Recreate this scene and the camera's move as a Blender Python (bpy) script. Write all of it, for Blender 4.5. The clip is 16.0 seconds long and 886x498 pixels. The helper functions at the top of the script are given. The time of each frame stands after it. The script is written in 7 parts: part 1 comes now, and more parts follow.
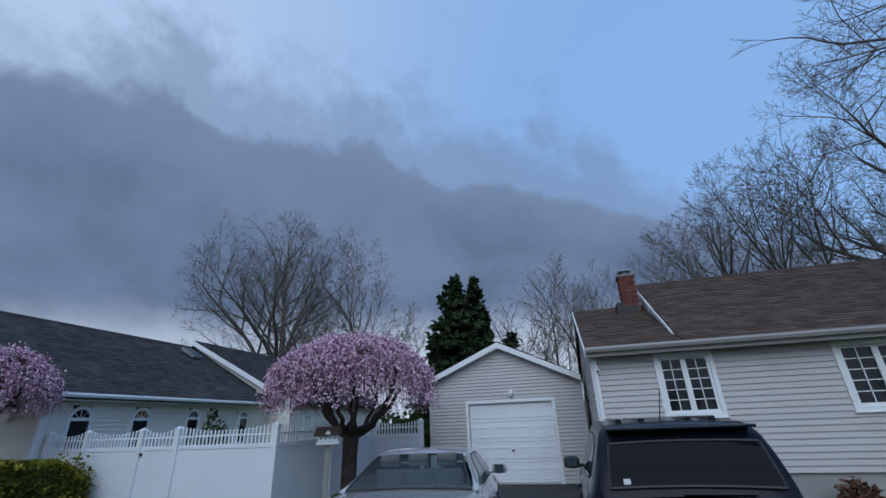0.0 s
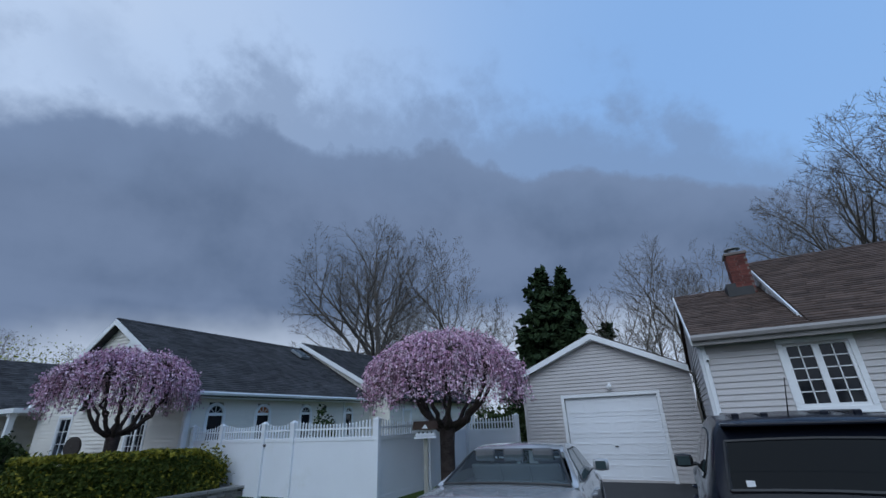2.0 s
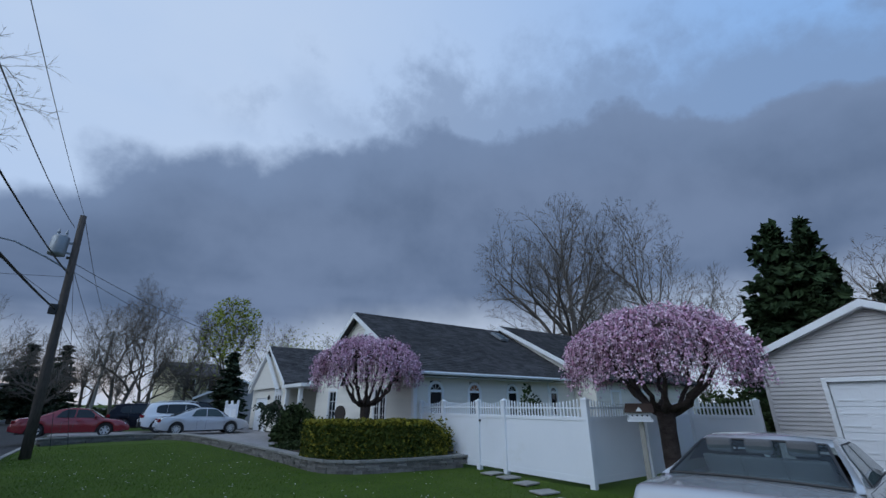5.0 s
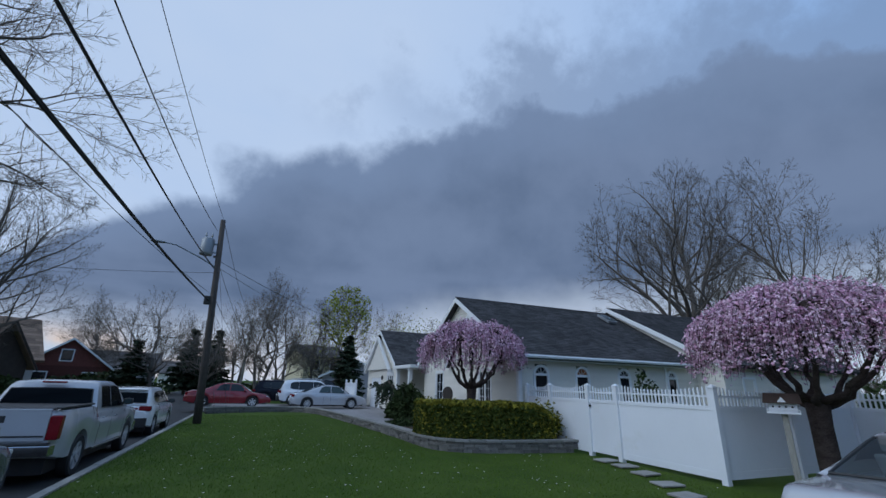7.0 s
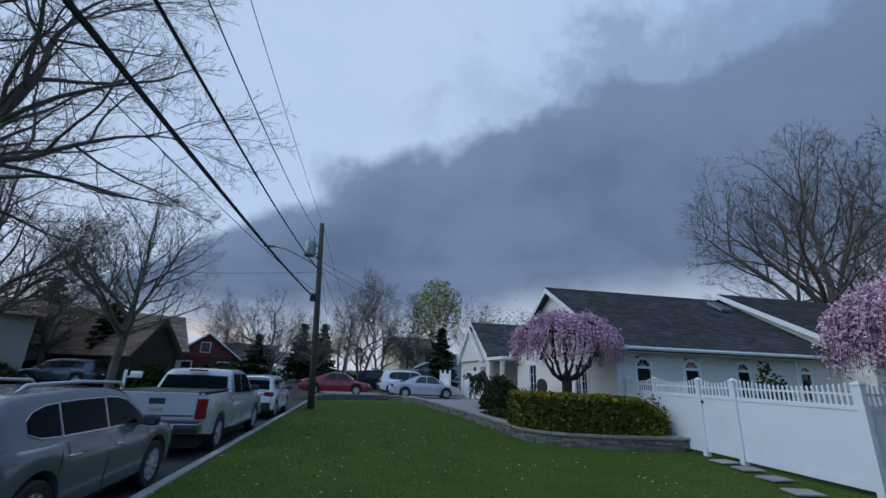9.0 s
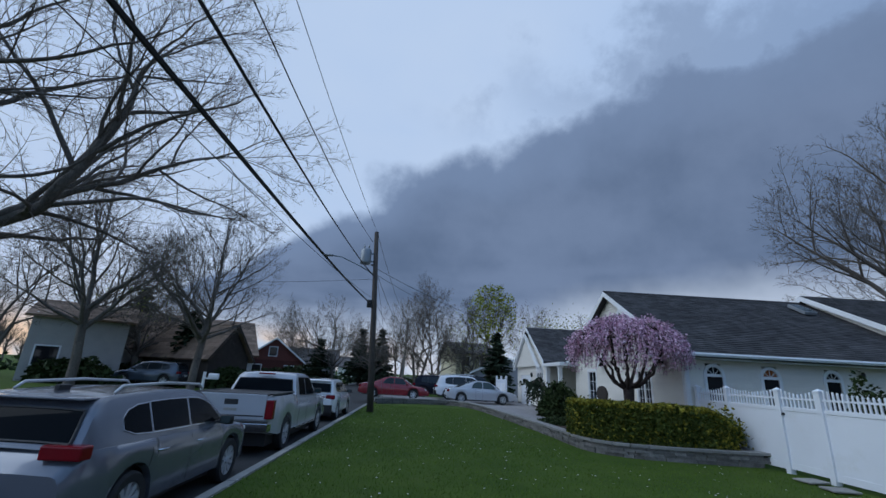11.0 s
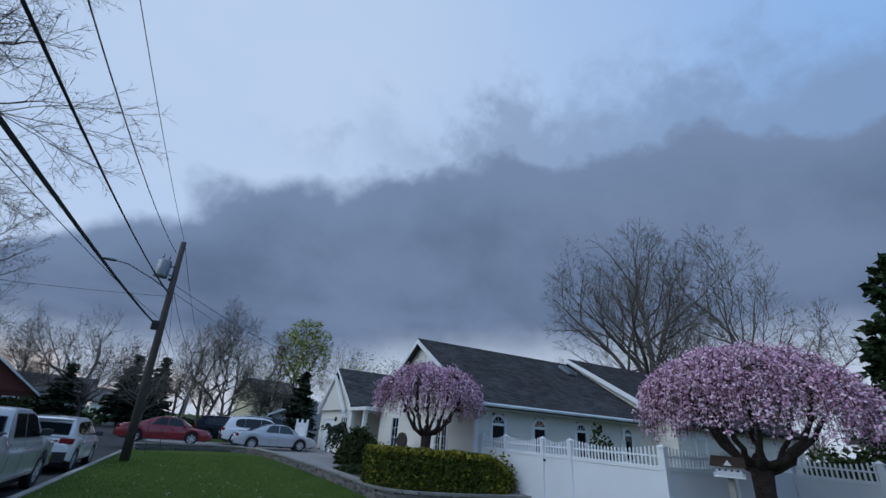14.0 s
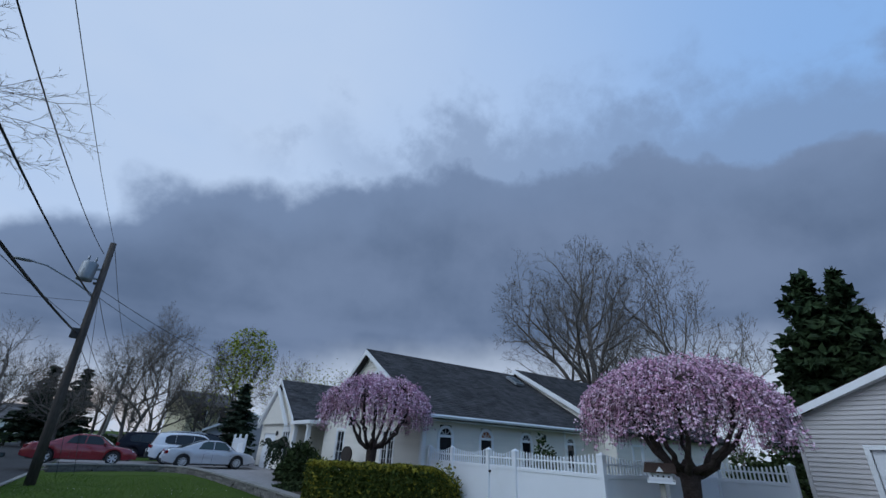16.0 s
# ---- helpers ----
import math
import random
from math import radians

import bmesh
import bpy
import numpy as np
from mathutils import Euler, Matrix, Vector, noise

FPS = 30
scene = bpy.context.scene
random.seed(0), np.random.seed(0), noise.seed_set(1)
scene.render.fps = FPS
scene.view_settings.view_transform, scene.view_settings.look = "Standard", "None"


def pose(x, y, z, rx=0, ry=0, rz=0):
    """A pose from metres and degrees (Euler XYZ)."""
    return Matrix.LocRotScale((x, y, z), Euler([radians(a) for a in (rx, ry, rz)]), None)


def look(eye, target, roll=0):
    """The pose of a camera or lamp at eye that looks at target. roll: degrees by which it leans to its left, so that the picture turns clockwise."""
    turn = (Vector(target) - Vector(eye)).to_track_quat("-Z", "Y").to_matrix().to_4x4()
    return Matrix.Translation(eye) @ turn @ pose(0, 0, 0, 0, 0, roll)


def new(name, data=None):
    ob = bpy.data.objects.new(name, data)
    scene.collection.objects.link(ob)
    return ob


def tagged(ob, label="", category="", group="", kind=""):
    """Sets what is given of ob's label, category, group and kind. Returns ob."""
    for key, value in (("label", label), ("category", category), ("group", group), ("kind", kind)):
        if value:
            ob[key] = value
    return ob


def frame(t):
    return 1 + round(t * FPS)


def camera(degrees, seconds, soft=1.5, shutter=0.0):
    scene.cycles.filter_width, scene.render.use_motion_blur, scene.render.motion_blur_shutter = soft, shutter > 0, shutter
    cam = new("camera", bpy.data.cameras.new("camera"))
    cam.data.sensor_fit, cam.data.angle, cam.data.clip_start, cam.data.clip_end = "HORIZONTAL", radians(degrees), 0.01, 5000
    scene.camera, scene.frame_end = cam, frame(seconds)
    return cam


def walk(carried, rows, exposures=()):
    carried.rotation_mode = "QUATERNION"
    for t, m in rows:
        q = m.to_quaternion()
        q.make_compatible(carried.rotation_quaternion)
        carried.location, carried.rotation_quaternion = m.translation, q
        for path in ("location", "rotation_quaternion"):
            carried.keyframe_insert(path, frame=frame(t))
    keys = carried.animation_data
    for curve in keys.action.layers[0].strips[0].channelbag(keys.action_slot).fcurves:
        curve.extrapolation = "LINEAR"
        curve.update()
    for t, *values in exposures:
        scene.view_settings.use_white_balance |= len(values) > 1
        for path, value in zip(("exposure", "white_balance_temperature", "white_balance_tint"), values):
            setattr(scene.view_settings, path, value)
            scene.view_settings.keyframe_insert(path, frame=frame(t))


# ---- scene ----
cam = camera(93.3, 16.0)
PATH = [
    (0, (0.074, -0.007, 1.717), (1.86, 0.465, 2.485), -2.3),
    (0.5, (0.1, -0.047, 1.718), (1.874, 0.473, 2.482), -2.5),
    (1, (0.113, -0.067, 1.717), (1.86, 0.535, 2.481), -2.6),
    (1.5, (0.125, -0.061, 1.718), (1.831, 0.652, 2.481), -2.5),
    (2, (0.137, -0.049, 1.714), (1.783, 0.792, 2.476), -2.2),
    (2.5, (0.142, -0.047, 1.705), (1.715, 0.927, 2.465), -1.5),
    (3, (0.142, -0.046, 1.703), (1.631, 1.055, 2.458), -0.8),
    (3.5, (0.121, -0.042, 1.707), (1.518, 1.181, 2.452), -0.2),
    (4, (0.101, -0.051, 1.706), (1.403, 1.28, 2.437), -0.1),
    (6.5, (0.12, -0.012, 1.714), (0.939, 1.696, 2.355), 1.0),
    (7, (0.1, 0.0, 1.715), (0.824, 1.758, 2.336), 1.5),
    (7.5, (0.077, 0.007, 1.717), (0.711, 1.804, 2.324), 1.7),
    (8, (0.067, -0.005, 1.717), (0.603, 1.827, 2.313), 2.0),
    (8.5, (0.07, -0.024, 1.719), (0.508, 1.838, 2.304), 2.1),
    (9, (0.084, -0.034, 1.723), (0.421, 1.853, 2.295), 2.2),
    (9.5, (0.104, -0.03, 1.728), (0.344, 1.876, 2.286), 2.3),
    (9.7, (0.11, -0.038, 1.728), (0.314, 1.874, 2.28), 2.4),
    (10.7, (0.13, -0.105, 1.737), (0.207, 1.808, 2.315), 2.9),
    (11.8, (0.154, -0.177, 1.746), (0.339, 1.72, 2.352), 3.5),
    (12, (0.156, -0.178, 1.745), (0.391, 1.708, 2.37), 3.8),
    (12.5, (0.161, -0.127, 1.747), (0.547, 1.717, 2.419), 4.5),
    (13, (0.178, -0.094, 1.749), (0.726, 1.689, 2.471), 4.8),
    (13.5, (0.2, -0.083, 1.749), (0.893, 1.629, 2.517), 4.8),
    (14, (0.218, -0.082, 1.752), (1.03, 1.558, 2.558), 4.4),
    (14.5, (0.232, -0.088, 1.755), (1.129, 1.492, 2.589), 4.0),
    (15, (0.242, -0.091, 1.758), (1.194, 1.448, 2.61), 3.7),
    (15.5, (0.251, -0.089, 1.761), (1.229, 1.429, 2.621), 3.5),
    (16, (0.258, -0.091, 1.767), (1.247, 1.419, 2.63), 3.2),
]
walk(cam, [(t, look(eye, target, roll)) for t, eye, target, roll in PATH])

# ---- world and sun ----
SUNSET = radians(128)          # where the sun has just gone down, from +X towards +Y


def add_node(nt, kind, operation="", data_type="", interpolation="", clamp=False):
    n = nt.nodes.new(kind)
    if operation:
        n.operation = operation
    if data_type:
        n.data_type = data_type
    if interpolation:
        n.interpolation_type = interpolation
    if clamp:
        n.use_clamp = True
    return n


def make_world():
    w = bpy.data.worlds.new("dusk_sky")
    scene.world = w
    w.use_nodes = True
    nt = w.node_tree
    nt.nodes.clear()
    N = lambda kind, **kw: add_node(nt, kind, **kw)
    L = nt.links.new

    def math_node(op, a, b=None, c=None, clamp=False):
        n = N("ShaderNodeMath", operation=op, clamp=clamp)
        for k, v in enumerate((a, b, c)):
            if v is None:
                continue
            if isinstance(v, (int, float)):
                n.inputs[k].default_value = v
            else:
                L(v, n.inputs[k])
        return n.outputs[0]

    def mix(fac, a, b):
        n = N("ShaderNodeMix", data_type="RGBA")
        if isinstance(fac, (int, float)):
            n.inputs[0].default_value = fac
        else:
            L(fac, n.inputs[0])
        for k, v in ((6, a), (7, b)):
            if isinstance(v, tuple):
                n.inputs[k].default_value = (*v, 1)
            else:
                L(v, n.inputs[k])
        return n.outputs[2]

    def ramp(v, lo, hi):
        n = N("ShaderNodeMapRange", interpolation="SMOOTHSTEP")
        L(v, n.inputs[0])
        n.inputs[1].default_value, n.inputs[2].default_value = lo, hi
        return n.outputs[0]

    def noise_at(vec, scale, detail, rough, off):
        m = N("ShaderNodeMapping")
        m.inputs[1].default_value = off
        L(vec, m.inputs[0])
        n = N("ShaderNodeTexNoise")
        n.inputs["Scale"].default_value, n.inputs["Detail"].default_value = scale, detail
        n.inputs["Roughness"].default_value = rough
        L(m.outputs[0], n.inputs["Vector"])
        return n.outputs["Fac"]

    co = N("ShaderNodeTexCoord")
    sep = N("ShaderNodeSeparateXYZ")
    L(co.outputs["Generated"], sep.inputs[0])
    x, y, z = sep.outputs
    zc = math_node("MAXIMUM", z, 0.05)
    px, py = math_node("DIVIDE", x, zc), math_node("DIVIDE", y, zc)
    plane = N("ShaderNodeCombineXYZ")
    L(px, plane.inputs[0]), L(py, plane.inputs[1])
    flat = plane.outputs[0]
    # clear sky: the atmosphere after sunset
    sky = N("ShaderNodeTexSky")
    sky.sky_type, sky.sun_disc = "NISHITA", False
    sky.sun_elevation, sky.sun_rotation = radians(7), radians(90) - SUNSET
    sky.air_density, sky.dust_density, sky.ozone_density = 1.0, 1.0, 2.0
    gain = N("ShaderNodeVectorMath", operation="SCALE")
    L(sky.outputs[0], gain.inputs[0])
    gain.inputs[3].default_value = 0.105
    # thin high veil, whiter towards the sunset
    toward = math_node("ADD", math_node("MULTIPLY", x, math.cos(SUNSET)), math_node("MULTIPLY", y, math.sin(SUNSET)))
    veil = math_node("MULTIPLY", ramp(toward, -0.60, 0.55), math_node("MULTIPLY_ADD", noise_at(flat, 1.1, 4, 0.55, (3, 1, 0)), 0.5, 0.62), clamp=True)
    clear = mix(veil, mix(0.75, gain.outputs[0], (0.30, 0.545, 1.0)), (0.50, 0.625, 0.835))
    # the cloud deck: one straight front across the sky, its edge broken into lumps
    across = math_node("ADD", math_node("MULTIPLY", px, 0.76), math_node("MULTIPLY", py, 0.65))
    around = co.outputs["Generated"]
    big = noise_at(around, 3.2, 2, 0.5, (0.4, 1.9, 0))
    small = noise_at(around, 9.0, 7, 0.55, (7, 2, 0))
    wob = math_node("MULTIPLY_ADD", big, 0.26, math_node("MULTIPLY", small, 0.46))
    along = math_node("ADD", math_node("MULTIPLY", px, -0.65), math_node("MULTIPLY", py, 0.76))
    # a head of cloud standing out of the front
    head = math_node("MULTIPLY", math_node("MULTIPLY", ramp(along, 1.36, 1.62), ramp(along, 2.15, 1.75)), 0.15)
    edge = math_node("ADD", math_node("ADD", math_node("SUBTRACT", across, 1.265 + 0.36), wob), head)
    deck = ramp(edge, -0.05, 0.17)
    # ragged fringe and loose scraps ahead of the front
    scrap = ramp(math_node("ADD", noise_at(around, 6.0, 6, 0.58, (1.3, 5.2, 0)), math_node("MULTIPLY", ramp(edge, -0.75, 0.0), 0.22)), 0.60, 0.82)
    scrap = math_node("MULTIPLY", math_node("MULTIPLY", scrap, ramp(edge, -0.65, -0.15)), ramp(along, 1.25, 0.7))
    streak = ramp(math_node("MULTIPLY_ADD", noise_at(around, 5.0, 8, 0.62, (3.1, 0.2, 0)), 1.1, across), 1.50, 1.86)
    streak = math_node("MULTIPLY", math_node("MULTIPLY", streak, ramp(across, 0.60, 1.05)), math_node("MULTIPLY", ramp(along, 1.0, 0.35), 0.62))
    mask = math_node("MAXIMUM", math_node("MAXIMUM", deck, streak), math_node("MULTIPLY", scrap, 0.6))
    # depth of the cloud: lit rim, then slate grey with slow bands
    thick = ramp(edge, 0.0, 0.75)
    bands = math_node("MULTIPLY_ADD", noise_at(flat, 0.5, 3, 0.5, (2, 2, 0)), 0.5, math_node("MULTIPLY", noise_at(around, 4.5, 6, 0.55, (1, 7, 3)), 0.5))
    slate = mix(ramp(bands, 0.35, 0.65), (0.098, 0.148, 0.252), (0.162, 0.226, 0.362))
    grey = mix(thick, (0.175, 0.25, 0.405), slate)
    cloudy = mix(mask, clear, grey)
    # the far rim of the deck ends above the horizon, over a pale and partly orange strip
    rim = math_node("ADD", z, math_node("MULTIPLY_ADD", noise_at(co.outputs["Generated"], 5, 4, 0.6, (0, 3, 1)), 0.10, -0.05))
    glow = math_node("MULTIPLY", ramp(toward, 0.70, 0.95), ramp(z, 0.11, 0.03))
    pale = mix(math_node("MULTIPLY", glow, ramp(noise_at(co.outputs["Generated"], 14, 3, 0.5, (5, 0, 2)), 0.35, 0.6)), (0.50, 0.59, 0.74), (0.86, 0.64, 0.48))
    rim = math_node("SUBTRACT", rim, math_node("MULTIPLY", ramp(x, 0.05, 0.65), 0.085))
    full = mix(ramp(rim, 0.04, 0.18), pale, cloudy)
    low = mix(ramp(z, -0.10, 0.0), (0.05, 0.055, 0.06), full)
    bg = N("ShaderNodeBackground")
    L(low, bg.inputs[0])
    bg.inputs[1].default_value = 1.0
    out = N("ShaderNodeOutputWorld")
    L(bg.outputs[0], out.inputs[0])


make_world()
sun_data = bpy.data.lights.new("sun", "SUN")
sun_data.energy, sun_data.angle, sun_data.color = 1.25, radians(50), (0.74, 0.86, 1.0)
sun = new("sun", sun_data)
sun.matrix_basis = look((-20, -2, 15), (0, 0, 0))

# ---- materials ----


def surface(name, c1, c2, scale=3.0, rough=0.6, bump=0.15, fine=60.0, metal=0.0, coat=0.0, spread=0.0, stain=None, spec=0.5, stretch=(1, 1, 1)):
    """Two-scale procedural surface. spread: tint change between pieces; stain: colour of sparse dirt."""
    m = bpy.data.materials.new(name)
    m.use_nodes = True
    nt = m.node_tree
    L = nt.links.new
    b = nt.nodes["Principled BSDF"]
    geo = add_node(nt, "ShaderNodeNewGeometry")
    mp = add_node(nt, "ShaderNodeMapping")
    mp.inputs[3].default_value = stretch
    L(geo.outputs["Position"], mp.inputs[0])
    big = add_node(nt, "ShaderNodeTexNoise")
    big.inputs["Scale"].default_value, big.inputs["Detail"].default_value = scale, 6
    small = add_node(nt, "ShaderNodeTexNoise")
    small.inputs["Scale"].default_value, small.inputs["Detail"].default_value = fine, 3
    L(mp.outputs[0], big.inputs["Vector"]), L(mp.outputs[0], small.inputs["Vector"])
    both = add_node(nt, "ShaderNodeMath", operation="MULTIPLY_ADD")
    L(small.outputs["Fac"], both.inputs[0])
    both.inputs[1].default_value = 0.5
    half = add_node(nt, "ShaderNodeMath", operation="MULTIPLY")
    L(big.outputs["Fac"], half.inputs[0])
    half.inputs[1].default_value = 0.5
    L(half.outputs[0], both.inputs[2])
    rng = add_node(nt, "ShaderNodeMapRange")
    L(both.outputs[0], rng.inputs[0])
    rng.inputs[1].default_value, rng.inputs[2].default_value = 0.33, 0.67
    mix = add_node(nt, "ShaderNodeMix", data_type="RGBA")
    L(rng.outputs[0], mix.inputs[0])
    mix.inputs[6].default_value, mix.inputs[7].default_value = (*c1, 1), (*c2, 1)
    col = mix.outputs[2]
    if stain:
        st = add_node(nt, "ShaderNodeTexNoise")
        st.inputs["Scale"].default_value, st.inputs["Detail"].default_value = scale * 0.7 + 0.4, 8
        st.inputs["Roughness"].default_value = 0.7
        L(geo.outputs["Position"], st.inputs["Vector"])
        sr = add_node(nt, "ShaderNodeMapRange")
        sr.inputs[1].default_value, sr.inputs[2].default_value, sr.inputs[4].default_value = 0.56, 0.75, 0.75
        L(st.outputs["Fac"], sr.inputs[0])
        m2 = add_node(nt, "ShaderNodeMix", data_type="RGBA")
        L(sr.outputs[0], m2.inputs[0]), L(col, m2.inputs[6])
        m2.inputs[7].default_value = (*stain, 1)
        col = m2.outputs[2]
    if spread:
        info = add_node(nt, "ShaderNodeObjectInfo")
        su = add_node(nt, "ShaderNodeMath", operation="ADD")
        L(geo.outputs["Random Per Island"], su.inputs[0]), L(info.outputs["Random"], su.inputs[1])
        fr = add_node(nt, "ShaderNodeMath", operation="FRACT")
        L(su.outputs[0], fr.inputs[0])
        vr = add_node(nt, "ShaderNodeMapRange")
        L(fr.outputs[0], vr.inputs[0])
        vr.inputs[3].default_value, vr.inputs[4].default_value = 1 - spread, 1 + spread
        hs = add_node(nt, "ShaderNodeHueSaturation")
        L(vr.outputs[0], hs.inputs["Value"]), L(col, hs.inputs["Color"])
        col = hs.outputs[0]
    L(col, b.inputs["Base Color"])
    b.inputs["Roughness"].default_value, b.inputs["Metallic"].default_value = rough, metal
    b.inputs["Coat Weight"].default_value, b.inputs["Coat Roughness"].default_value = coat, 0.06
    b.inputs["Specular IOR Level"].default_value = spec
    if bump:
        bp = add_node(nt, "ShaderNodeBump")
        bp.inputs["Strength"].default_value, bp.inputs["Distance"].default_value = bump, 0.02
        L(both.outputs[0], bp.inputs["Height"]), L(bp.outputs[0], b.inputs["Normal"])
    return m


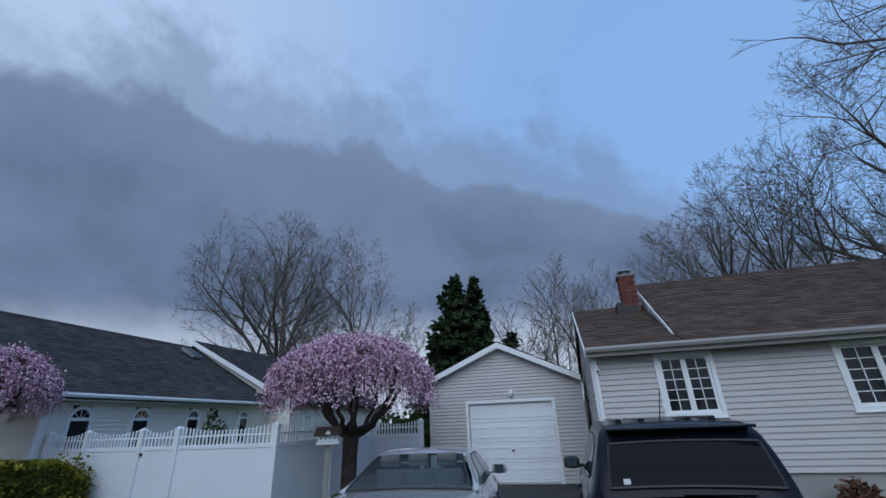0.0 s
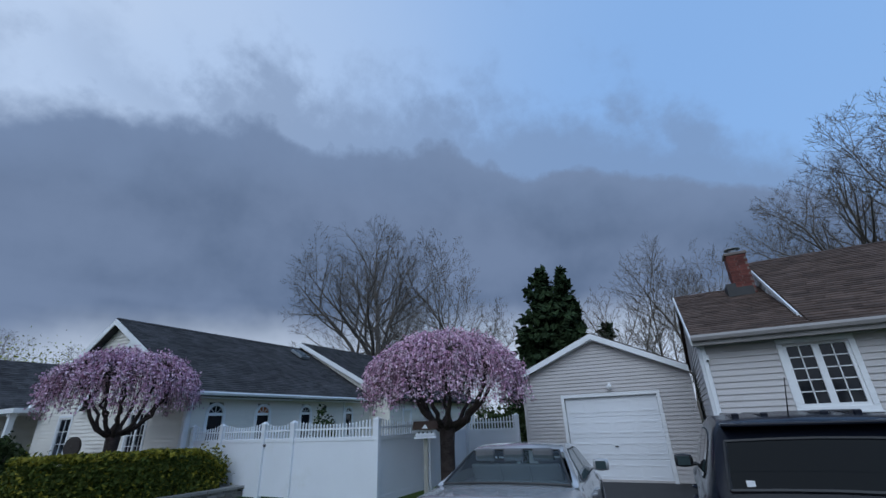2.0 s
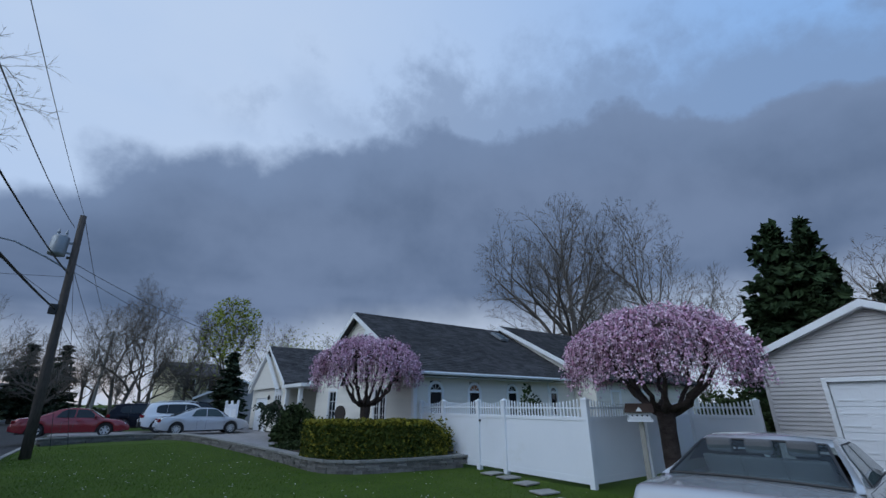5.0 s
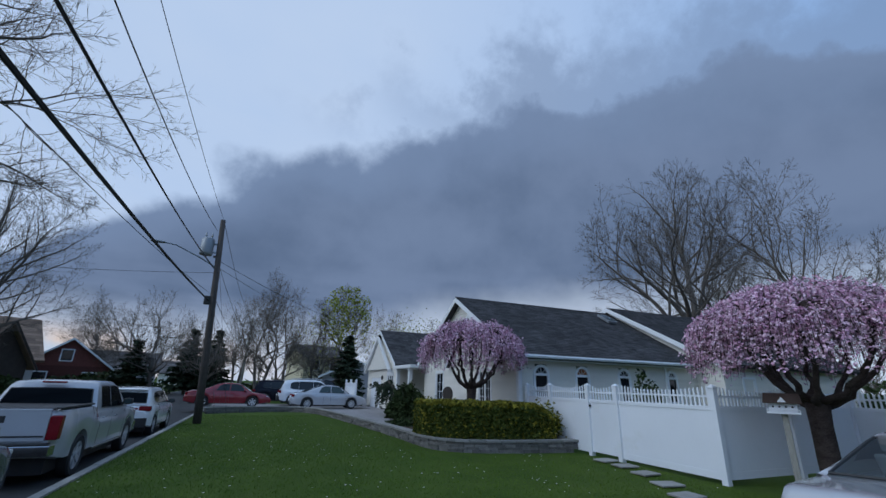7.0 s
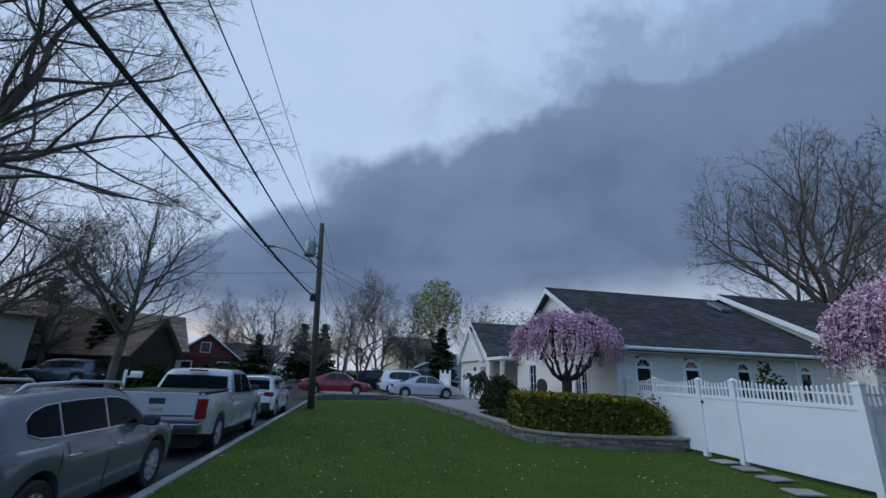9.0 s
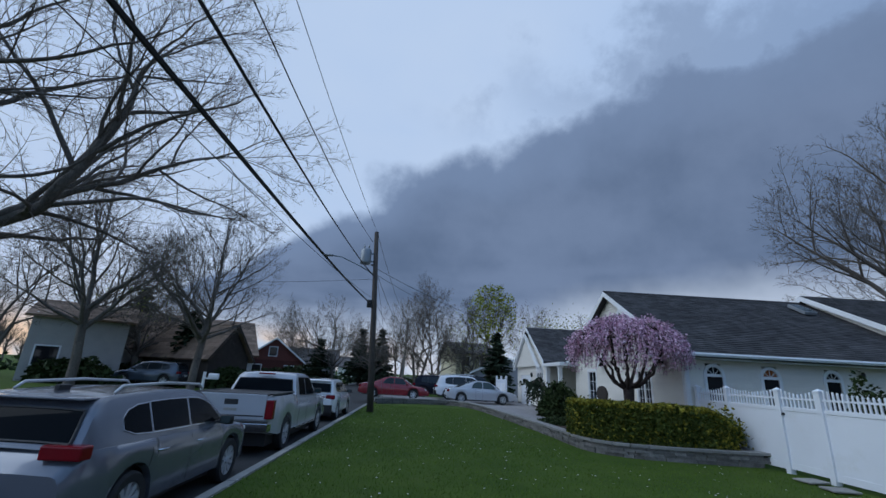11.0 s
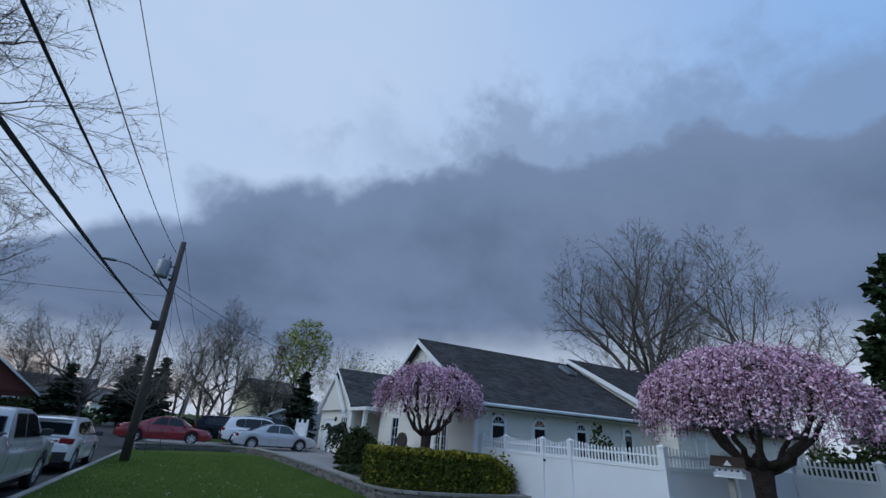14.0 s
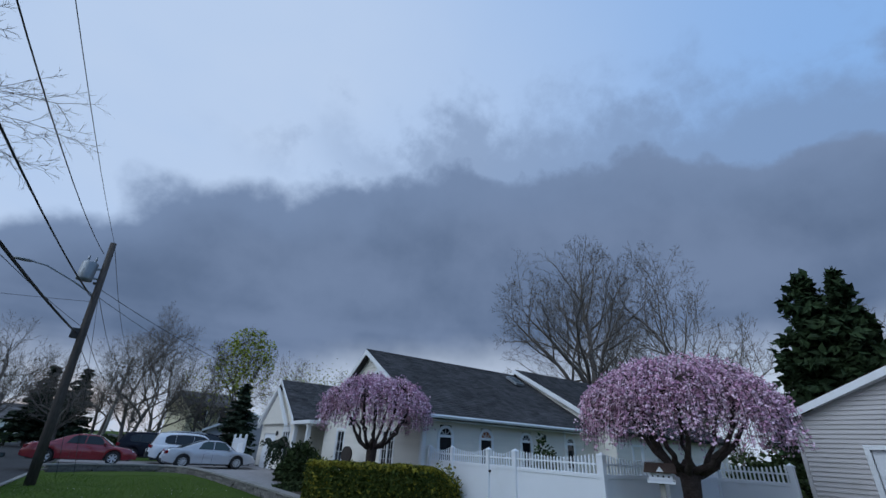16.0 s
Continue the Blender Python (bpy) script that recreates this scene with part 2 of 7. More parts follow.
M = {
    "lawn": surface("lawn", (0.034, 0.068, 0.009), (0.074, 0.112, 0.017), 0.8, 0.9, 0.6, 40, stain=(0.085, 0.105, 0.03), spec=0.12),
    "blade": surface("grass_blade", (0.055, 0.112, 0.013), (0.125, 0.185, 0.028), 2.0, 0.7, 0, 30, spread=0.35, spec=0.12),
    "asphalt": surface("asphalt", (0.035, 0.036, 0.038), (0.060, 0.060, 0.062), 1.5, 0.85, 0.5, 180, stain=(0.075, 0.072, 0.07), spec=0.25),
    "concrete": surface("concrete", (0.24, 0.23, 0.21), (0.36, 0.35, 0.33), 2.5, 0.9, 0.4, 90, spread=0.12, stain=(0.14, 0.14, 0.12)),
    "paver": surface("paver", (0.22, 0.21, 0.21), (0.33, 0.31, 0.31), 3.0, 0.85, 0.3, 70, spread=0.15),
    "stone": surface("wall_stone", (0.09, 0.088, 0.085), (0.22, 0.205, 0.19), 6.0, 0.9, 0.6, 50, spread=0.35),
    "cap": surface("cap_stone", (0.20, 0.195, 0.185), (0.29, 0.28, 0.265), 4.0, 0.85, 0.4, 60, spread=0.12),
    "tan": surface("tan_siding", (0.46, 0.435, 0.425), (0.52, 0.49, 0.485), 0.9, 0.55, 0.08, 120, spread=0.03, stretch=(1, 1, 6), stain=(0.35, 0.335, 0.32)),
    "cream": surface("cream_siding", (0.70, 0.665, 0.60), (0.77, 0.735, 0.67), 0.8, 0.55, 0.08, 120, spread=0.03, stretch=(1, 1, 6), stain=(0.55, 0.54, 0.49)),
    "grey_siding": surface("grey_siding", (0.33, 0.33, 0.36), (0.39, 0.39, 0.42), 0.8, 0.6, 0.08, 120, spread=0.03),
    "yellow_siding": surface("yellow_siding", (0.55, 0.50, 0.33), (0.62, 0.57, 0.40), 0.8, 0.6, 0.08, 120, spread=0.03),
    "vinyl": surface("white_vinyl", (0.75, 0.77, 0.81), (0.81, 0.83, 0.87), 1.2, 0.4, 0.04, 60, stain=(0.70, 0.71, 0.70)),
    # Tan house's gutter, fascia and soffit: eave shade is put into this taupe.
    "gutter": surface("shaded_gutter", (0.26, 0.24, 0.23), (0.33, 0.31, 0.30), 1.5, 0.5, 0.05, 60),
    "trim": surface("white_trim", (0.74, 0.75, 0.76), (0.82, 0.83, 0.84), 1.5, 0.45, 0.05, 60, stain=(0.66, 0.66, 0.64)),
    "door": surface("white_door", (0.72, 0.74, 0.77), (0.79, 0.81, 0.84), 1.0, 0.45, 0.04, 60, stain=(0.66, 0.67, 0.69)),
    "brown_roof": surface("brown_shingle", (0.075, 0.050, 0.040), (0.130, 0.092, 0.076), 2.5, 0.95, 0.6, 120, spread=0.30, stain=(0.055, 0.042, 0.036), spec=0.2),
    "grey_roof": surface("charcoal_shingle", (0.036, 0.035, 0.037), (0.080, 0.078, 0.080), 1.4, 0.95, 0.6, 120, spread=0.30, stain=(0.11, 0.108, 0.108), spec=0.2),
    "far_roof": surface("far_roof", (0.08, 0.075, 0.075), (0.13, 0.12, 0.12), 2.0, 0.95, 0.5, 30, spread=0.3),
    "tudor_roof": surface("tudor_shingle", (0.16, 0.105, 0.075), (0.25, 0.175, 0.13), 2.0, 0.95, 0.5, 40, spread=0.3),
    "brick": surface("red_brick", (0.095, 0.028, 0.024), (0.18, 0.055, 0.042), 9.0, 0.9, 0.5, 70, spread=0.3),
    "mortar": surface("mortar", (0.16, 0.13, 0.12), (0.23, 0.20, 0.18), 8.0, 0.95, 0.5, 90),
    "foundation": surface("grey_foundation", (0.27, 0.26, 0.25), (0.36, 0.35, 0.33), 1.8, 0.9, 0.5, 80, stain=(0.20, 0.20, 0.18)),
    "bark": surface("grey_bark", (0.085, 0.072, 0.063), (0.185, 0.163, 0.143), 3.0, 0.95, 0.8, 22, stretch=(1, 1, 0.3), spec=0.12),
    "cherry_bark": surface("cherry_bark", (0.035, 0.024, 0.022), (0.10, 0.078, 0.070), 5.0, 0.85, 0.9, 30, stretch=(1, 1, 2.0), spec=0.12),
    "pole": surface("creosote_pole", (0.045, 0.035, 0.030), (0.10, 0.085, 0.075), 2.0, 0.9, 0.5, 30, stretch=(1, 1, 0.15)),
    "weathered": surface("weathered_wood", (0.25, 0.24, 0.21), (0.40, 0.38, 0.34), 3.0, 0.85, 0.4, 40, stretch=(1, 1, 0.2)),
    "pink": surface("pink_blossom", (0.68, 0.44, 0.57), (0.86, 0.66, 0.76), 2.5, 0.7, 0, 9, spread=0.22),
    "deep_pink": surface("deep_pink_blossom", (0.52, 0.25, 0.40), (0.72, 0.44, 0.58), 2.5, 0.7, 0, 9, spread=0.25),
    "petal": surface("fallen_petal", (0.70, 0.62, 0.66), (0.82, 0.76, 0.78), 2.0, 0.7, 0, 20),
    "yew": surface("yew_leaf", (0.035, 0.055, 0.012), (0.10, 0.115, 0.024), 1.5, 0.6, 0, 12, spread=0.4, spec=0.12),
    "gold_leaf": surface("gold_yew_leaf", (0.17, 0.16, 0.020), (0.32, 0.27, 0.040), 1.5, 0.6, 0, 12, spread=0.4, spec=0.12),
    "needle": surface("spruce_needle", (0.014, 0.028, 0.013), (0.036, 0.058, 0.024), 0.7, 0.7, 0, 9, spread=0.4, spec=0.12),
    "pine": surface("pine_needle", (0.022, 0.035, 0.022), (0.045, 0.062, 0.036), 0.7, 0.7, 0, 9, spread=0.4, spec=0.12),
    "spring": surface("spring_leaf", (0.17, 0.20, 0.025), (0.33, 0.35, 0.06), 0.7, 0.7, 0, 9, spread=0.3, spec=0.12),
    "rust_leaf": surface("rust_leaf", (0.10, 0.045, 0.030), (0.18, 0.085, 0.055), 0.7, 0.8, 0, 9, spread=0.3, spec=0.12),
    "shrub": surface("shrub_leaf", (0.020, 0.034, 0.013), (0.05, 0.07, 0.024), 0.7, 0.7, 0, 9, spread=0.4, spec=0.12),
    "rubber": surface("tyre_rubber", (0.016, 0.016, 0.017), (0.028, 0.028, 0.029), 6, 0.8, 0.2, 90),
    "black": surface("black_plastic", (0.014, 0.014, 0.016), (0.026, 0.026, 0.028), 5, 0.55, 0.1, 120),
    "chrome": surface("chrome", (0.60, 0.61, 0.63), (0.70, 0.71, 0.73), 5, 0.16, 0, 60, metal=1.0),
    "alloy": surface("alloy_rim", (0.48, 0.49, 0.51), (0.58, 0.59, 0.61), 5, 0.3, 0, 60, metal=0.3),
    "metal_grey": surface("grey_metal", (0.22, 0.24, 0.26), (0.32, 0.34, 0.36), 3, 0.5, 0.1, 60, metal=0.5),
    "cable": surface("cable", (0.012, 0.012, 0.014), (0.022, 0.022, 0.024), 3, 0.7, 0, 60),
    "stucco": surface("beige_stucco", (0.36, 0.34, 0.32), (0.45, 0.43, 0.40), 1.5, 0.9, 0.3, 40),
    "dark_wood": surface("dark_timber", (0.022, 0.016, 0.013), (0.045, 0.034, 0.028), 3, 0.8, 0.3, 40),
    "soil": surface("soil", (0.035, 0.026, 0.020), (0.075, 0.058, 0.045), 4, 0.95, 0.8, 60, spec=0.12),
    "lens_red": surface("red_lens", (0.15, 0.003, 0.008), (0.22, 0.004, 0.010), 9, 0.25, 0, 90, coat=0.1, spec=0.3),
    "lens_clear": surface("clear_lens", (0.55, 0.56, 0.58), (0.66, 0.67, 0.69), 9, 0.1, 0, 90, coat=0.6),
    "amber": surface("warm_glass", (0.25, 0.08, 0.03), (0.40, 0.15, 0.06), 9, 0.2, 0, 90),
}


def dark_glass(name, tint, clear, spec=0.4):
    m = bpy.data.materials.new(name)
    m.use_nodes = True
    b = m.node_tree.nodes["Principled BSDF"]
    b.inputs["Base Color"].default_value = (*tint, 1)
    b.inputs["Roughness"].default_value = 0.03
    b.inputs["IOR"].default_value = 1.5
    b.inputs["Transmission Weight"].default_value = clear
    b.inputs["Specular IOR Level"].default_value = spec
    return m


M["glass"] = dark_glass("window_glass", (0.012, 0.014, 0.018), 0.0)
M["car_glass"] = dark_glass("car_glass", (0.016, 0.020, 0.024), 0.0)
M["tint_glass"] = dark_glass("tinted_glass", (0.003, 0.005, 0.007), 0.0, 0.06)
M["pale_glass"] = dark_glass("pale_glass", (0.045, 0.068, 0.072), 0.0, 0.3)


def clear_glass(name, tint):
    """A thin tinted pane that lets light through and mirrors a little of the sky."""
    m = bpy.data.materials.new(name)
    m.use_nodes = True
    nt = m.node_tree
    nt.nodes.clear()
    see, shine = add_node(nt, "ShaderNodeBsdfTransparent"), add_node(nt, "ShaderNodeBsdfGlossy")
    see.inputs["Color"].default_value = (*tint, 1)
    shine.inputs["Roughness"].default_value = 0.03
    mix, out = add_node(nt, "ShaderNodeMixShader"), add_node(nt, "ShaderNodeOutputMaterial")
    mix.inputs[0].default_value = 0.07
    nt.links.new(see.outputs[0], mix.inputs[1]), nt.links.new(shine.outputs[0], mix.inputs[2])
    nt.links.new(mix.outputs[0], out.inputs[0])
    return m


M["clear_glass"] = clear_glass("clear_car_glass", (0.66, 0.76, 0.77))
M["seat_cloth"] = surface("seat_cloth", (0.10, 0.10, 0.105), (0.16, 0.16, 0.165), 4, 0.95, 0.2, 150, spec=0.1)


def paint(name, c, metal=0.3):
    c2 = tuple(min(1, v * 1.12) for v in c)
    return surface(name, c, c2, 1.2, 0.25, 0, 300, metal=metal, coat=1.0)


M["silver"] = paint("silver_paint", (0.44, 0.45, 0.48), 0.15)
M["champagne"] = paint("champagne_paint", (0.46, 0.46, 0.46), 0.15)
M["grey_paint"] = paint("grey_paint", (0.145, 0.155, 0.185), 0.35)
M["navy"] = surface("navy_paint", (0.007, 0.009, 0.016), (0.010, 0.012, 0.020), 1.2, 0.22, 0, 300, coat=0.0, spec=0.16)
M["white_paint"] = paint("white_paint", (0.72, 0.73, 0.75), 0.0)
M["red"] = paint("red_paint", (0.22, 0.016, 0.024), 0.25)
M["blue_paint"] = paint("blue_paint", (0.06, 0.08, 0.11), 0.35)

# ---- mesh tools ----


class Mesh:
    """Collects vertices and faces of one mesh."""

    def __init__(self):
        self.v, self.f = [], []

    def add(self, verts, faces):
        n = len(self.v)
        self.v += [tuple(p) for p in verts]
        self.f += [tuple(i + n for i in f) for f in faces]
        return self

    def box(self, x0, x1, y0, y1, z0, z1, m=None):
        p = [Vector((x, y, z)) for z in (z0, z1) for x, y in ((x0, y0), (x1, y0), (x1, y1), (x0, y1))]
        if m is not None:
            p = [m @ q for q in p]
        return self.add(p, [(3, 2, 1, 0), (4, 5, 6, 7), (0, 1, 5, 4), (1, 2, 6, 5), (2, 3, 7, 6), (3, 0, 4, 7)])

    def prism(self, pts, way):
        """A flat polygon, pushed along way."""
        n, w = len(pts), Vector(way)
        p = [Vector(q) for q in pts]
        return self.add(p + [q + w for q in p], [tuple(range(n))[::-1], tuple(range(n, 2 * n))] + [(i, (i + 1) % n, (i + 1) % n + n, i + n) for i in range(n)])

    def tube(self, pts, radii, sides=6, cap=True):
        p = [Vector(q) for q in pts]
        rings, last = [], None
        for i, q in enumerate(p):
            a = (p[min(i + 1, len(p) - 1)] - p[max(i - 1, 0)])
            a = a.normalized() if a.length > 1e-9 else Vector((0, 0, 1))
            if last is None:
                u = a.orthogonal().normalized()
            else:
                u = (last - a * last.dot(a))
                u = u.normalized() if u.length > 1e-6 else a.orthogonal().normalized()
            last = u
            w = a.cross(u)
            rings.append([q + (u * math.cos(2 * math.pi * k / sides) + w * math.sin(2 * math.pi * k / sides)) * radii[i] for k in range(sides)])
        f = []
        for i in range(len(p) - 1):
            for k in range(sides):
                f.append((i * sides + k, i * sides + (k + 1) % sides, (i + 1) * sides + (k + 1) % sides, (i + 1) * sides + k))
        if cap:
            f.append(tuple(range(sides))[::-1])
            f.append(tuple((len(p) - 1) * sides + k for k in range(sides)))
        return self.add([q for r in rings for q in r], f)

    def lathe(self, prof, sides=20, m=None, cap=True):
        """prof: (radius, height) pairs round z."""
        m = m or Matrix()
        v = [m @ Vector((r * math.cos(2 * math.pi * k / sides), r * math.sin(2 * math.pi * k / sides), h)) for r, h in prof for k in range(sides)]
        f = [(i * sides + k, i * sides + (k + 1) % sides, (i + 1) * sides + (k + 1) % sides, (i + 1) * sides + k) for i in range(len(prof) - 1) for k in range(sides)]
        if cap:
            f += [tuple(range(sides))[::-1], tuple((len(prof) - 1) * sides + k for k in range(sides))]
        return self.add(v, f)

    def data(self, name, material, smooth=False):
        me = bpy.data.meshes.new(name)
        me.from_pydata(self.v, [], self.f)
        me.materials.append(material)
        if smooth:
            me.polygons.foreach_set("use_smooth", [True] * len(me.polygons))
        me.update()
        return me


def part(name, mesh, material, parent=None, label="", kind="", smooth=False, bevel=0.0, m=None):
    ob = new(name, mesh.data(name, material, smooth) if isinstance(mesh, Mesh) else mesh)
    if parent is not None:
        ob.parent = parent
    if m is not None:
        ob.matrix_basis = m
    if bevel:
        b = ob.modifiers.new("bevel", "BEVEL")
        b.width, b.segments, b.limit_method = bevel, 2, "ANGLE"
    if label or kind:
        tagged(ob, label, kind=kind)
    return ob


def thing(name, label, category, m=None, group="", kind=""):
    ob = new(name)
    ob.empty_display_size = 0.1
    if m is not None:
        ob.matrix_basis = m
    return tagged(ob, label, category, group, kind)


def structure(name, mesh, material, label, category, **kw):
    return tagged(part(name, mesh, material, None, **kw), label, category, kind="structure")

# ---- ground, road and drives ----
KERB = -2.60                   # street edge of the lawn
FAR_KERB = -10.4


def make_ground():
    g = Mesh()
    xs = [-2600, -300, -60, FAR_KERB - 0.14, FAR_KERB - 0.13, KERB - 0.16, KERB - 0.15, 3, 14, 60, 300, 2600]
    zs = [0.5, 0.5, 0.4, -0.02, -0.30, -0.30, -0.02, 0, -0.06, 0, 0, 0]
    ys = [-2600, -300, -60, -6, 3.9, 12, 30, 90, 300, 2600]
    n = len(ys)
    g.add([(x, y, z) for x, z in zip(xs, zs) for y in ys], [(i * n + j, (i + 1) * n + j, (i + 1) * n + j + 1, i * n + j + 1) for i in range(len(xs) - 1) for j in range(n - 1)])
    structure("ground", g, M["lawn"], "green spring lawn and ground reaching the horizon", "ground")
    r = Mesh().box(FAR_KERB, KERB - 0.15, -300, 400, -0.29, -0.24)
    structure("road", r, M["asphalt"], "dark asphalt residential street", "road")
    d = Mesh()
    d.add([(KERB - 0.15, -5.2, -0.21), (KERB, -5.2, 0.02), (6, -5.2, 0.015), (14.3, -3.2, -0.04), (KERB - 0.15, 3.3, -0.21), (KERB, 3.3, 0.02), (6, 3.45, 0.015), (14.3, 4.2, -0.04)],
          [(0, 1, 5, 4), (1, 2, 6, 5), (2, 3, 7, 6)])
    structure("driveway", d, M["asphalt"], "dark asphalt driveway in front of the garage", "driveway")
    # neighbour's paved drive behind the low stone wall
    p = Mesh().prism([(-2.5, 28.0, 0.02), (0.8, 28.5, 0.02), (2.9, 28.3, 0.02), (3.8, 26.6, 0.02), (4.5, 22.5, 0.02), (4.9, 18.5, 0.02), (5.2, 16.0, 0.02), (8.6, 16.2, 0.02), (8.6, 36, 0.02), (-2.5, 36, 0.02)], (0, 0, 0.08))
    structure("paved_drive", p, M["paver"], "grey paved drive in front of the white house", "driveway")
    bed = Mesh().prism([(5.1, 15.6, 0.0), (5.15, 12.2, 0.0), (5.9, 11.5, 0.0), (7.2, 11.2, 0.0), (8.85, 11.05, 0.0), (8.85, 13.4, 0.0), (8.7, 15.6, 0.0)], (0, 0, 0.27))
    structure("planting_bed", bed, M["soil"], "dark soil of the raised bed behind the stone wall", "soil")
    k = structure("kerb", Mesh().box(KERB - 0.16, KERB, 400, 400.2, -0.2, 0.01), M["concrete"], "grey concrete kerb between lawn and street", "kerb")
    stone = Mesh().box(-0.075, 0.075, -0.99, 0.99, -0.30, 0.02).data("kerb_stone", M["concrete"])
    for i in range(24):
        y = 4.4 + 2 * i
        if not 28.2 < y < 34.5:
            part("kerb_stone", stone, None, k, m=pose(KERB - 0.08 + random.uniform(-0.006, 0.006), y, random.uniform(-0.008, 0.004)))
    structure("far_kerb", Mesh().box(FAR_KERB - 0.13, FAR_KERB, -60, 200, -0.29, 0.0), M["concrete"], "concrete kerb on the opposite side of the street", "kerb")
    for x, y, a in ((8.55, 9.25, 8), (8.42, 8.5, -5), (8.15, 7.65, 6), (7.68, 6.7, -8), (7.2, 5.9, 5), (6.85, 5.2, -4)):
        tagged(part("stepping_stone", Mesh().prism([(-0.26, -0.2, 0), (0.24, -0.22, 0), (0.28, 0.18, 0), (-0.22, 0.22, 0)], (0, 0, 0.035)), M["concrete"], None, m=pose(x, y, -0.005, 0, 0, a), bevel=0.01),
               "grey concrete stepping stone set in the lawn", "stepping stone", "stepping stones by the fence")


make_ground()

# ---- house tools ----


def courses(parent, o, u, n, zlist, lim, holes, material, depth=0.14, proud=0.030):
    """Clapboards of a wall: o origin, u along, n outward; lim(z) gives the ends at a height; holes: (u0, u1, z0, z1)."""
    o, u, n = Vector(o), Vector(u), Vector(n)
    up = Vector((0, 0, 1))
    for z0, z1 in zip(zlist, zlist[1:]):
        a0, b0 = lim(z0)
        a1, b1 = lim(z1)
        if b0 - a0 < 0.06:
            continue
        if b1 < a1:
            a1 = b1 = (a1 + b1) / 2
        cuts = sorted((h[0], h[1]) for h in holes if min(h[3], z1) - max(h[2], z0) > 0.5 * (z1 - z0))
        spans, s = [], None
        lo0, lo1 = a0, a1
        for h0, h1 in cuts:
            if h0 > max(lo0, lo1) + 0.01:
                spans.append((lo0, h0, lo1, h0))
            lo0 = lo1 = max(h1, lo0)
        if b0 > lo0 + 0.01:
            spans.append((lo0, b0, lo1, b1))
        for p0, q0, p1, q1 in spans:
            me = Mesh()
            pts = []
            for uu, zz, dd in ((p0, z0, -depth), (q0, z0, -depth), (q0, z0, proud), (p0, z0, proud), (p1, z1, -depth), (q1, z1, -depth), (q1, z1, 0.004), (p1, z1, 0.004)):
                pts.append(o + u * uu + n * dd + up * zz)
            me.add(pts, [(3, 2, 1, 0), (4, 5, 6, 7), (0, 1, 5, 4), (1, 2, 6, 5), (2, 3, 7, 6), (3, 0, 4, 7)])
            part("clapboard", me, material, parent)


def steps(z0, z1, h):
    k = max(1, round((z1 - z0) / h))
    return [z0 + (z1 - z0) * i / k for i in range(k + 1)]


def on_wall(o, u, n):
    """Matrix with x along the wall, y inwards, z up."""
    o, u, n = Vector(o), Vector(u), Vector(n)
    m = Matrix.Identity(4)
    m.col[0][:3], m.col[1][:3], m.col[2][:3], m.col[3][:3] = u, -n, (0, 0, 1), o
    return m


def sash_window(house, m, u0, u1, z0, z1, cols, rows, leaves=2, label="", trim=0.09):
    w = part("window", Mesh().box(u0 - trim, u1 + trim, -0.045, 0.0, z0 - trim, z0, m).box(u0 - trim, u1 + trim, -0.045, 0.0, z1, z1 + trim, m)
             .box(u0 - trim, u0, -0.045, 0.0, z0, z1, m).box(u1, u1 + trim, -0.045, 0.0, z0, z1, m).box(u0, u1, 0.08, 0.12, z0, z1, m), M["trim"], house, label, bevel=0.006)
    part("sill", Mesh().box(u0 - trim - 0.02, u1 + trim + 0.02, -0.075, 0.0, z0 - trim - 0.03, z0 - trim + 0.005, m), M["trim"], w, bevel=0.006)
    step = (u1 - u0) / leaves
    for k in range(leaves):
        a, b = u0 + k * step, u0 + (k + 1) * step
        f = Mesh()
        s = 0.055
        f.box(a, b, -0.02, 0.03, z0, z0 + s, m).box(a, b, -0.02, 0.03, z1 - s, z1, m).box(a, a + s, -0.02, 0.03, z0 + s, z1 - s, m).box(b - s, b, -0.02, 0.03, z0 + s, z1 - s, m)
        part("sash", f, M["trim"], w)
        g = Mesh()
        for i in range(1, cols):
            x = a + s + (b - a - 2 * s) * i / cols
            g.box(x - 0.009, x + 0.009, -0.008, 0.014, z0 + s, z1 - s, m)
        for i in range(1, rows):
            z = z0 + s + (z1 - z0 - 2 * s) * i / rows
            g.box(a + s, b - s, -0.008, 0.012, z - 0.009, z + 0.009, m)
        if cols > 1 or rows > 1:
            part("muntin", g, M["trim"], w)
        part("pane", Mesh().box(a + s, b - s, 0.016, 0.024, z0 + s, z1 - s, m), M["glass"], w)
    return w


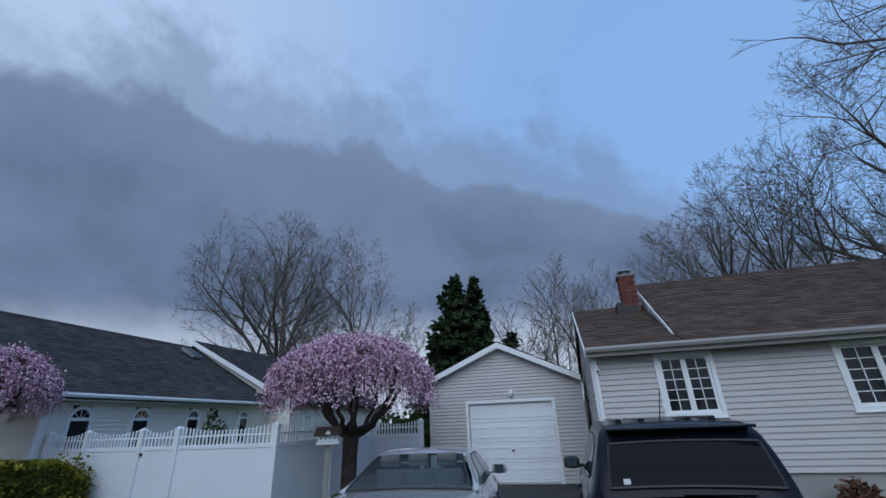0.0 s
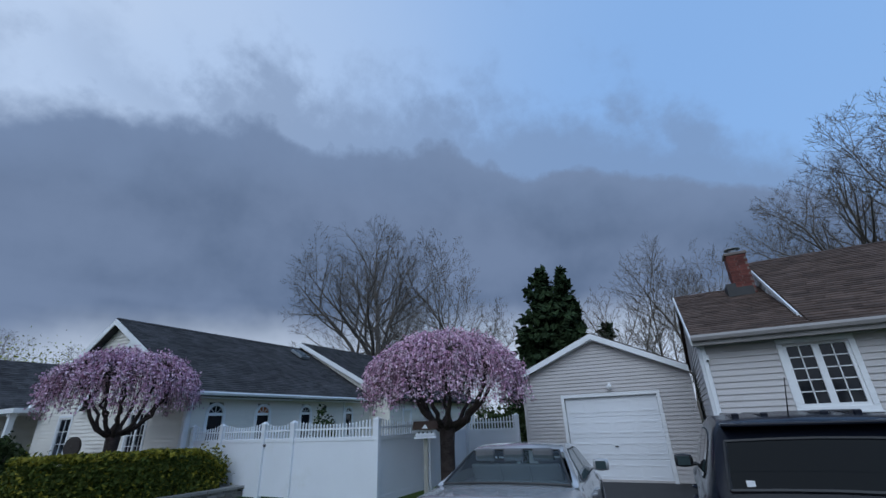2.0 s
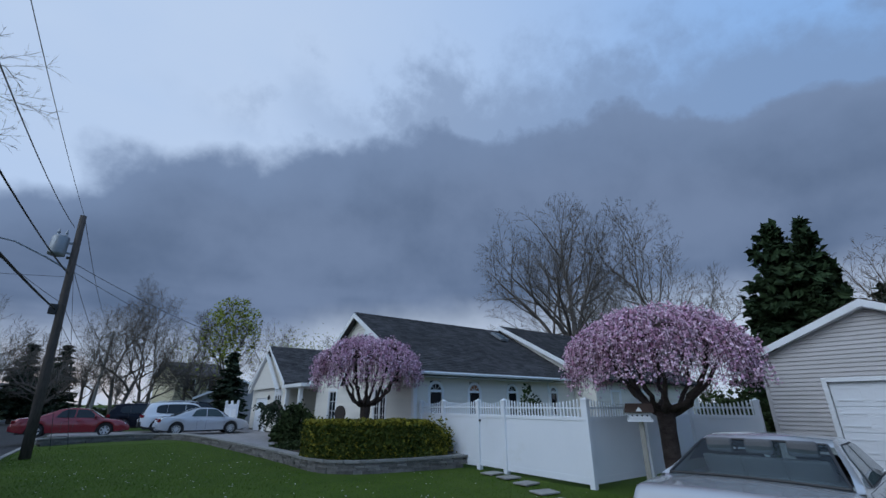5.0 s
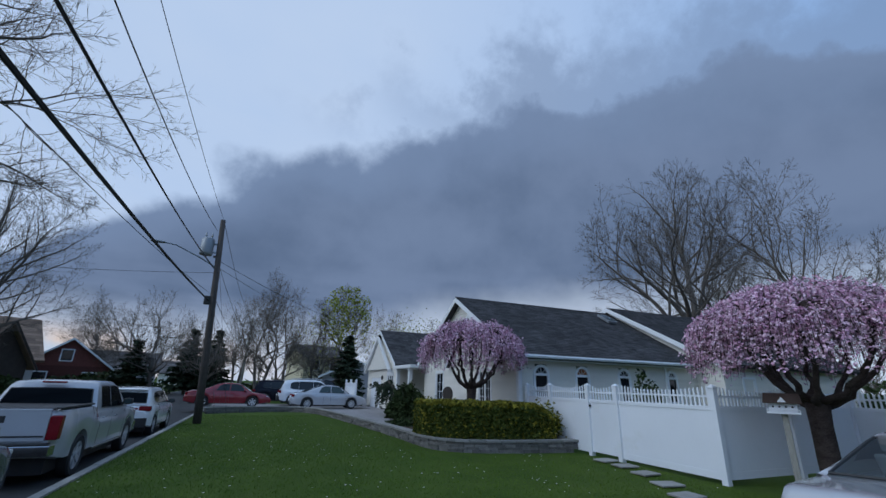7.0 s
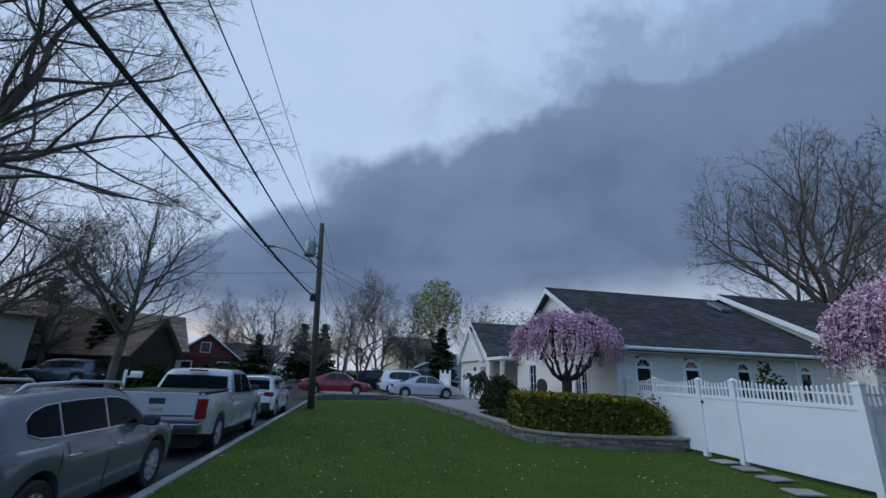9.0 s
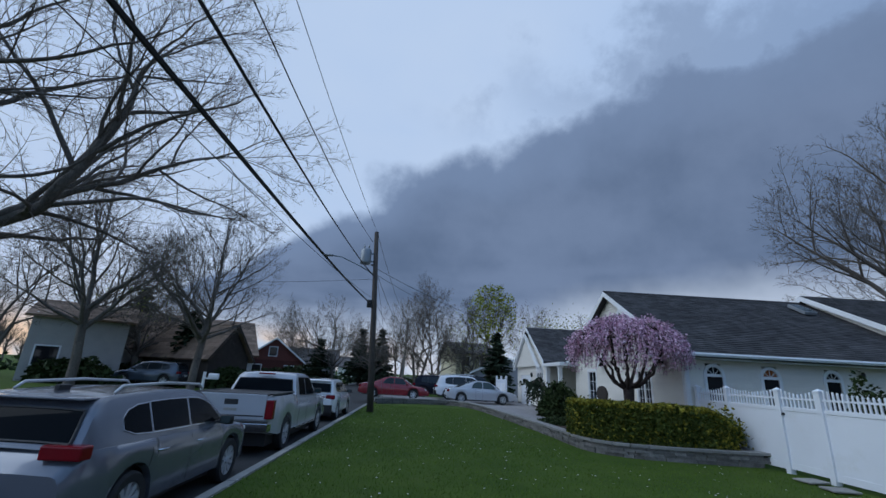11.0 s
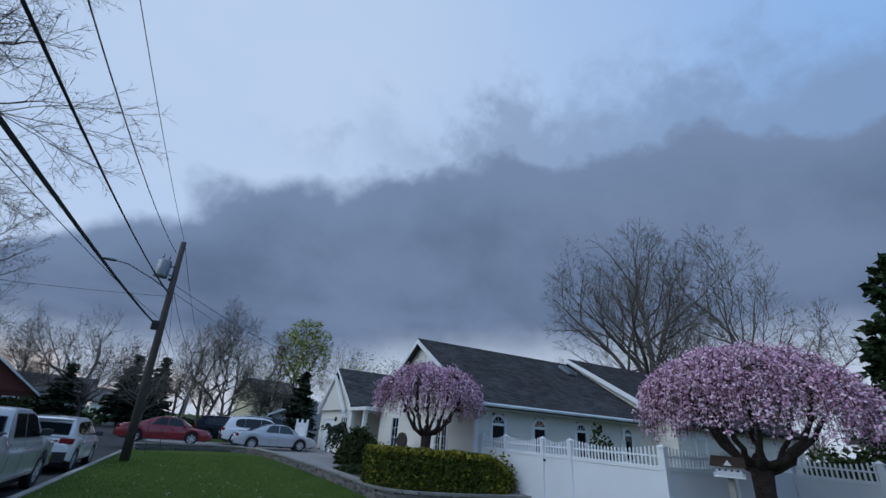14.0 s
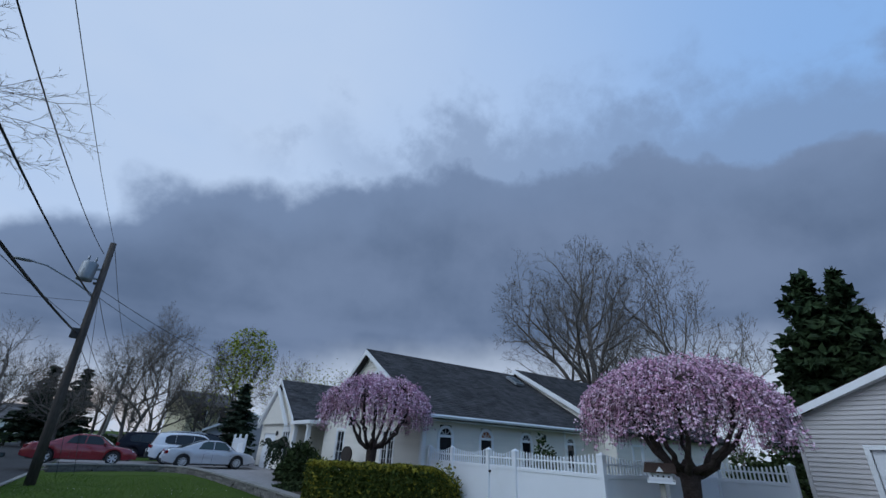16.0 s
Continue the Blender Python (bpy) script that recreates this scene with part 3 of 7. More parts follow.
def arched_window(house, m, uc, half, z0, spring, label, fill=None):
    """A narrow window with a round fan light."""
    arc = [(uc + half * math.cos(a), spring + half * math.sin(a)) for a in [math.pi * k / 14 for k in range(15)]]
    big = [(uc + (half + 0.10) * math.cos(a), spring + (half + 0.10) * math.sin(a)) for a in [math.pi * k / 14 for k in range(15)]]
    f = Mesh()
    for (p, q), (r, s) in zip(zip(arc, arc[1:]), zip(big, big[1:])):
        f.prism([m @ Vector((p[0], -0.05, p[1])), m @ Vector((q[0], -0.05, q[1])), m @ Vector((s[0], -0.05, s[1])), m @ Vector((r[0], -0.05, r[1]))], m.to_3x3() @ Vector((0, 0.06, 0)))
    f.box(uc - half - 0.1, uc - half, -0.05, 0.01, z0, spring, m).box(uc + half, uc + half + 0.1, -0.05, 0.01, z0, spring, m)
    f.box(uc - half - 0.1, uc + half + 0.1, -0.055, 0.01, z0 - 0.08, z0, m).box(uc - half, uc + half, -0.045, 0.01, spring - 0.045, spring + 0.045, m)
    w = part("arched_window", f, M["trim"], house, label)
    g = Mesh()
    for a in (45, 90, 135):
        c, s = math.cos(radians(a)), math.sin(radians(a))
        g.prism([m @ Vector((uc + 0.05 * c - 0.007 * s, -0.02, spring + 0.05 * s + 0.007 * c)), m @ Vector((uc + half * c - 0.007 * s, -0.02, spring + half * s + 0.007 * c)),
                 m @ Vector((uc + half * c + 0.007 * s, -0.02, spring + half * s - 0.007 * c)), m @ Vector((uc + 0.05 * c + 0.007 * s, -0.02, spring + 0.05 * s - 0.007 * c))], m.to_3x3() @ Vector((0, 0.02, 0)))
    part("fan_muntin", g, M["trim"], w)
    part("fan_pane", Mesh().prism([m @ Vector((a, 0.0, b)) for a, b in arc], m.to_3x3() @ Vector((0, 0.01, 0))), fill or M["glass"], w)
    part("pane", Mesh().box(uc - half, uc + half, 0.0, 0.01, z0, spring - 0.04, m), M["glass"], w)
    return w


def roof_plane(parent, e0, e1, r1, r0, material, thick=0.14, row=0.15, tab=0.33, name="roof"):
    """A sloping slab from eave e0-e1 to ridge r0-r1 with courses of shingle tabs on it."""
    e0, e1, r1, r0 = (Vector(p) for p in (e0, e1, r1, r0))
    nrm = (e1 - e0).cross(r0 - e0).normalized()
    if nrm.z < 0:
        nrm = -nrm
    base = part(name, Mesh().prism([p - nrm * 0.012 for p in (e0, e1, r1, r0)], -nrm * thick), material, parent)
    rows = max(2, round((r0 - e0).length / row))
    sh = Mesh()
    for i in range(rows):
        v0, v1 = i / rows, (i + 1) / rows
        a, b = e0.lerp(r0, v0), e1.lerp(r1, v0)
        c, d = e0.lerp(r0, v1), e1.lerp(r1, v1)
        n = max(1, round((b - a).length / tab))
        off = random.random()
        cuts = [0.0] + [min(1, max(0, (k + off + random.uniform(-0.08, 0.08)) / n)) for k in range(n)] + [1.0]
        for s, t in zip(cuts, cuts[1:]):
            if t - s < 0.15 / n:
                continue
            g = 0.004 / max(0.1, (b - a).length)
            p = [a.lerp(b, s + g), a.lerp(b, t - g), c.lerp(d, t - g), c.lerp(d, s + g)]
            lift = 0.012 + random.uniform(0, 0.006)
            sh.add([p[0] - nrm * 0.012, p[1] - nrm * 0.012, p[0] + nrm * lift, p[1] + nrm * lift, p[2] + nrm * 0.002, p[3] + nrm * 0.002], [(0, 1, 3, 2), (2, 3, 4, 5)])
    tagged(part("shingles", sh, material, base), kind="stuff")
    return base


# ---- white garage ----


def make_garage():
    h = thing("garage", "cream clapboard detached garage with a white overhead door", "garage")
    gx, y0, y1, apex = 14.26, -0.50, 4.41, 1.98
    top, eave = 4.03, 2.97
    o, u, n = (gx, y1, 0), (0, -1, 0), (-1, 0, 0)
    width, mid = y1 - y0, y1 - apex
    m = on_wall(o, u, n)

    def lim(z):
        if z <= eave:
            return 0, width
        k = (z - eave) / (top - eave)
        return mid * k, width - (width - mid) * k

    d0, d1, dt = y1 - 3.18 + 0.09, y1 - 0.37 - 0.09, 2.24
    wall = part("wall", Mesh().box(0, 0.09, -0.035, 0.0, -0.1, eave, m).box(0.02, width, 0.0, 0.14, -0.2, 0.02, m), M["tan"], h)
    courses(wall, o, u, n, steps(-0.02, top, 0.105), lim, [(d0 - 0.02, d1 + 0.02, -1, dt + 0.02)], M["tan"])
    part("side_wall", Mesh().box(gx, gx + 6.5, y1 - 0.12, y1 - 0.002, -0.1, eave).box(gx + 6.38, gx + 6.5, y0, y1 - 0.12, -0.1, eave), M["tan"], h)
    f = part("door_frame", Mesh().box(d0 - 0.10, d0, -0.05, 0.02, -0.05, dt + 0.10, m).box(d1, d1 + 0.10, -0.05, 0.02, -0.05, dt + 0.10, m).box(d0, d1, -0.05, 0.02, dt, dt + 0.10, m), M["trim"], h, bevel=0.006)
    door = part("overhead_door", Mesh().box(d0, d1, 0.075, 0.10, -0.06, dt, m), M["door"], h, "white panelled overhead garage door, closed")
    rows = 4
    hh = (dt + 0.05) / rows
    panel = None
    for r in range(rows):
        z = -0.05 + r * hh
        sec = part("section", Mesh().box(d0 + 0.005, d1 - 0.005, 0.055, 0.085, z + 0.010, z + hh - 0.010, m), M["door"], door, bevel=0.005)
        cw = (d1 - d0) / 4
        for k in range(4):
            a = d0 + k * cw + 0.11
            b = a + cw - 0.22
            q = Mesh().box(a, b, 0.038, 0.056, z + 0.13, z + 0.165, m).box(a, b, 0.038, 0.056, z + hh - 0.165, z + hh - 0.13, m)
            q.box(a, a + 0.02, 0.046, 0.056, z + 0.155, z + hh - 0.155, m).box(b - 0.02, b, 0.046, 0.056, z + 0.155, z + hh - 0.155, m)
            q.box(a + 0.02, b - 0.02, 0.05, 0.056, z + 0.155, z + hh - 0.155, m)
            part("panel", q, M["door"], sec)
    part("door_handle", Mesh().box((d0 + d1) / 2 - 0.05, (d0 + d1) / 2 + 0.05, 0.01, 0.03, 0.86, 0.885, m).lathe([(0.02, 0), (0.02, 0.04)], 10, m @ pose((d0 + d1) / 2, 0.05, 0.87, 90)), M["black"], door)
    roof_plane(h, (gx - 0.26, y1 + 0.28, eave - 0.02), (gx + 6.6, y1 + 0.28, eave - 0.02), (gx + 6.6, apex, top + 0.10), (gx - 0.26, apex, top + 0.10), M["brown_roof"])
    roof_plane(h, (gx - 0.26, y0 - 0.0, eave - 0.02), (gx + 6.6, y0 - 0.0, eave - 0.02), (gx + 6.6, apex, top + 0.10), (gx - 0.26, apex, top + 0.10), M["brown_roof"])
    s1 = (top + 0.10 - eave + 0.02) / (y1 + 0.28 - apex)
    for ya, za in ((y1 + 0.28, eave - 0.02), (y0, eave - 0.02)):
        part("rake_board", Mesh().prism([(gx - 0.275, ya, za - 0.02), (gx - 0.275, apex, top + 0.08), (gx - 0.275, apex, top - 0.10), (gx - 0.275, ya, za - 0.19)], (0.025, 0, 0)), M["trim"], h, bevel=0.004)
    part("soffit", Mesh().prism([(gx - 0.25, y1 + 0.2, eave - 0.13), (gx, y1 + 0.2, eave - 0.13), (gx, apex, top - 0.12), (gx - 0.25, apex, top - 0.12)], (0, 0, 0.015)).prism([(gx - 0.25, y0, eave - 0.17), (gx, y0, eave - 0.17), (gx, apex, top - 0.12), (gx - 0.25, apex, top - 0.12)], (0, 0, 0.015)), M["trim"], h)
    lamp = part("lamp", Mesh().lathe([(0.07, 0), (0.07, 0.02), (0.03, 0.03), (0.03, 0.07)], 14, pose(gx, 1.69, 2.56, 0, -90)), M["trim"], h, "white twin floodlight fitting")
    for s in (-1, 1):
        part("lamp_head", Mesh().lathe([(0.025, 0), (0.06, 0.05), (0.065, 0.12), (0.055, 0.122)], 14, pose(gx - 0.06, 1.69 + s * 0.05, 2.52, 0, -115, s * 35)), M["trim"], lamp)


make_garage()

# ---- tan house ----


def make_tan_house():
    h = thing("house", "tan clapboard house with brown shingle roof, brick chimney and gridded windows", "house")
    fx, y0, y1 = 10.47, -17.0, -0.65
    ex, ez = 10.09, 3.14
    o, u, n = (fx, y1, 0), (0, -1, 0), (-1, 0, 0)
    m = on_wall(o, u, n)
    L = y1 - y0
    wins = [(1.39, 2.38, 1.72, 2.86), (4.72, 5.95, 1.72, 2.86), (9.1, 10.3, 1.72, 2.86)]
    wall = part("wall", Mesh().box(-0.02, 0.11, -0.035, 0.0, 0.55, 3.05, m), M["trim"], h)
    courses(wall, o, u, n, steps(0.60, 3.05, 0.115), lambda z: (0.0, L), wins, M["tan"])
    part("foundation", Mesh().box(0.02, L, 0.03, 0.2, -0.4, 0.60, m).box(0.02, 0.2, 0.2, 9.0, -0.4, 0.60, m), M["foundation"], h)
    for w in wins:
        sash_window(h, m, *w, 2, 5, 2, "white double casement window with a grid of small panes")
    # gable side facing the garage
    o2, u2, n2 = (fx, y1, 0), (1, 0, 0), (0, 1, 0)
    rz, rx = 4.74, 13.4

    def lim(z):
        if z <= 3.05:
            return 0, 2 * (rx - fx)
        k = (z - 3.05) / (rz - 0.15 - 3.05)
        w = rx - fx
        return w * k, 2 * w - w * k

    wall2 = part("gable_wall", Mesh().box(-0.02, 0.10, -0.03, 0.0, 0.55, 3.0, on_wall(o2, u2, n2)), M["trim"], h)
    courses(wall2, o2, u2, n2, steps(0.60, rz - 0.15, 0.115), lim, [], M["tan"], proud=0.018)
    cy = -2.53                                    # step between the two roofs
    hz, hx = 5.54, 14.0
    roof_plane(h, (ex, y1 + 0.10, ez), (ex, cy, ez), (rx, cy, rz), (rx, y1 + 0.10, rz), M["brown_roof"], row=0.13)
    roof_plane(h, (2 * rx - ex, y1 + 0.10, ez), (2 * rx - ex, cy, ez), (rx, cy, rz), (rx, y1 + 0.10, rz), M["brown_roof"], row=0.2)
    roof_plane(h, (ex, cy, ez + 0.004), (ex, y0 - 0.3, ez + 0.004), (hx, y0 - 0.3, hz), (hx, cy, hz), M["brown_roof"], row=0.13)
    roof_plane(h, (2 * hx - ex, cy, ez), (2 * hx - ex, y0 - 0.3, ez), (hx, y0 - 0.3, hz), (hx, cy, hz), M["brown_roof"], row=0.25)
    # white siding cheek between the roofs
    ck = part("roof_cheek", Mesh().prism([(ex + 0.35, cy + 0.004, 3.31), (hx, cy + 0.004, hz - 0.13), (hx + 2.0, cy + 0.004, 4.3), (hx, cy + 0.004, 4.5)], (0, 0.02, 0)), M["trim"], h)
    for k in range(9):
        z = 3.62 + 0.2 * k
        x0, x1 = ex + (z - ez) / 0.604 + 0.05, ex + (z - ez) / 0.474
        part("clapboard", Mesh().prism([(x0, cy + 0.024, z), (min(x1, hx + 1), cy + 0.024, z), (min(x1, hx + 1), cy + 0.028, z + 0.15), (x0 + 0.2, cy + 0.028, z + 0.15)], (0, 0.012, 0)), M["tan"], ck)
    part("cheek_board", Mesh().prism([(ex + 0.5, cy + 0.03, ez + 0.31), (hx, cy + 0.03, hz + 0.02), (hx, cy + 0.03, hz - 0.12), (ex + 0.5, cy + 0.03, ez + 0.24)], (0, 0.03, 0)), M["trim"], h)
    part("rake_board", Mesh().prism([(ex, y1 + 0.105, ez - 0.01), (rx, y1 + 0.105, rz - 0.01), (rx, y1 + 0.105, rz - 0.19), (ex, y1 + 0.105, ez - 0.19)], (0, 0.025, 0)), M["trim"], h)
    part("soffit", Mesh().box(ex + 0.02, fx + 0.02, y0, y1 + 0.09, ez - 0.17, ez - 0.15), M["gutter"], h)
    g = Mesh()
    prof = [(0, 0), (-0.10, 0.0), (-0.125, -0.05), (-0.10, -0.11), (-0.02, -0.12), (0.0, -0.12)]
    g.prism([(ex + a, y1 + 0.11, ez - 0.0 + b) for a, b in prof], (0, y0 - y1 - 0.5, 0))
    part("gutter", g, M["gutter"], h)
    part("fascia", Mesh().box(ex, ex + 0.025, y0 - 0.3, y1 + 0.10, ez - 0.2, ez - 0.03), M["gutter"], h)
    part("downspout", Mesh().box(fx - 0.10, fx - 0.03, y1 - 0.10, y1 - 0.02, 0.1, 2.95), M["trim"], h, bevel=0.01)
    c = part("security_camera", Mesh().box(fx - 0.05, fx, -0.79, -0.71, 2.68, 2.78).lathe([(0.03, 0), (0.035, 0.02), (0.035, 0.11), (0.02, 0.12)], 12, pose(fx - 0.05, -0.75, 2.68, 0, -100)), M["trim"], h, "small white security camera")
    part("lens", Mesh().lathe([(0.022, 0), (0.018, 0.01)], 10, pose(fx - 0.17, -0.75, 2.658, 0, -100)), M["black"], c)
    # chimney
    ch = part("chimney", Mesh().box(12.72, 13.14, -2.36, -1.95, 4.2, 5.46), M["mortar"], h, "red brick chimney with a metal cap")
    bw, bh = 0.2, 0.065
    for k in range(17):
        z = 4.25 + k * 0.071
        for side in range(4):
            for j in range(2):
                a = (j + (0.5 if k % 2 else 0.0) * 0.5) * 0.21
                if side == 0:
                    b = (12.705, 12.73, -2.37 + a, -2.37 + min(a + bw, 0.43))
                elif side == 1:
                    b = (13.13, 13.155, -2.37 + a, -2.37 + min(a + bw, 0.43))
                elif side == 2:
                    b = (12.71 + a, 12.71 + min(a + bw, 0.44), -2.375, -2.35)
                else:
                    b = (12.71 + a, 12.71 + min(a + bw, 0.44), -1.96, -1.935)
                part("brick", Mesh().box(*b, z, z + bh), M["brick"], ch)
    part("chimney_crown", Mesh().box(12.68, 13.18, -2.41, -1.90, 5.46, 5.53), M["mortar"], ch, bevel=0.01)
    part("flue", Mesh().lathe([(0.10, 5.53), (0.10, 5.64)], 14, pose(12.93, -2.15, 0)), M["metal_grey"], ch)
    part("flue_cap", Mesh().lathe([(0.02, 5.68), (0.19, 5.66), (0.19, 5.675), (0.02, 5.73)], 16, pose(12.93, -2.15, 0)), M["metal_grey"], ch)
    part("flashing", Mesh().box(12.60, 12.72, -2.3, -1.75, 4.35, 4.58).box(12.55, 13.0, -1.95, -1.74, 4.35, 4.68), M["black"], ch)


make_tan_house()

# ---- white house next door ----


def rake_pair(h, x, ya, yb, yc, ze, zr, w=0.2, t=0.03):
    """White boards along both slopes of a gable that faces the street."""
    for y in (ya, yb):
        part("rake_board", Mesh().prism([(x, y, ze), (x, yc, zr), (x, yc, zr - w), (x, y, ze - w)], (t, 0, 0)), M["trim"], h)


def make_white_house():
    h = thing("house", "cream clapboard ranch house with charcoal shingle roofs and arched windows", "house")
    fx, ys, yn, yr = 8.75, 13.50, 23.2, 18.42
    ze, zr, ov = 2.87, 5.84, 0.32
    # south side with the arched windows
    o, u, n = (fx, ys, 0), (1, 0, 0), (0, -1, 0)
    m = on_wall(o, u, n)
    arches = [(9.71, 0.26), (11.61, 0.26), (13.73, 0.24), (16.42, 0.21)]
    holes = [(c - fx - r, c - fx + r, 1.30, 2.30 + r) for c, r in arches]
    wall = part("wall", Mesh().box(-0.01, 0.12, -0.035, 0, 0.2, 2.75, m), M["trim"], h)
    courses(wall, o, u, n, steps(0.25, 2.80, 0.115), lambda z: (0, 18.0 - fx), holes, M["cream"])
    for k, (c, r) in enumerate(arches):
        arched_window(h, m, c - fx, r, 1.30, 2.46 - r, "narrow arched window with a fan light and white trim", M["amber"] if k == 1 else None)
    part("downspout", Mesh().box(7.25, 7.32, -0.10, -0.03, 0.2, 2.75, m), M["trim"], h)
    part("flood_lamp", Mesh().lathe([(0.03, 0), (0.05, 0.05), (0.09, 0.16), (0.085, 0.165)], 14, pose(8.9, ys - 0.12, 2.72, 60, 0, 20)), M["trim"], h)
    part("wall_lamp", Mesh().lathe([(0.03, 0), (0.055, 0.05), (0.06, 0.17), (0.02, 0.22)], 8, pose(14.75, ys - 0.10, 2.32)), M["black"], h)
    # street gable
    o, u, n = (fx, yn, 0), (0, -1, 0), (-1, 0, 0)
    mg = on_wall(o, u, n)
    W = yn - ys
    mid = yn - yr

    def lim(z):
        if z <= ze - 0.1:
            return 0, W
        k = (z - ze + 0.1) / (zr - 0.18 - ze + 0.1)
        return mid * k, W - (W - mid) * k

    gw = part("gable_wall", Mesh().box(W - 0.12, W + 0.01, -0.035, 0, 0.2, ze - 0.1, mg), M["trim"], h)
    courses(gw, o, u, n, steps(0.25, zr - 0.18, 0.13), lim, [(yn - 16.55, yn - 15.55, 0.95, 2.35), (yn - 21.4, yn - 20.5, 0.95, 2.35)], M["cream"])
    sash_window(h, mg, yn - 16.55, yn - 15.55, 0.95, 2.35, 2, 4, 2, "tall white window with small panes")
    sash_window(h, mg, yn - 21.4, yn - 20.5, 0.95, 2.35, 2, 3, 1, "white window with small panes")
    # the lower gable set in front of the main one
    part("inner_gable", Mesh().prism([(8.60, 15.0, 2.75), (8.60, 17.15, 4.62), (8.60, 19.3, 2.75)], (0.12, 0, 0)), M["cream"], h)
    roof_plane(h, (8.50, 14.55, 2.62), (8.72, 14.55, 2.62), (8.72, 17.15, 4.88), (8.50, 17.15, 4.88), M["grey_roof"], 0.08)
    roof_plane(h, (8.50, 19.75, 2.62), (8.72, 19.75, 2.62), (8.72, 17.15, 4.88), (8.50, 17.15, 4.88), M["grey_roof"], 0.08)
    rake_pair(h, 8.47, 14.55, 19.75, 17.15, 2.62, 4.90, 0.20)
    # main roof
    rx0, rx1 = 8.42, 19.0
    roof_plane(h, (rx0, ys - 0.38, ze), (rx1, ys - 0.38, ze), (rx1, yr, zr), (rx0, yr, zr), M["grey_roof"], row=0.16)
    roof_plane(h, (rx0, yn + 0.38, ze), (rx1, yn + 0.38, ze), (rx1, yr, zr), (rx0, yr, zr), M["grey_roof"], row=0.25, tab=0.6)
    rake_pair(h, rx0 - 0.03, ys - 0.38, yn + 0.38, yr, ze - 0.01, zr - 0.02, 0.22)
    part("ridge_cap", Mesh().prism([(rx0, yr - 0.14, zr - 0.05), (rx0, yr, zr + 0.035), (rx0, yr + 0.14, zr - 0.05)], (rx1 - rx0, 0, 0)), M["grey_roof"], h)
    part("soffit", Mesh().box(rx0, 18.0, ys - 0.36, ys + 0.02, ze - 0.19, ze - 0.17), M["trim"], h)
    prof = [(0, 0), (-0.10, 0.0), (-0.125, -0.05), (-0.10, -0.11), (-0.02, -0.12), (0.0, -0.12)]
    part("gutter", Mesh().prism([(rx0, ys - 0.38 + a, ze + b) for a, b in prof], (17.2 - rx0, 0, 0)), M["trim"], h)
    vent = part("skylight", Mesh().box(-0.28, 0.28, -0.45, 0.45, 0, 0.12, Matrix.Translation((16.7, 17.2, zr - 0.60)) @ Matrix.Rotation(math.atan(0.563), 4, "X")), M["metal_grey"], h, "grey box skylight on the roof slope")
    part("pane", Mesh().box(-0.22, 0.22, -0.38, 0.38, 0.122, 0.13, Matrix.Translation((16.7, 17.2, zr - 0.60)) @ Matrix.Rotation(math.atan(0.563), 4, "X")), M["pale_glass"], vent)
    # taller rear wing, its gable rising behind the main roof
    wx, wy, wz, we = 18.0, 18.25, 6.16, 2.85
    ws = 11.95
    o, u, n = (wx, 2 * wy - ws, 0), (0, -1, 0), (-1, 0, 0)
    Ww = 2 * (wy - ws)

    def lim2(z):
        k = max(0, (z - we + 0.1) / (wz - 0.2 - we + 0.1))
        return 0.35 + (Ww / 2 - 0.35) * k, Ww - 0.35 - (Ww / 2 - 0.35) * k

    ww = part("wing_wall", Mesh().box(wx, wx + 10, ws + 0.36, ws + 0.48, 0.1, we), M["cream"], h)
    courses(ww, o, u, n, steps(0.25, wz - 0.2, 0.125), lim2, [], M["cream"])
    courses(ww, (wx, ws + 0.35, 0), (1, 0, 0), (0, -1, 0), steps(0.25, we - 0.1, 0.125), lambda z: (0, 10), [(1.2, 1.9, 1.2, 2.3), (3.4, 4.1, 1.2, 2.3)], M["cream"])
    mw = on_wall((wx, ws + 0.35, 0), (1, 0, 0), (0, -1, 0))
    for a in (1.2, 3.4):
        sash_window(h, mw, a, a + 0.7, 1.2, 2.3, 1, 2, 1, "plain white sash window")
    roof_plane(h, (wx - 0.25, ws, we), (wx + 10.3, ws, we), (wx + 10.3, wy, wz), (wx - 0.25, wy, wz), M["grey_roof"], row=0.16)
    roof_plane(h, (wx - 0.25, 2 * wy - ws, we), (wx + 10.3, 2 * wy - ws, we), (wx + 10.3, wy, wz), (wx - 0.25, wy, wz), M["grey_roof"], row=0.3, tab=0.6)
    rake_pair(h, wx - 0.29, ws, 2 * wy - ws, wy, we, wz - 0.02, 0.24)
    # front wing beyond the porch
    px, py0, py1, pyr, pz, pe = 8.1, 26.35, 34.2, 30.25, 5.35, 2.95
    o, u, n = (px, py1, 0), (0, -1, 0), (-1, 0, 0)
    mp = on_wall(o, u, n)
    Wp = py1 - py0

    def lim3(z):
        if z <= pe - 0.1:
            return 0, Wp
        k = (z - pe + 0.1) / (pz - 0.15 - pe + 0.1)
        return Wp / 2 * k, Wp - Wp / 2 * k

    fw = part("front_wing_wall", Mesh().box(px, 16, py0, py0 + 0.12, 0.1, pe), M["cream"], h)
    part("front_wing_wall", Mesh().box(px, 16, py1 - 0.12, py1, 0.1, pe), M["cream"], h)
    courses(fw, o, u, n, steps(0.2, pz - 0.15, 0.14), lim3, [(py1 - 28.6, py1 - 27.2, 1.1, 2.3), (py1 - 33.2, py1 - 30.2, 0.0, 2.2)], M["cream"])
    sash_window(h, mp, py1 - 28.6, py1 - 27.2, 1.1, 2.3, 1, 3, 3, "triple window with a white arched head")
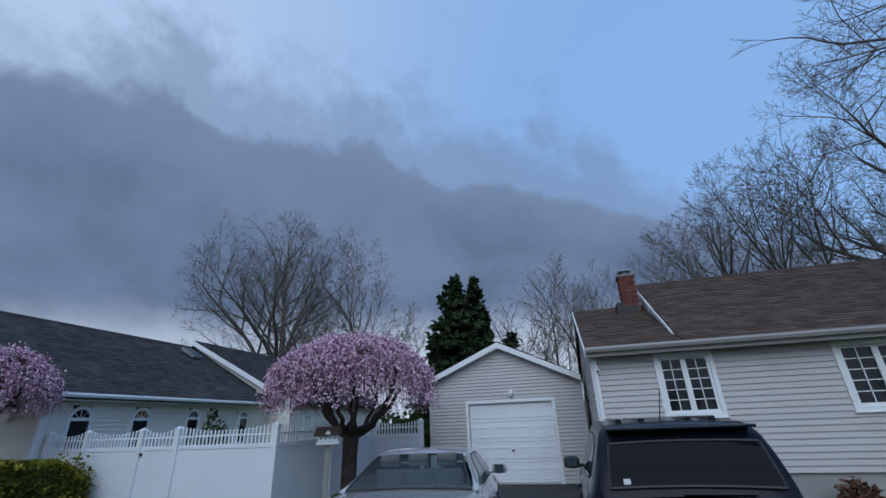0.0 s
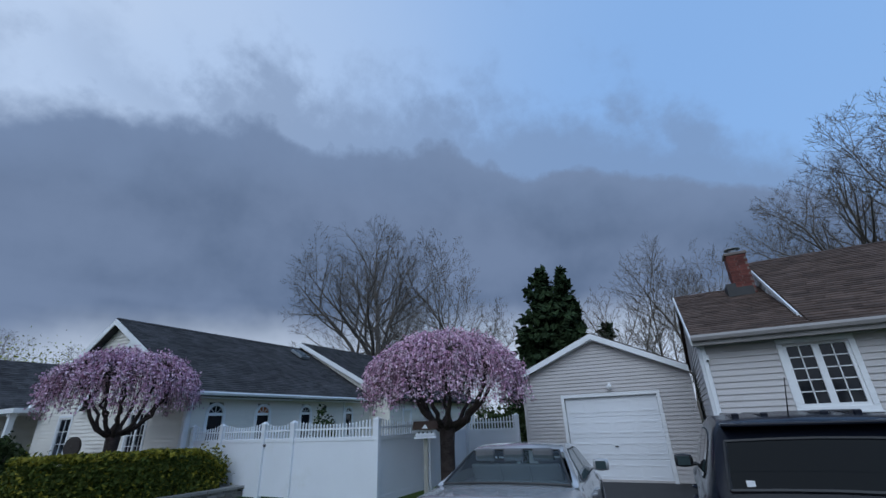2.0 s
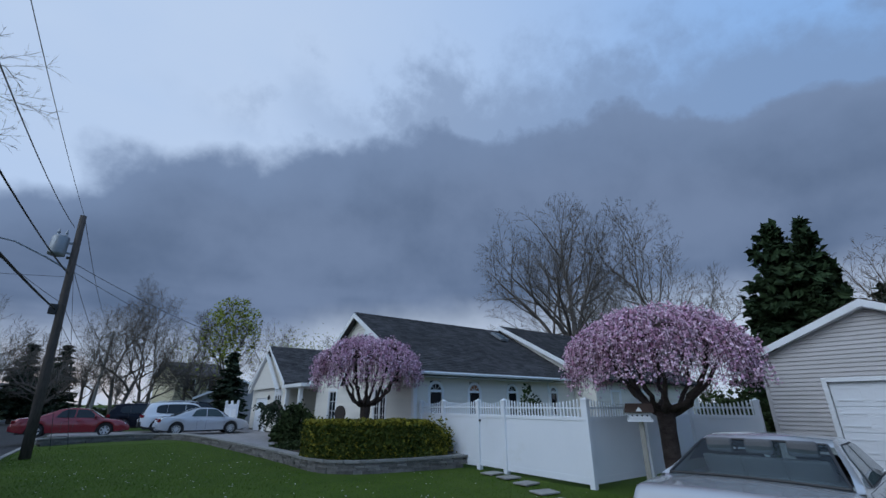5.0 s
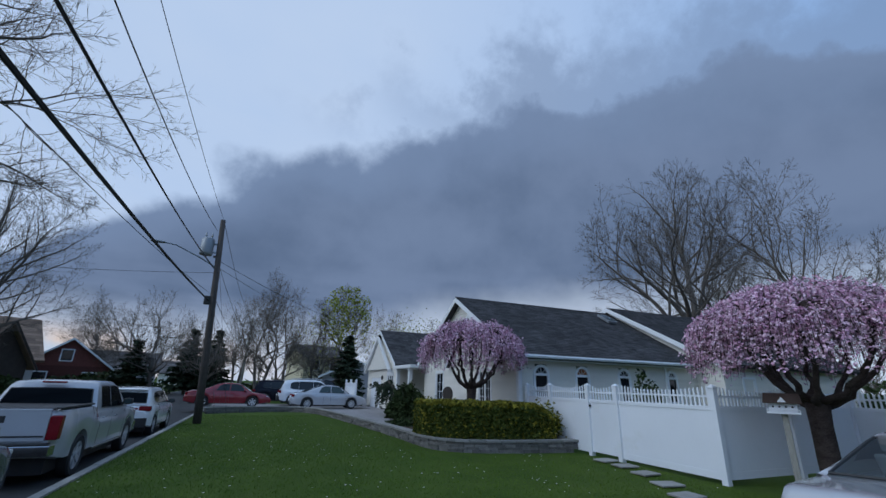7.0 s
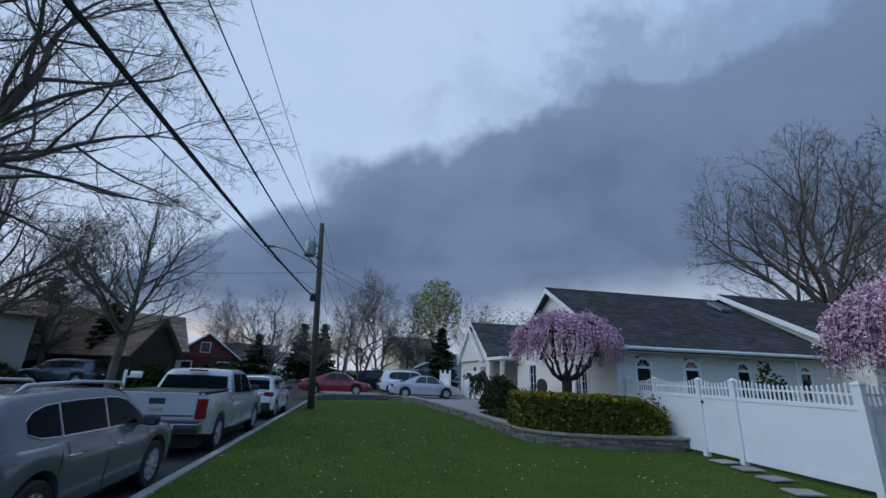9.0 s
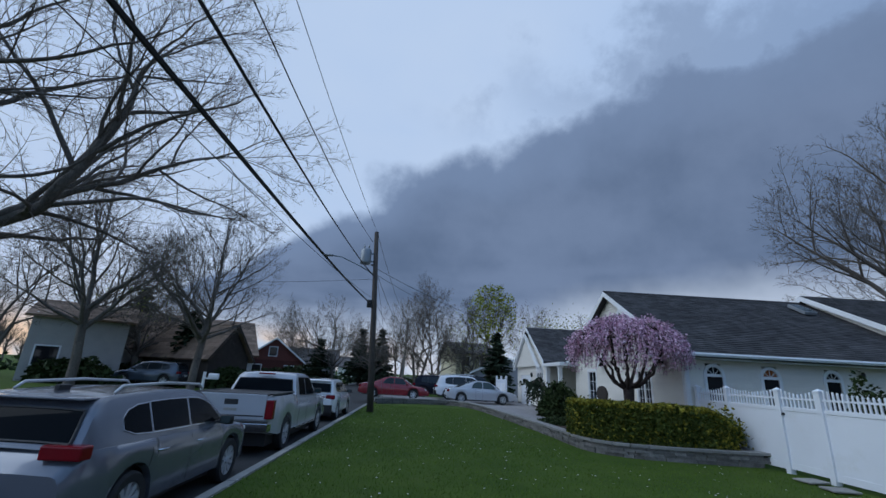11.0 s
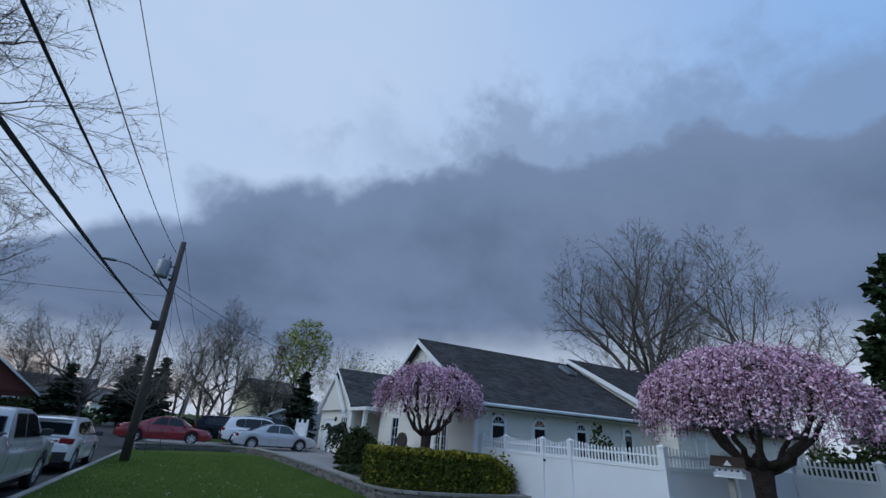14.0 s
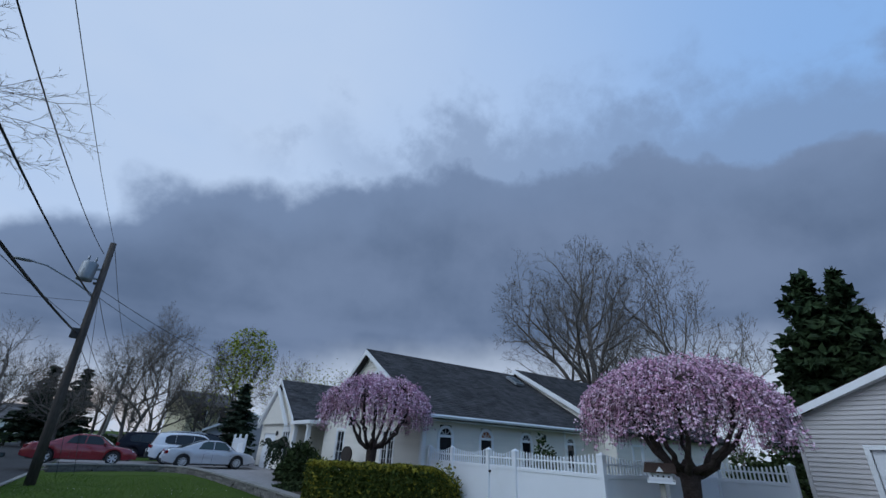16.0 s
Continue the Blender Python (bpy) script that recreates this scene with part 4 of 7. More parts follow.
    part("window_head", Mesh().prism([mp @ Vector((py1 - 27.9 + 0.8 * math.cos(a), -0.06, 2.38 + 0.28 * math.sin(a))) for a in [math.pi * k / 10 for k in range(11)]], (0.05, 0, 0)), M["trim"], h)
    part("overhead_door", Mesh().box(py1 - 33.2, py1 - 30.2, 0.04, 0.08, 0.1, 2.2, mp), M["door"], h)
    wall_lamp = part("wall_lamp", Mesh().lathe([(0.03, 0), (0.07, 0.05), (0.08, 0.22), (0.02, 0.3)], 8, pose(px - 0.12, 29.6, 2.0)), M["black"], h)
    part("inner_gable", Mesh().prism([(px - 0.24, 27.5, 2.7), (px - 0.24, 30.6, 4.75), (px - 0.24, 33.7, 2.7)], (0.22, 0, 0)), M["cream"], h)
    rake_pair(h, px - 0.42, 27.15, 34.05, 30.6, 2.62, 4.98, 0.17, 0.18)
    roof_plane(h, (px - 0.32, py0 - 0.35, pe), (15.5, py0 - 0.35, pe), (15.5, pyr, pz + 0.1), (px - 0.32, pyr, pz + 0.1), M["grey_roof"], row=0.2)
    roof_plane(h, (px - 0.32, py1 + 0.35, pe), (15.5, py1 + 0.35, pe), (15.5, pyr, pz + 0.1), (px - 0.32, pyr, pz + 0.1), M["grey_roof"], row=0.3, tab=0.6)
    rake_pair(h, px - 0.35, py0 - 0.35, py1 + 0.35, pyr, pe, pz + 0.08, 0.2)
    # recessed porch
    part("porch_roof", Mesh().box(7.75, 10.6, 22.9, 26.3, 2.62, 2.80), M["trim"], h, bevel=0.01)
    part("porch_wall", Mesh().box(10.3, 10.45, 22.9, 26.4, 0.1, 2.65), M["cream"], h)
    for y in (23.6, 25.9):
        part("column", Mesh().box(7.9, 8.1, y - 0.1, y + 0.1, 0.1, 2.62).box(7.86, 8.14, y - 0.14, y + 0.14, 0.1, 0.25).box(7.86, 8.14, y - 0.14, y + 0.14, 2.5, 2.62), M["trim"], h, bevel=0.01)
    dr = part("front_door", Mesh().box(10.26, 10.3, 24.2, 25.15, 0.15, 2.2), M["dark_wood"], h)
    part("door_handle", Mesh().box(10.2, 10.26, 24.3, 24.34, 1.05, 1.2), M["chrome"], dr)


make_white_house()

# ---- white vinyl fence ----


def fence_post(parent, x, y, h=1.87):
    p = part("post", Mesh().box(x - 0.065, x + 0.065, y - 0.065, y + 0.065, -0.15, h - 0.07), M["vinyl"], parent, bevel=0.006)
    part("post_cap", Mesh().box(x - 0.08, x + 0.08, y - 0.08, y + 0.08, h - 0.07, h - 0.04).add([(x - 0.07, y - 0.07, h - 0.04), (x + 0.07, y - 0.07, h - 0.04), (x + 0.07, y + 0.07, h - 0.04), (x - 0.07, y + 0.07, h - 0.04), (x, y, h + 0.02)], [(0, 1, 4), (1, 2, 4), (2, 3, 4), (3, 0, 4)]), M["vinyl"], p)


def fence_bay(parent, a, b, flat=True, bottom=0.06, name="panel"):
    """Boards below, a rail, and a scalloped row of pickets above."""
    a, b = Vector((*a, 0)), Vector((*b, 0))
    L = (b - a).length
    u = (b - a) / L
    m = on_wall(a, u, Vector((u.y, -u.x, 0)))
    s, e = 0.065, L - 0.065
    bay = part(name, Mesh().box(s, e, -0.025, 0.025, 1.36, 1.45, m), M["vinyl"], parent, bevel=0.004)
    part("bottom_rail", Mesh().box(s, e, -0.02, 0.02, bottom, bottom + 0.14, m), M["vinyl"], bay)
    part("picket_rail", Mesh().box(s, e, -0.014, 0.014, 1.62, 1.66, m), M["vinyl"], bay)
    n = max(2, round((e - s) / 0.152))
    w = (e - s) / n
    for k in range(n):
        part("board", Mesh().box(s + k * w + 0.0003, s + (k + 1) * w - 0.0003, -0.011, 0.011, bottom + 0.12, 1.38, m), M["vinyl"], bay)
    n = max(2, round((e - s) / 0.105))
    w = (e - s) / n
    for k in range(n):
        c = s + (k + 0.5) * w
        q = 2 * (k + 0.5) / n - 1
        top = 1.72 + 0.11 * q * q
        part("picket", Mesh().box(c - 0.019, c + 0.019, -0.012, 0.012, 1.44, top, m).add([m @ Vector(p) for p in ((c - 0.024, -0.015, top), (c + 0.024, -0.015, top), (c + 0.024, 0.015, top), (c - 0.024, 0.015, top), (c, 0, top + 0.045))],
             [(0, 1, 4), (1, 2, 4), (2, 3, 4), (3, 0, 4), (3, 2, 1, 0)]), M["vinyl"], bay)
    return bay


def make_fence():
    f = thing("fence", "white vinyl privacy fence with scalloped picket top and gate", "fence")
    X = 8.98
    ys = [13.32, 12.0, 10.22, 9.12, 6.40]
    for y in ys:
        fence_post(f, X, y)
    for y0, y1 in zip(ys, ys[1:]):
        gate = abs(y0 - 10.22) < 0.01
        bay = fence_bay(f, (X, y0), (X, y1), bottom=0.08 if gate else 0.05, name="gate" if gate else "panel")
        if gate:
            part("latch", Mesh().box(X - 0.06, X - 0.02, y0 - 0.12, y0 - 0.02, 1.25, 1.31), M["black"], bay)
    for x in (11.45, 13.95):
        fence_post(f, x, 6.40)
    fence_bay(f, (X, 6.40), (11.45, 6.40))
    fence_bay(f, (11.45, 6.40), (13.95, 6.40))
    fence_post(f, 13.95, 4.62)
    fence_bay(f, (13.95, 6.40), (13.95, 4.62))
    g = thing("fence", "white vinyl picket fence beside the far end of the house", "fence")
    for y in (31.5, 33.4, 35.3):
        fence_post(g, 6.6, y, 2.0)
    fence_bay(g, (6.6, 33.4), (6.6, 31.5))
    fence_bay(g, (6.6, 35.3), (6.6, 33.4))


make_fence()

# ---- trees and planting ----


def polar(az, r):
    return r * math.cos(radians(az)), r * math.sin(radians(az))


def spike(mesh, a, b, r):
    """A fine twig: three sides tapering to a point."""
    d = (b - a).normalized()
    u = d.orthogonal().normalized() * r
    w = d.cross(u)
    mesh.add([a + u, a - u * 0.5 + w * 0.87, a - u * 0.5 - w * 0.87, b], [(0, 1, 3), (1, 2, 3), (2, 0, 3)])


def bare_tree(seed, height, wide, trunk, base=0.28, stems=1, limbs=6, spread=(25, 60), crook=0.06, rise=0.03, gap=(0.95, 0.48, 0.29), hair=0.0092, fine_sides=3):
    """Meshes of a leafless tree: limbs fan out of the fork and branch again and again up to a domed outline; heavy wood, and fine branches with twigs."""
    rng = random.Random(seed)
    zb = height * base
    mid = zb + (height - zb) * 0.36
    up, down = height - mid, mid - zb * 0.72
    wood, fine = Mesh(), Mesh()
    step = 0.42

    def room(p, d):
        """How far along d the crown's outline lies."""
        t = 0.0
        while t < 14:
            q = p + d * t
            az = math.atan2(q.y, q.x)
            k = wide * (1 + 0.10 * math.sin(3 * az + seed) + 0.06 * math.sin(7 * az + 2 * seed))
            v = (q.z - mid) / (up if q.z > mid else down)
            if (q.x / k) ** 2 + (q.y / k) ** 2 + v * v > 1:
                return t
            t += 0.35
        return t

    def twig(p, d, L):
        spike(fine, p, p + d * L, hair)
        for i in range(3):
            e = p + d * L * rng.uniform(0.15, 0.8)
            d2 = (d + Vector((rng.gauss(0, 0.42), rng.gauss(0, 0.42), rng.gauss(0.08, 0.36)))).normalized()
            spike(fine, e, e + d2 * L * rng.uniform(0.35, 0.7), hair * 0.8)

    def grow(p, d, L, r, depth):
        n = max(2, int(L / (step * (1.0, 0.85, 0.6)[depth])))
        h = L / n
        line, rr = [p.copy()], [r]
        side = rng.uniform(0, 6.28)
        next_at = L * (0.28, 0.16, 0.10)[depth] if depth else L * 0.18
        gone = 0.0
        tip_r = (0.022, 0.010, 0.005)[depth]
        for i in range(n):
            c = crook * (1.5, 1.4, 1.1)[depth]
            d = (d + Vector((rng.gauss(0, c), rng.gauss(0, c), rng.gauss(rise * (0.25, 1.0, 0.8)[depth], c * 0.7)))).normalized()
            p = p + d * h
            gone += h
            f = gone / L
            rad = tip_r + (r - tip_r) * max(0.0, 1 - f) ** 0.85
            line.append(p.copy()), rr.append(rad)
            while gone >= next_at:
                next_at += gap[depth] * rng.uniform(0.6, 1.4) * (1 - 0.35 * f)
                side += 2.4 + rng.gauss(0, 0.4)
                u = d.orthogonal().normalized()
                u.rotate(Matrix.Rotation(side, 3, d))
                a = radians(rng.uniform(30, 62))
                k = (d * math.cos(a) + u * math.sin(a) + Vector((0, 0, 0.10))).normalized()
                if depth < 2:
                    reach = room(p, k)
                    own = min(reach, (1 - f) * L * 0.6 + (3.2, 0.8)[depth]) * rng.uniform(0.6, 1.0)
                    if own > 0.35:
                        grow(p.copy(), k, own, min(rad * 0.68, (0.05, 0.018)[depth] * (0.45 + own * 0.22)), depth + 1)
                else:
                    twig(p, k, rng.uniform(0.30, 0.62))
        if depth == 2:
            twig(p, d, rng.uniform(0.3, 0.55))
        else:
            for j in range(4 if depth == 0 else 2):
                k = (d + Vector((rng.gauss(0, 0.45), rng.gauss(0, 0.45), rng.gauss(0.05, 0.36)))).normalized()
                grow(p.copy(), k, max(0.5, min(4.2 if depth == 0 else 1.0, room(p, k))) * rng.uniform(0.8, 1.0), rr[-1] * 0.85, depth + 1 if depth == 1 else 1)
        thick = r > 0.06
        (wood if thick else fine).tube(line, rr, 8 if r > 0.13 else 6 if thick else 4 if r > 0.03 else fine_sides, cap=False)

    for k in range(stems):
        p = Vector((rng.gauss(0, 0.15 * (stems > 1)), rng.gauss(0, 0.15 * (stems > 1)), -0.3))
        lean = 2 * math.pi * k / stems + seed
        d = Vector((math.cos(lean) * 0.22 * (stems > 1) + rng.gauss(0, 0.03), math.sin(lean) * 0.22 * (stems > 1) + rng.gauss(0, 0.03), 1)).normalized()
        line = [p.copy()]
        while p.z < zb:
            d = (d + Vector((rng.gauss(0, 0.03), rng.gauss(0, 0.03), 0.01))).normalized()
            p = p + d * step
            line.append(p.copy())
        n = len(line)
        r0 = trunk / stems ** 0.4
        wood.tube(line, [r0 * (1.35 if i == 0 else 1.12 if i == 1 else 1.0 - 0.22 * i / n) for i in range(n)], 10, cap=False)
        count = max(3, round(limbs / stems))
        for j in range(count):
            a = 2 * math.pi * (j + rng.uniform(-0.3, 0.3)) / count + k * 1.3 + seed
            tilt = radians(rng.uniform(*spread)) * (0.3 if j == 0 else 1.0)
            q = line[-1] if j < 2 else line[max(0, n - 1 - rng.randint(0, max(1, int(0.14 * height / step))))]
            way = Vector((math.cos(a) * math.sin(tilt), math.sin(a) * math.sin(tilt), math.cos(tilt)))
            grow(q.copy(), way, max(2.0, room(q, way) * rng.uniform(0.70, 0.90)), r0 * rng.uniform(0.42, 0.62), 0)
    return wood, fine


def plant_tree(name, wood, crown, x, y, z=0.0, turn=0.0, scale=1.0, label="", crown_mat=None, bark=None, group=""):
    t = thing(name, label, "tree", pose(x, y, z, 0, 0, turn) @ Matrix.Diagonal((scale, scale, scale, 1)), group)
    part("trunk", wood, None, t)
    part("crown", crown, None, t)
    return t


def leaf_cards(mesh, points, size, rng, bend=0.5, aspect=1.0):
    """Small bent leaves, each two triangles folded about the middle."""
    for p in points:
        a = Vector((rng.gauss(0, 1), rng.gauss(0, 1), rng.gauss(0, 0.7))).normalized()
        b = a.orthogonal()
        b.rotate(Matrix.Rotation(rng.uniform(0, 6.28), 3, a))
        c = a.cross(b) * bend
        s = size * rng.uniform(0.6, 1.3)
        p = Vector(p)
        mesh.add([p - a * s * aspect, p + b * s * 0.6 + c * s * 0.4, p + a * s * aspect, p - b * s * 0.6 + c * s * 0.4], [(0, 1, 2), (0, 2, 3)])


OAK = []
for sd, hh, wd, tr, ba, stems, nl, sp in ((11, 18, 7.4, 0.36, 0.32, 1, 8, (32, 78)), (12, 18, 5.6, 0.28, 0.26, 2, 8, (22, 62)), (13, 17, 6.6, 0.30, 0.24, 2, 8, (26, 66)), (14, 12, 5.8, 0.23, 0.26, 1, 8, (34, 80))):
    wo, tw = bare_tree(sd, hh, wd, tr, ba, stems, nl, sp)
    OAK.append((wo.data("trunk", M["bark"], True), tw.data("crown", M["bark"]), hh))


def make_background_trees():
    grp = "bare trees behind the houses"
    lab = "tall bare deciduous tree with fine grey twigs"
    rows = [  # azimuth, distance, height, kind, turn
        (36.6, 36, 18.7, 0, 20), (25.6, 38, 18.9, 1, 70), (31.0, 41, 15.0, 2, 10),
        (-28.5, 31, 17.5, 2, 40), (-20.5, 34, 15.5, 0, 130), (-12, 42, 16.7, 1, 200), (-6.5, 46, 16.2, 2, 20), (-1.2, 44, 17.4, 1, 100), (5.5, 46, 16.4, 3, 60),
        (-17, 48, 15.5, 3, 10),
        (52.5, 62, 10.8, 3, 10), (57.5, 60, 12.6, 3, 80), (61.5, 66, 10.5, 2, 150), (48, 60, 12.0, 2, 220),
        (100.8, 46, 11.4, 3, 40), (89.6, 43, 12.3, 1, 20), (87.4, 45, 11.0, 2, 110), (92.5, 50, 10.8, 1, 250), (83.2, 50, 11.2, 1, 30),
        (74.5, 56, 11.4, 2, 0), (71.0, 60, 11.0, 3, 70), (67.5, 64, 11.2, 2, 160), (95.5, 62, 9.5, 3, 10), (106, 60, 10, 2, 90), (104, 72, 11, 3, 200),
        (116.3, 30.5, 12.0, 0, 75), (122, 42, 13, 3, 30), (127, 36, 14, 0, 250), (133, 46, 14, 1, 0),
    ]
    for az, r, h, k, turn in rows:
        wood, crown, base = OAK[k]
        x, y = polar(az, r)
        plant_tree("bare_tree", wood, crown, x, y, 0, turn, h / base * 1.02, lab, group=grp)


make_background_trees()


def make_near_trees():
    # the wide old tree over the street, and the one behind the tan house
    wo, tw = bare_tree(31, 20, 12.0, 0.40, 0.24, 1, 13, (42, 92), 0.09, 0.012, (0.8, 0.45, 0.26), 0.0065)
    t = thing("bare_tree", "large bare oak with long limbs spreading over the wires", "tree", pose(-14.5, 11.0, 0, 0, 0, 15))
    part("trunk", wo, M["bark"], t, smooth=True)
    part("crown", tw, M["bark"], t)
    wo, tw = bare_tree(38, 21, 8.6, 0.42, 0.34, 1, 9, (30, 80), 0.07, 0.03)
    t = thing("bare_tree", "tall bare tree with twigs high over the tan house roof", "tree", pose(23.5, -20.0, 0, 0, 0, 200))
    part("trunk", wo, M["bark"], t, smooth=True)
    part("crown", tw, M["bark"], t)
    wo, tw = bare_tree(52, 16.8, 7.6, 0.36, 0.56, 1, 8, (45, 85), 0.10, 0.0, (0.8, 0.45, 0.28), 0.0055)
    t = thing("bare_tree", "bare tree whose high boughs reach over the tan house's front yard", "tree", pose(5.6, -12.2, 0, 0, 0, 40))
    part("trunk", wo, M["bark"], t, smooth=True)
    part("crown", tw, M["bark"], t)


make_near_trees()


def far_woods():
    """Distant woods all round the horizon."""
    rng = random.Random(5)
    g = Mesh()
    for k in range(190):
        az = rng.uniform(-75, 285)
        r = rng.uniform(75, 150)
        x, y = polar(az, r)
        if FAR_KERB - 3 < x < KERB + 2:
            continue
        h = rng.uniform(7, 11.5) * (0.5 if 94 < az < 113 else 1.0)
        base = Vector((x, y, -0.5))
        g.tube([base, base + Vector((rng.gauss(0, 0.2), rng.gauss(0, 0.2), h * 0.5))], [0.2, 0.13], 4, cap=False)
        for j in range(34):
            p = base + Vector((0, 0, h * rng.uniform(0.2, 0.55)))
            a = rng.uniform(0, 6.283)
            s = rng.uniform(0.15, 0.9)
            d = Vector((math.cos(a) * s, math.sin(a) * s, 1)).normalized()
            q = p + d * h * rng.uniform(0.2, 0.5)
            g.tube([p, p.lerp(q, 0.5) + Vector((rng.gauss(0, 0.2), rng.gauss(0, 0.2), 0)), q], [0.07, 0.045, 0.02], 3, cap=False)
            for i in range(3):
                e = q + Vector((rng.gauss(0, 1), rng.gauss(0, 1), rng.uniform(-0.3, 1.2)))
                g.tube([p.lerp(q, rng.uniform(0.4, 1)), e], [0.03, 0.012], 3, cap=False)
    tagged(part("far_woods", g, M["bark"], None), "distant line of bare woods on the horizon", "woods", kind="stuff")
    b = Mesh()
    for k in range(340):
        az = rng.uniform(-75, 285)
        r = rng.uniform(60, 120)
        x, y = polar(az, r)
        if FAR_KERB - 2 < x < KERB + 1:
            continue
        w, h = rng.uniform(1.5, 3.5), rng.uniform(1.0, 2.6)
        leaf_cards(b, [(x + rng.gauss(0, w * 0.5), y + rng.gauss(0, w * 0.5), abs(rng.gauss(0, h * 0.5))) for i in range(60)], 0.4, rng)
    tagged(part("far_undergrowth", b, M["shrub"], None), "dark undergrowth and shrubs along the far gardens", "shrubs", kind="stuff")


far_woods()


def leafy_tree():
    """The tree that has just come into yellow-green leaf."""
    rng = random.Random(77)
    wo, tw = bare_tree(77, 11.5, 2.6, 0.16, 0.30, 1, 5, (15, 40))
    x, y = polar(80.2, 45)
    t = thing("leafing_tree", "tree in fresh yellow-green spring leaf", "tree", pose(x, y, 0))
    part("trunk", wo, M["bark"], t)
    part("twig_haze", tw, M["bark"], t)
    lf = Mesh()
    pts = []
    while len(pts) < 2600:
        v = Vector((rng.gauss(0, 1), rng.gauss(0, 1), rng.gauss(0, 1))).normalized() * rng.random() ** 0.3
        clump = noise.noise(v * 3.1) > 0.05
        if clump:
            pts.append((v.x * 2.7, v.y * 2.7, 8.6 + v.z * 3.0 if v.z > 0 else 8.6 + v.z * 3.6))
    leaf_cards(lf, pts, 0.11, rng)
    part("crown", lf, M["spring"], t)
    for az, r, n, hz in ((72.5, 54, 1500, 9.0), (69, 58, 1300, 8.6), (82.6, 52, 900, 8.5), (124, 44, 500, 9)):
        x, y = polar(az, r)
        g = Mesh()
        leaf_cards(g, [(rng.gauss(0, 2.0), rng.gauss(0, 2.0), hz * 0.72 + rng.gauss(0, 1.6)) for k in range(n)], 0.10, rng)
        t = thing("budding_tree", "tree with a thin haze of yellow-green buds", "tree", pose(x, y, 0), "budding trees")
        wood, crown, base = OAK[3]
        s = Matrix.Diagonal((hz / base,) * 3 + (1,))
        part("trunk", wood, None, t, m=s)
        part("twig_haze", crown, None, t, m=s)
        part("crown", g, M["spring"], t)


leafy_tree()


def conifer(seed, height, radius, mat, tips=1, gap=0.30, per=11, clump=0.13):
    """Whorls of drooping boughs set with needle sprays."""
    rng = random.Random(seed)
    wood, green = Mesh(), Mesh()
    for c in range(tips):
        ox, oy, hh = (0, 0, height) if c == 0 else (radius * 0.30, -radius * 0.18, height * 0.965)
        wood.tube([(ox, oy, -0.2), (ox, oy, hh * 0.98)], [0.16, 0.02], 7)
        z = 0.5
        while z < hh:
            f = z / hh
            reach = radius * (1 - f) ** 0.72 * (0.5 if c else 1.0)
            for k in range(max(4, int(per * (1 - f * 0.5)))):
                a = rng.uniform(0, 6.283)
                R = reach * rng.uniform(0.55, 1.12) + 0.10
                lift = 0.10 * R + rng.uniform(-0.15, 0.2)
                steps_n = max(2, int(R / 0.17))
                for i in range(steps_n):
                    q = (i + 0.6) / steps_n
                    p = Vector((ox + math.cos(a) * R * q, oy + math.sin(a) * R * q, z + lift * math.sin(q * 2.4) - 0.12 * R * q * q))
                    leaf_cards(green, [p + Vector((rng.gauss(0, 0.08), rng.gauss(0, 0.08), rng.gauss(0, 0.06))) for j in range(3)], clump, rng, 0.6, 1.4)
            z += gap
    return wood, green


def make_conifers():
    wo, gr = conifer(3, 9.2, 3.3, M["needle"], tips=2, gap=0.19, per=14, clump=0.15)
    x, y = polar(13.4, 22.5)
    t = thing("spruce", "dense dark green twin-topped spruce behind the garage", "tree", pose(x, y, 0, 0, 0, -60))
    part("trunk", wo, M["bark"], t)
    part("foliage", gr, M["needle"], t)
    wo, gr = conifer(4, 9.5, 2.0, M["pine"], gap=0.34, per=10, clump=0.2)
    w2, g2 = wo.data("trunk", M["bark"]), gr.data("foliage", M["pine"])
    for az, r, h, lab in ((6.0, 42, 9.6, "dim blue-green pine among bare trees"), (79.4, 39, 5.7, "dark evergreen in front of the leafing tree"), (102.6, 46, 4.8, "broad dark evergreen by the street"),
                          (122.5, 56, 9.5, "dark pine behind the brown-roofed house"), (97.5, 66, 8.0, "distant dark pine by the street"), (95.0, 80, 9.5, "distant dark pine by the street"), (117.5, 41, 6, "dark evergreen in front of the brown-roofed house")):
        x, y = polar(az, r)
        s = h / 9.5
        wide = 1.9 if 102 < az < 103 else 1.6
        t = thing("evergreen", lab, "tree", pose(x, y, 0, 0, 0, az * 7) @ Matrix.Diagonal((s * wide, s * wide, s, 1)), "evergreens")
        part("trunk", w2, None, t)
        part("foliage", g2, None, t)


make_conifers()


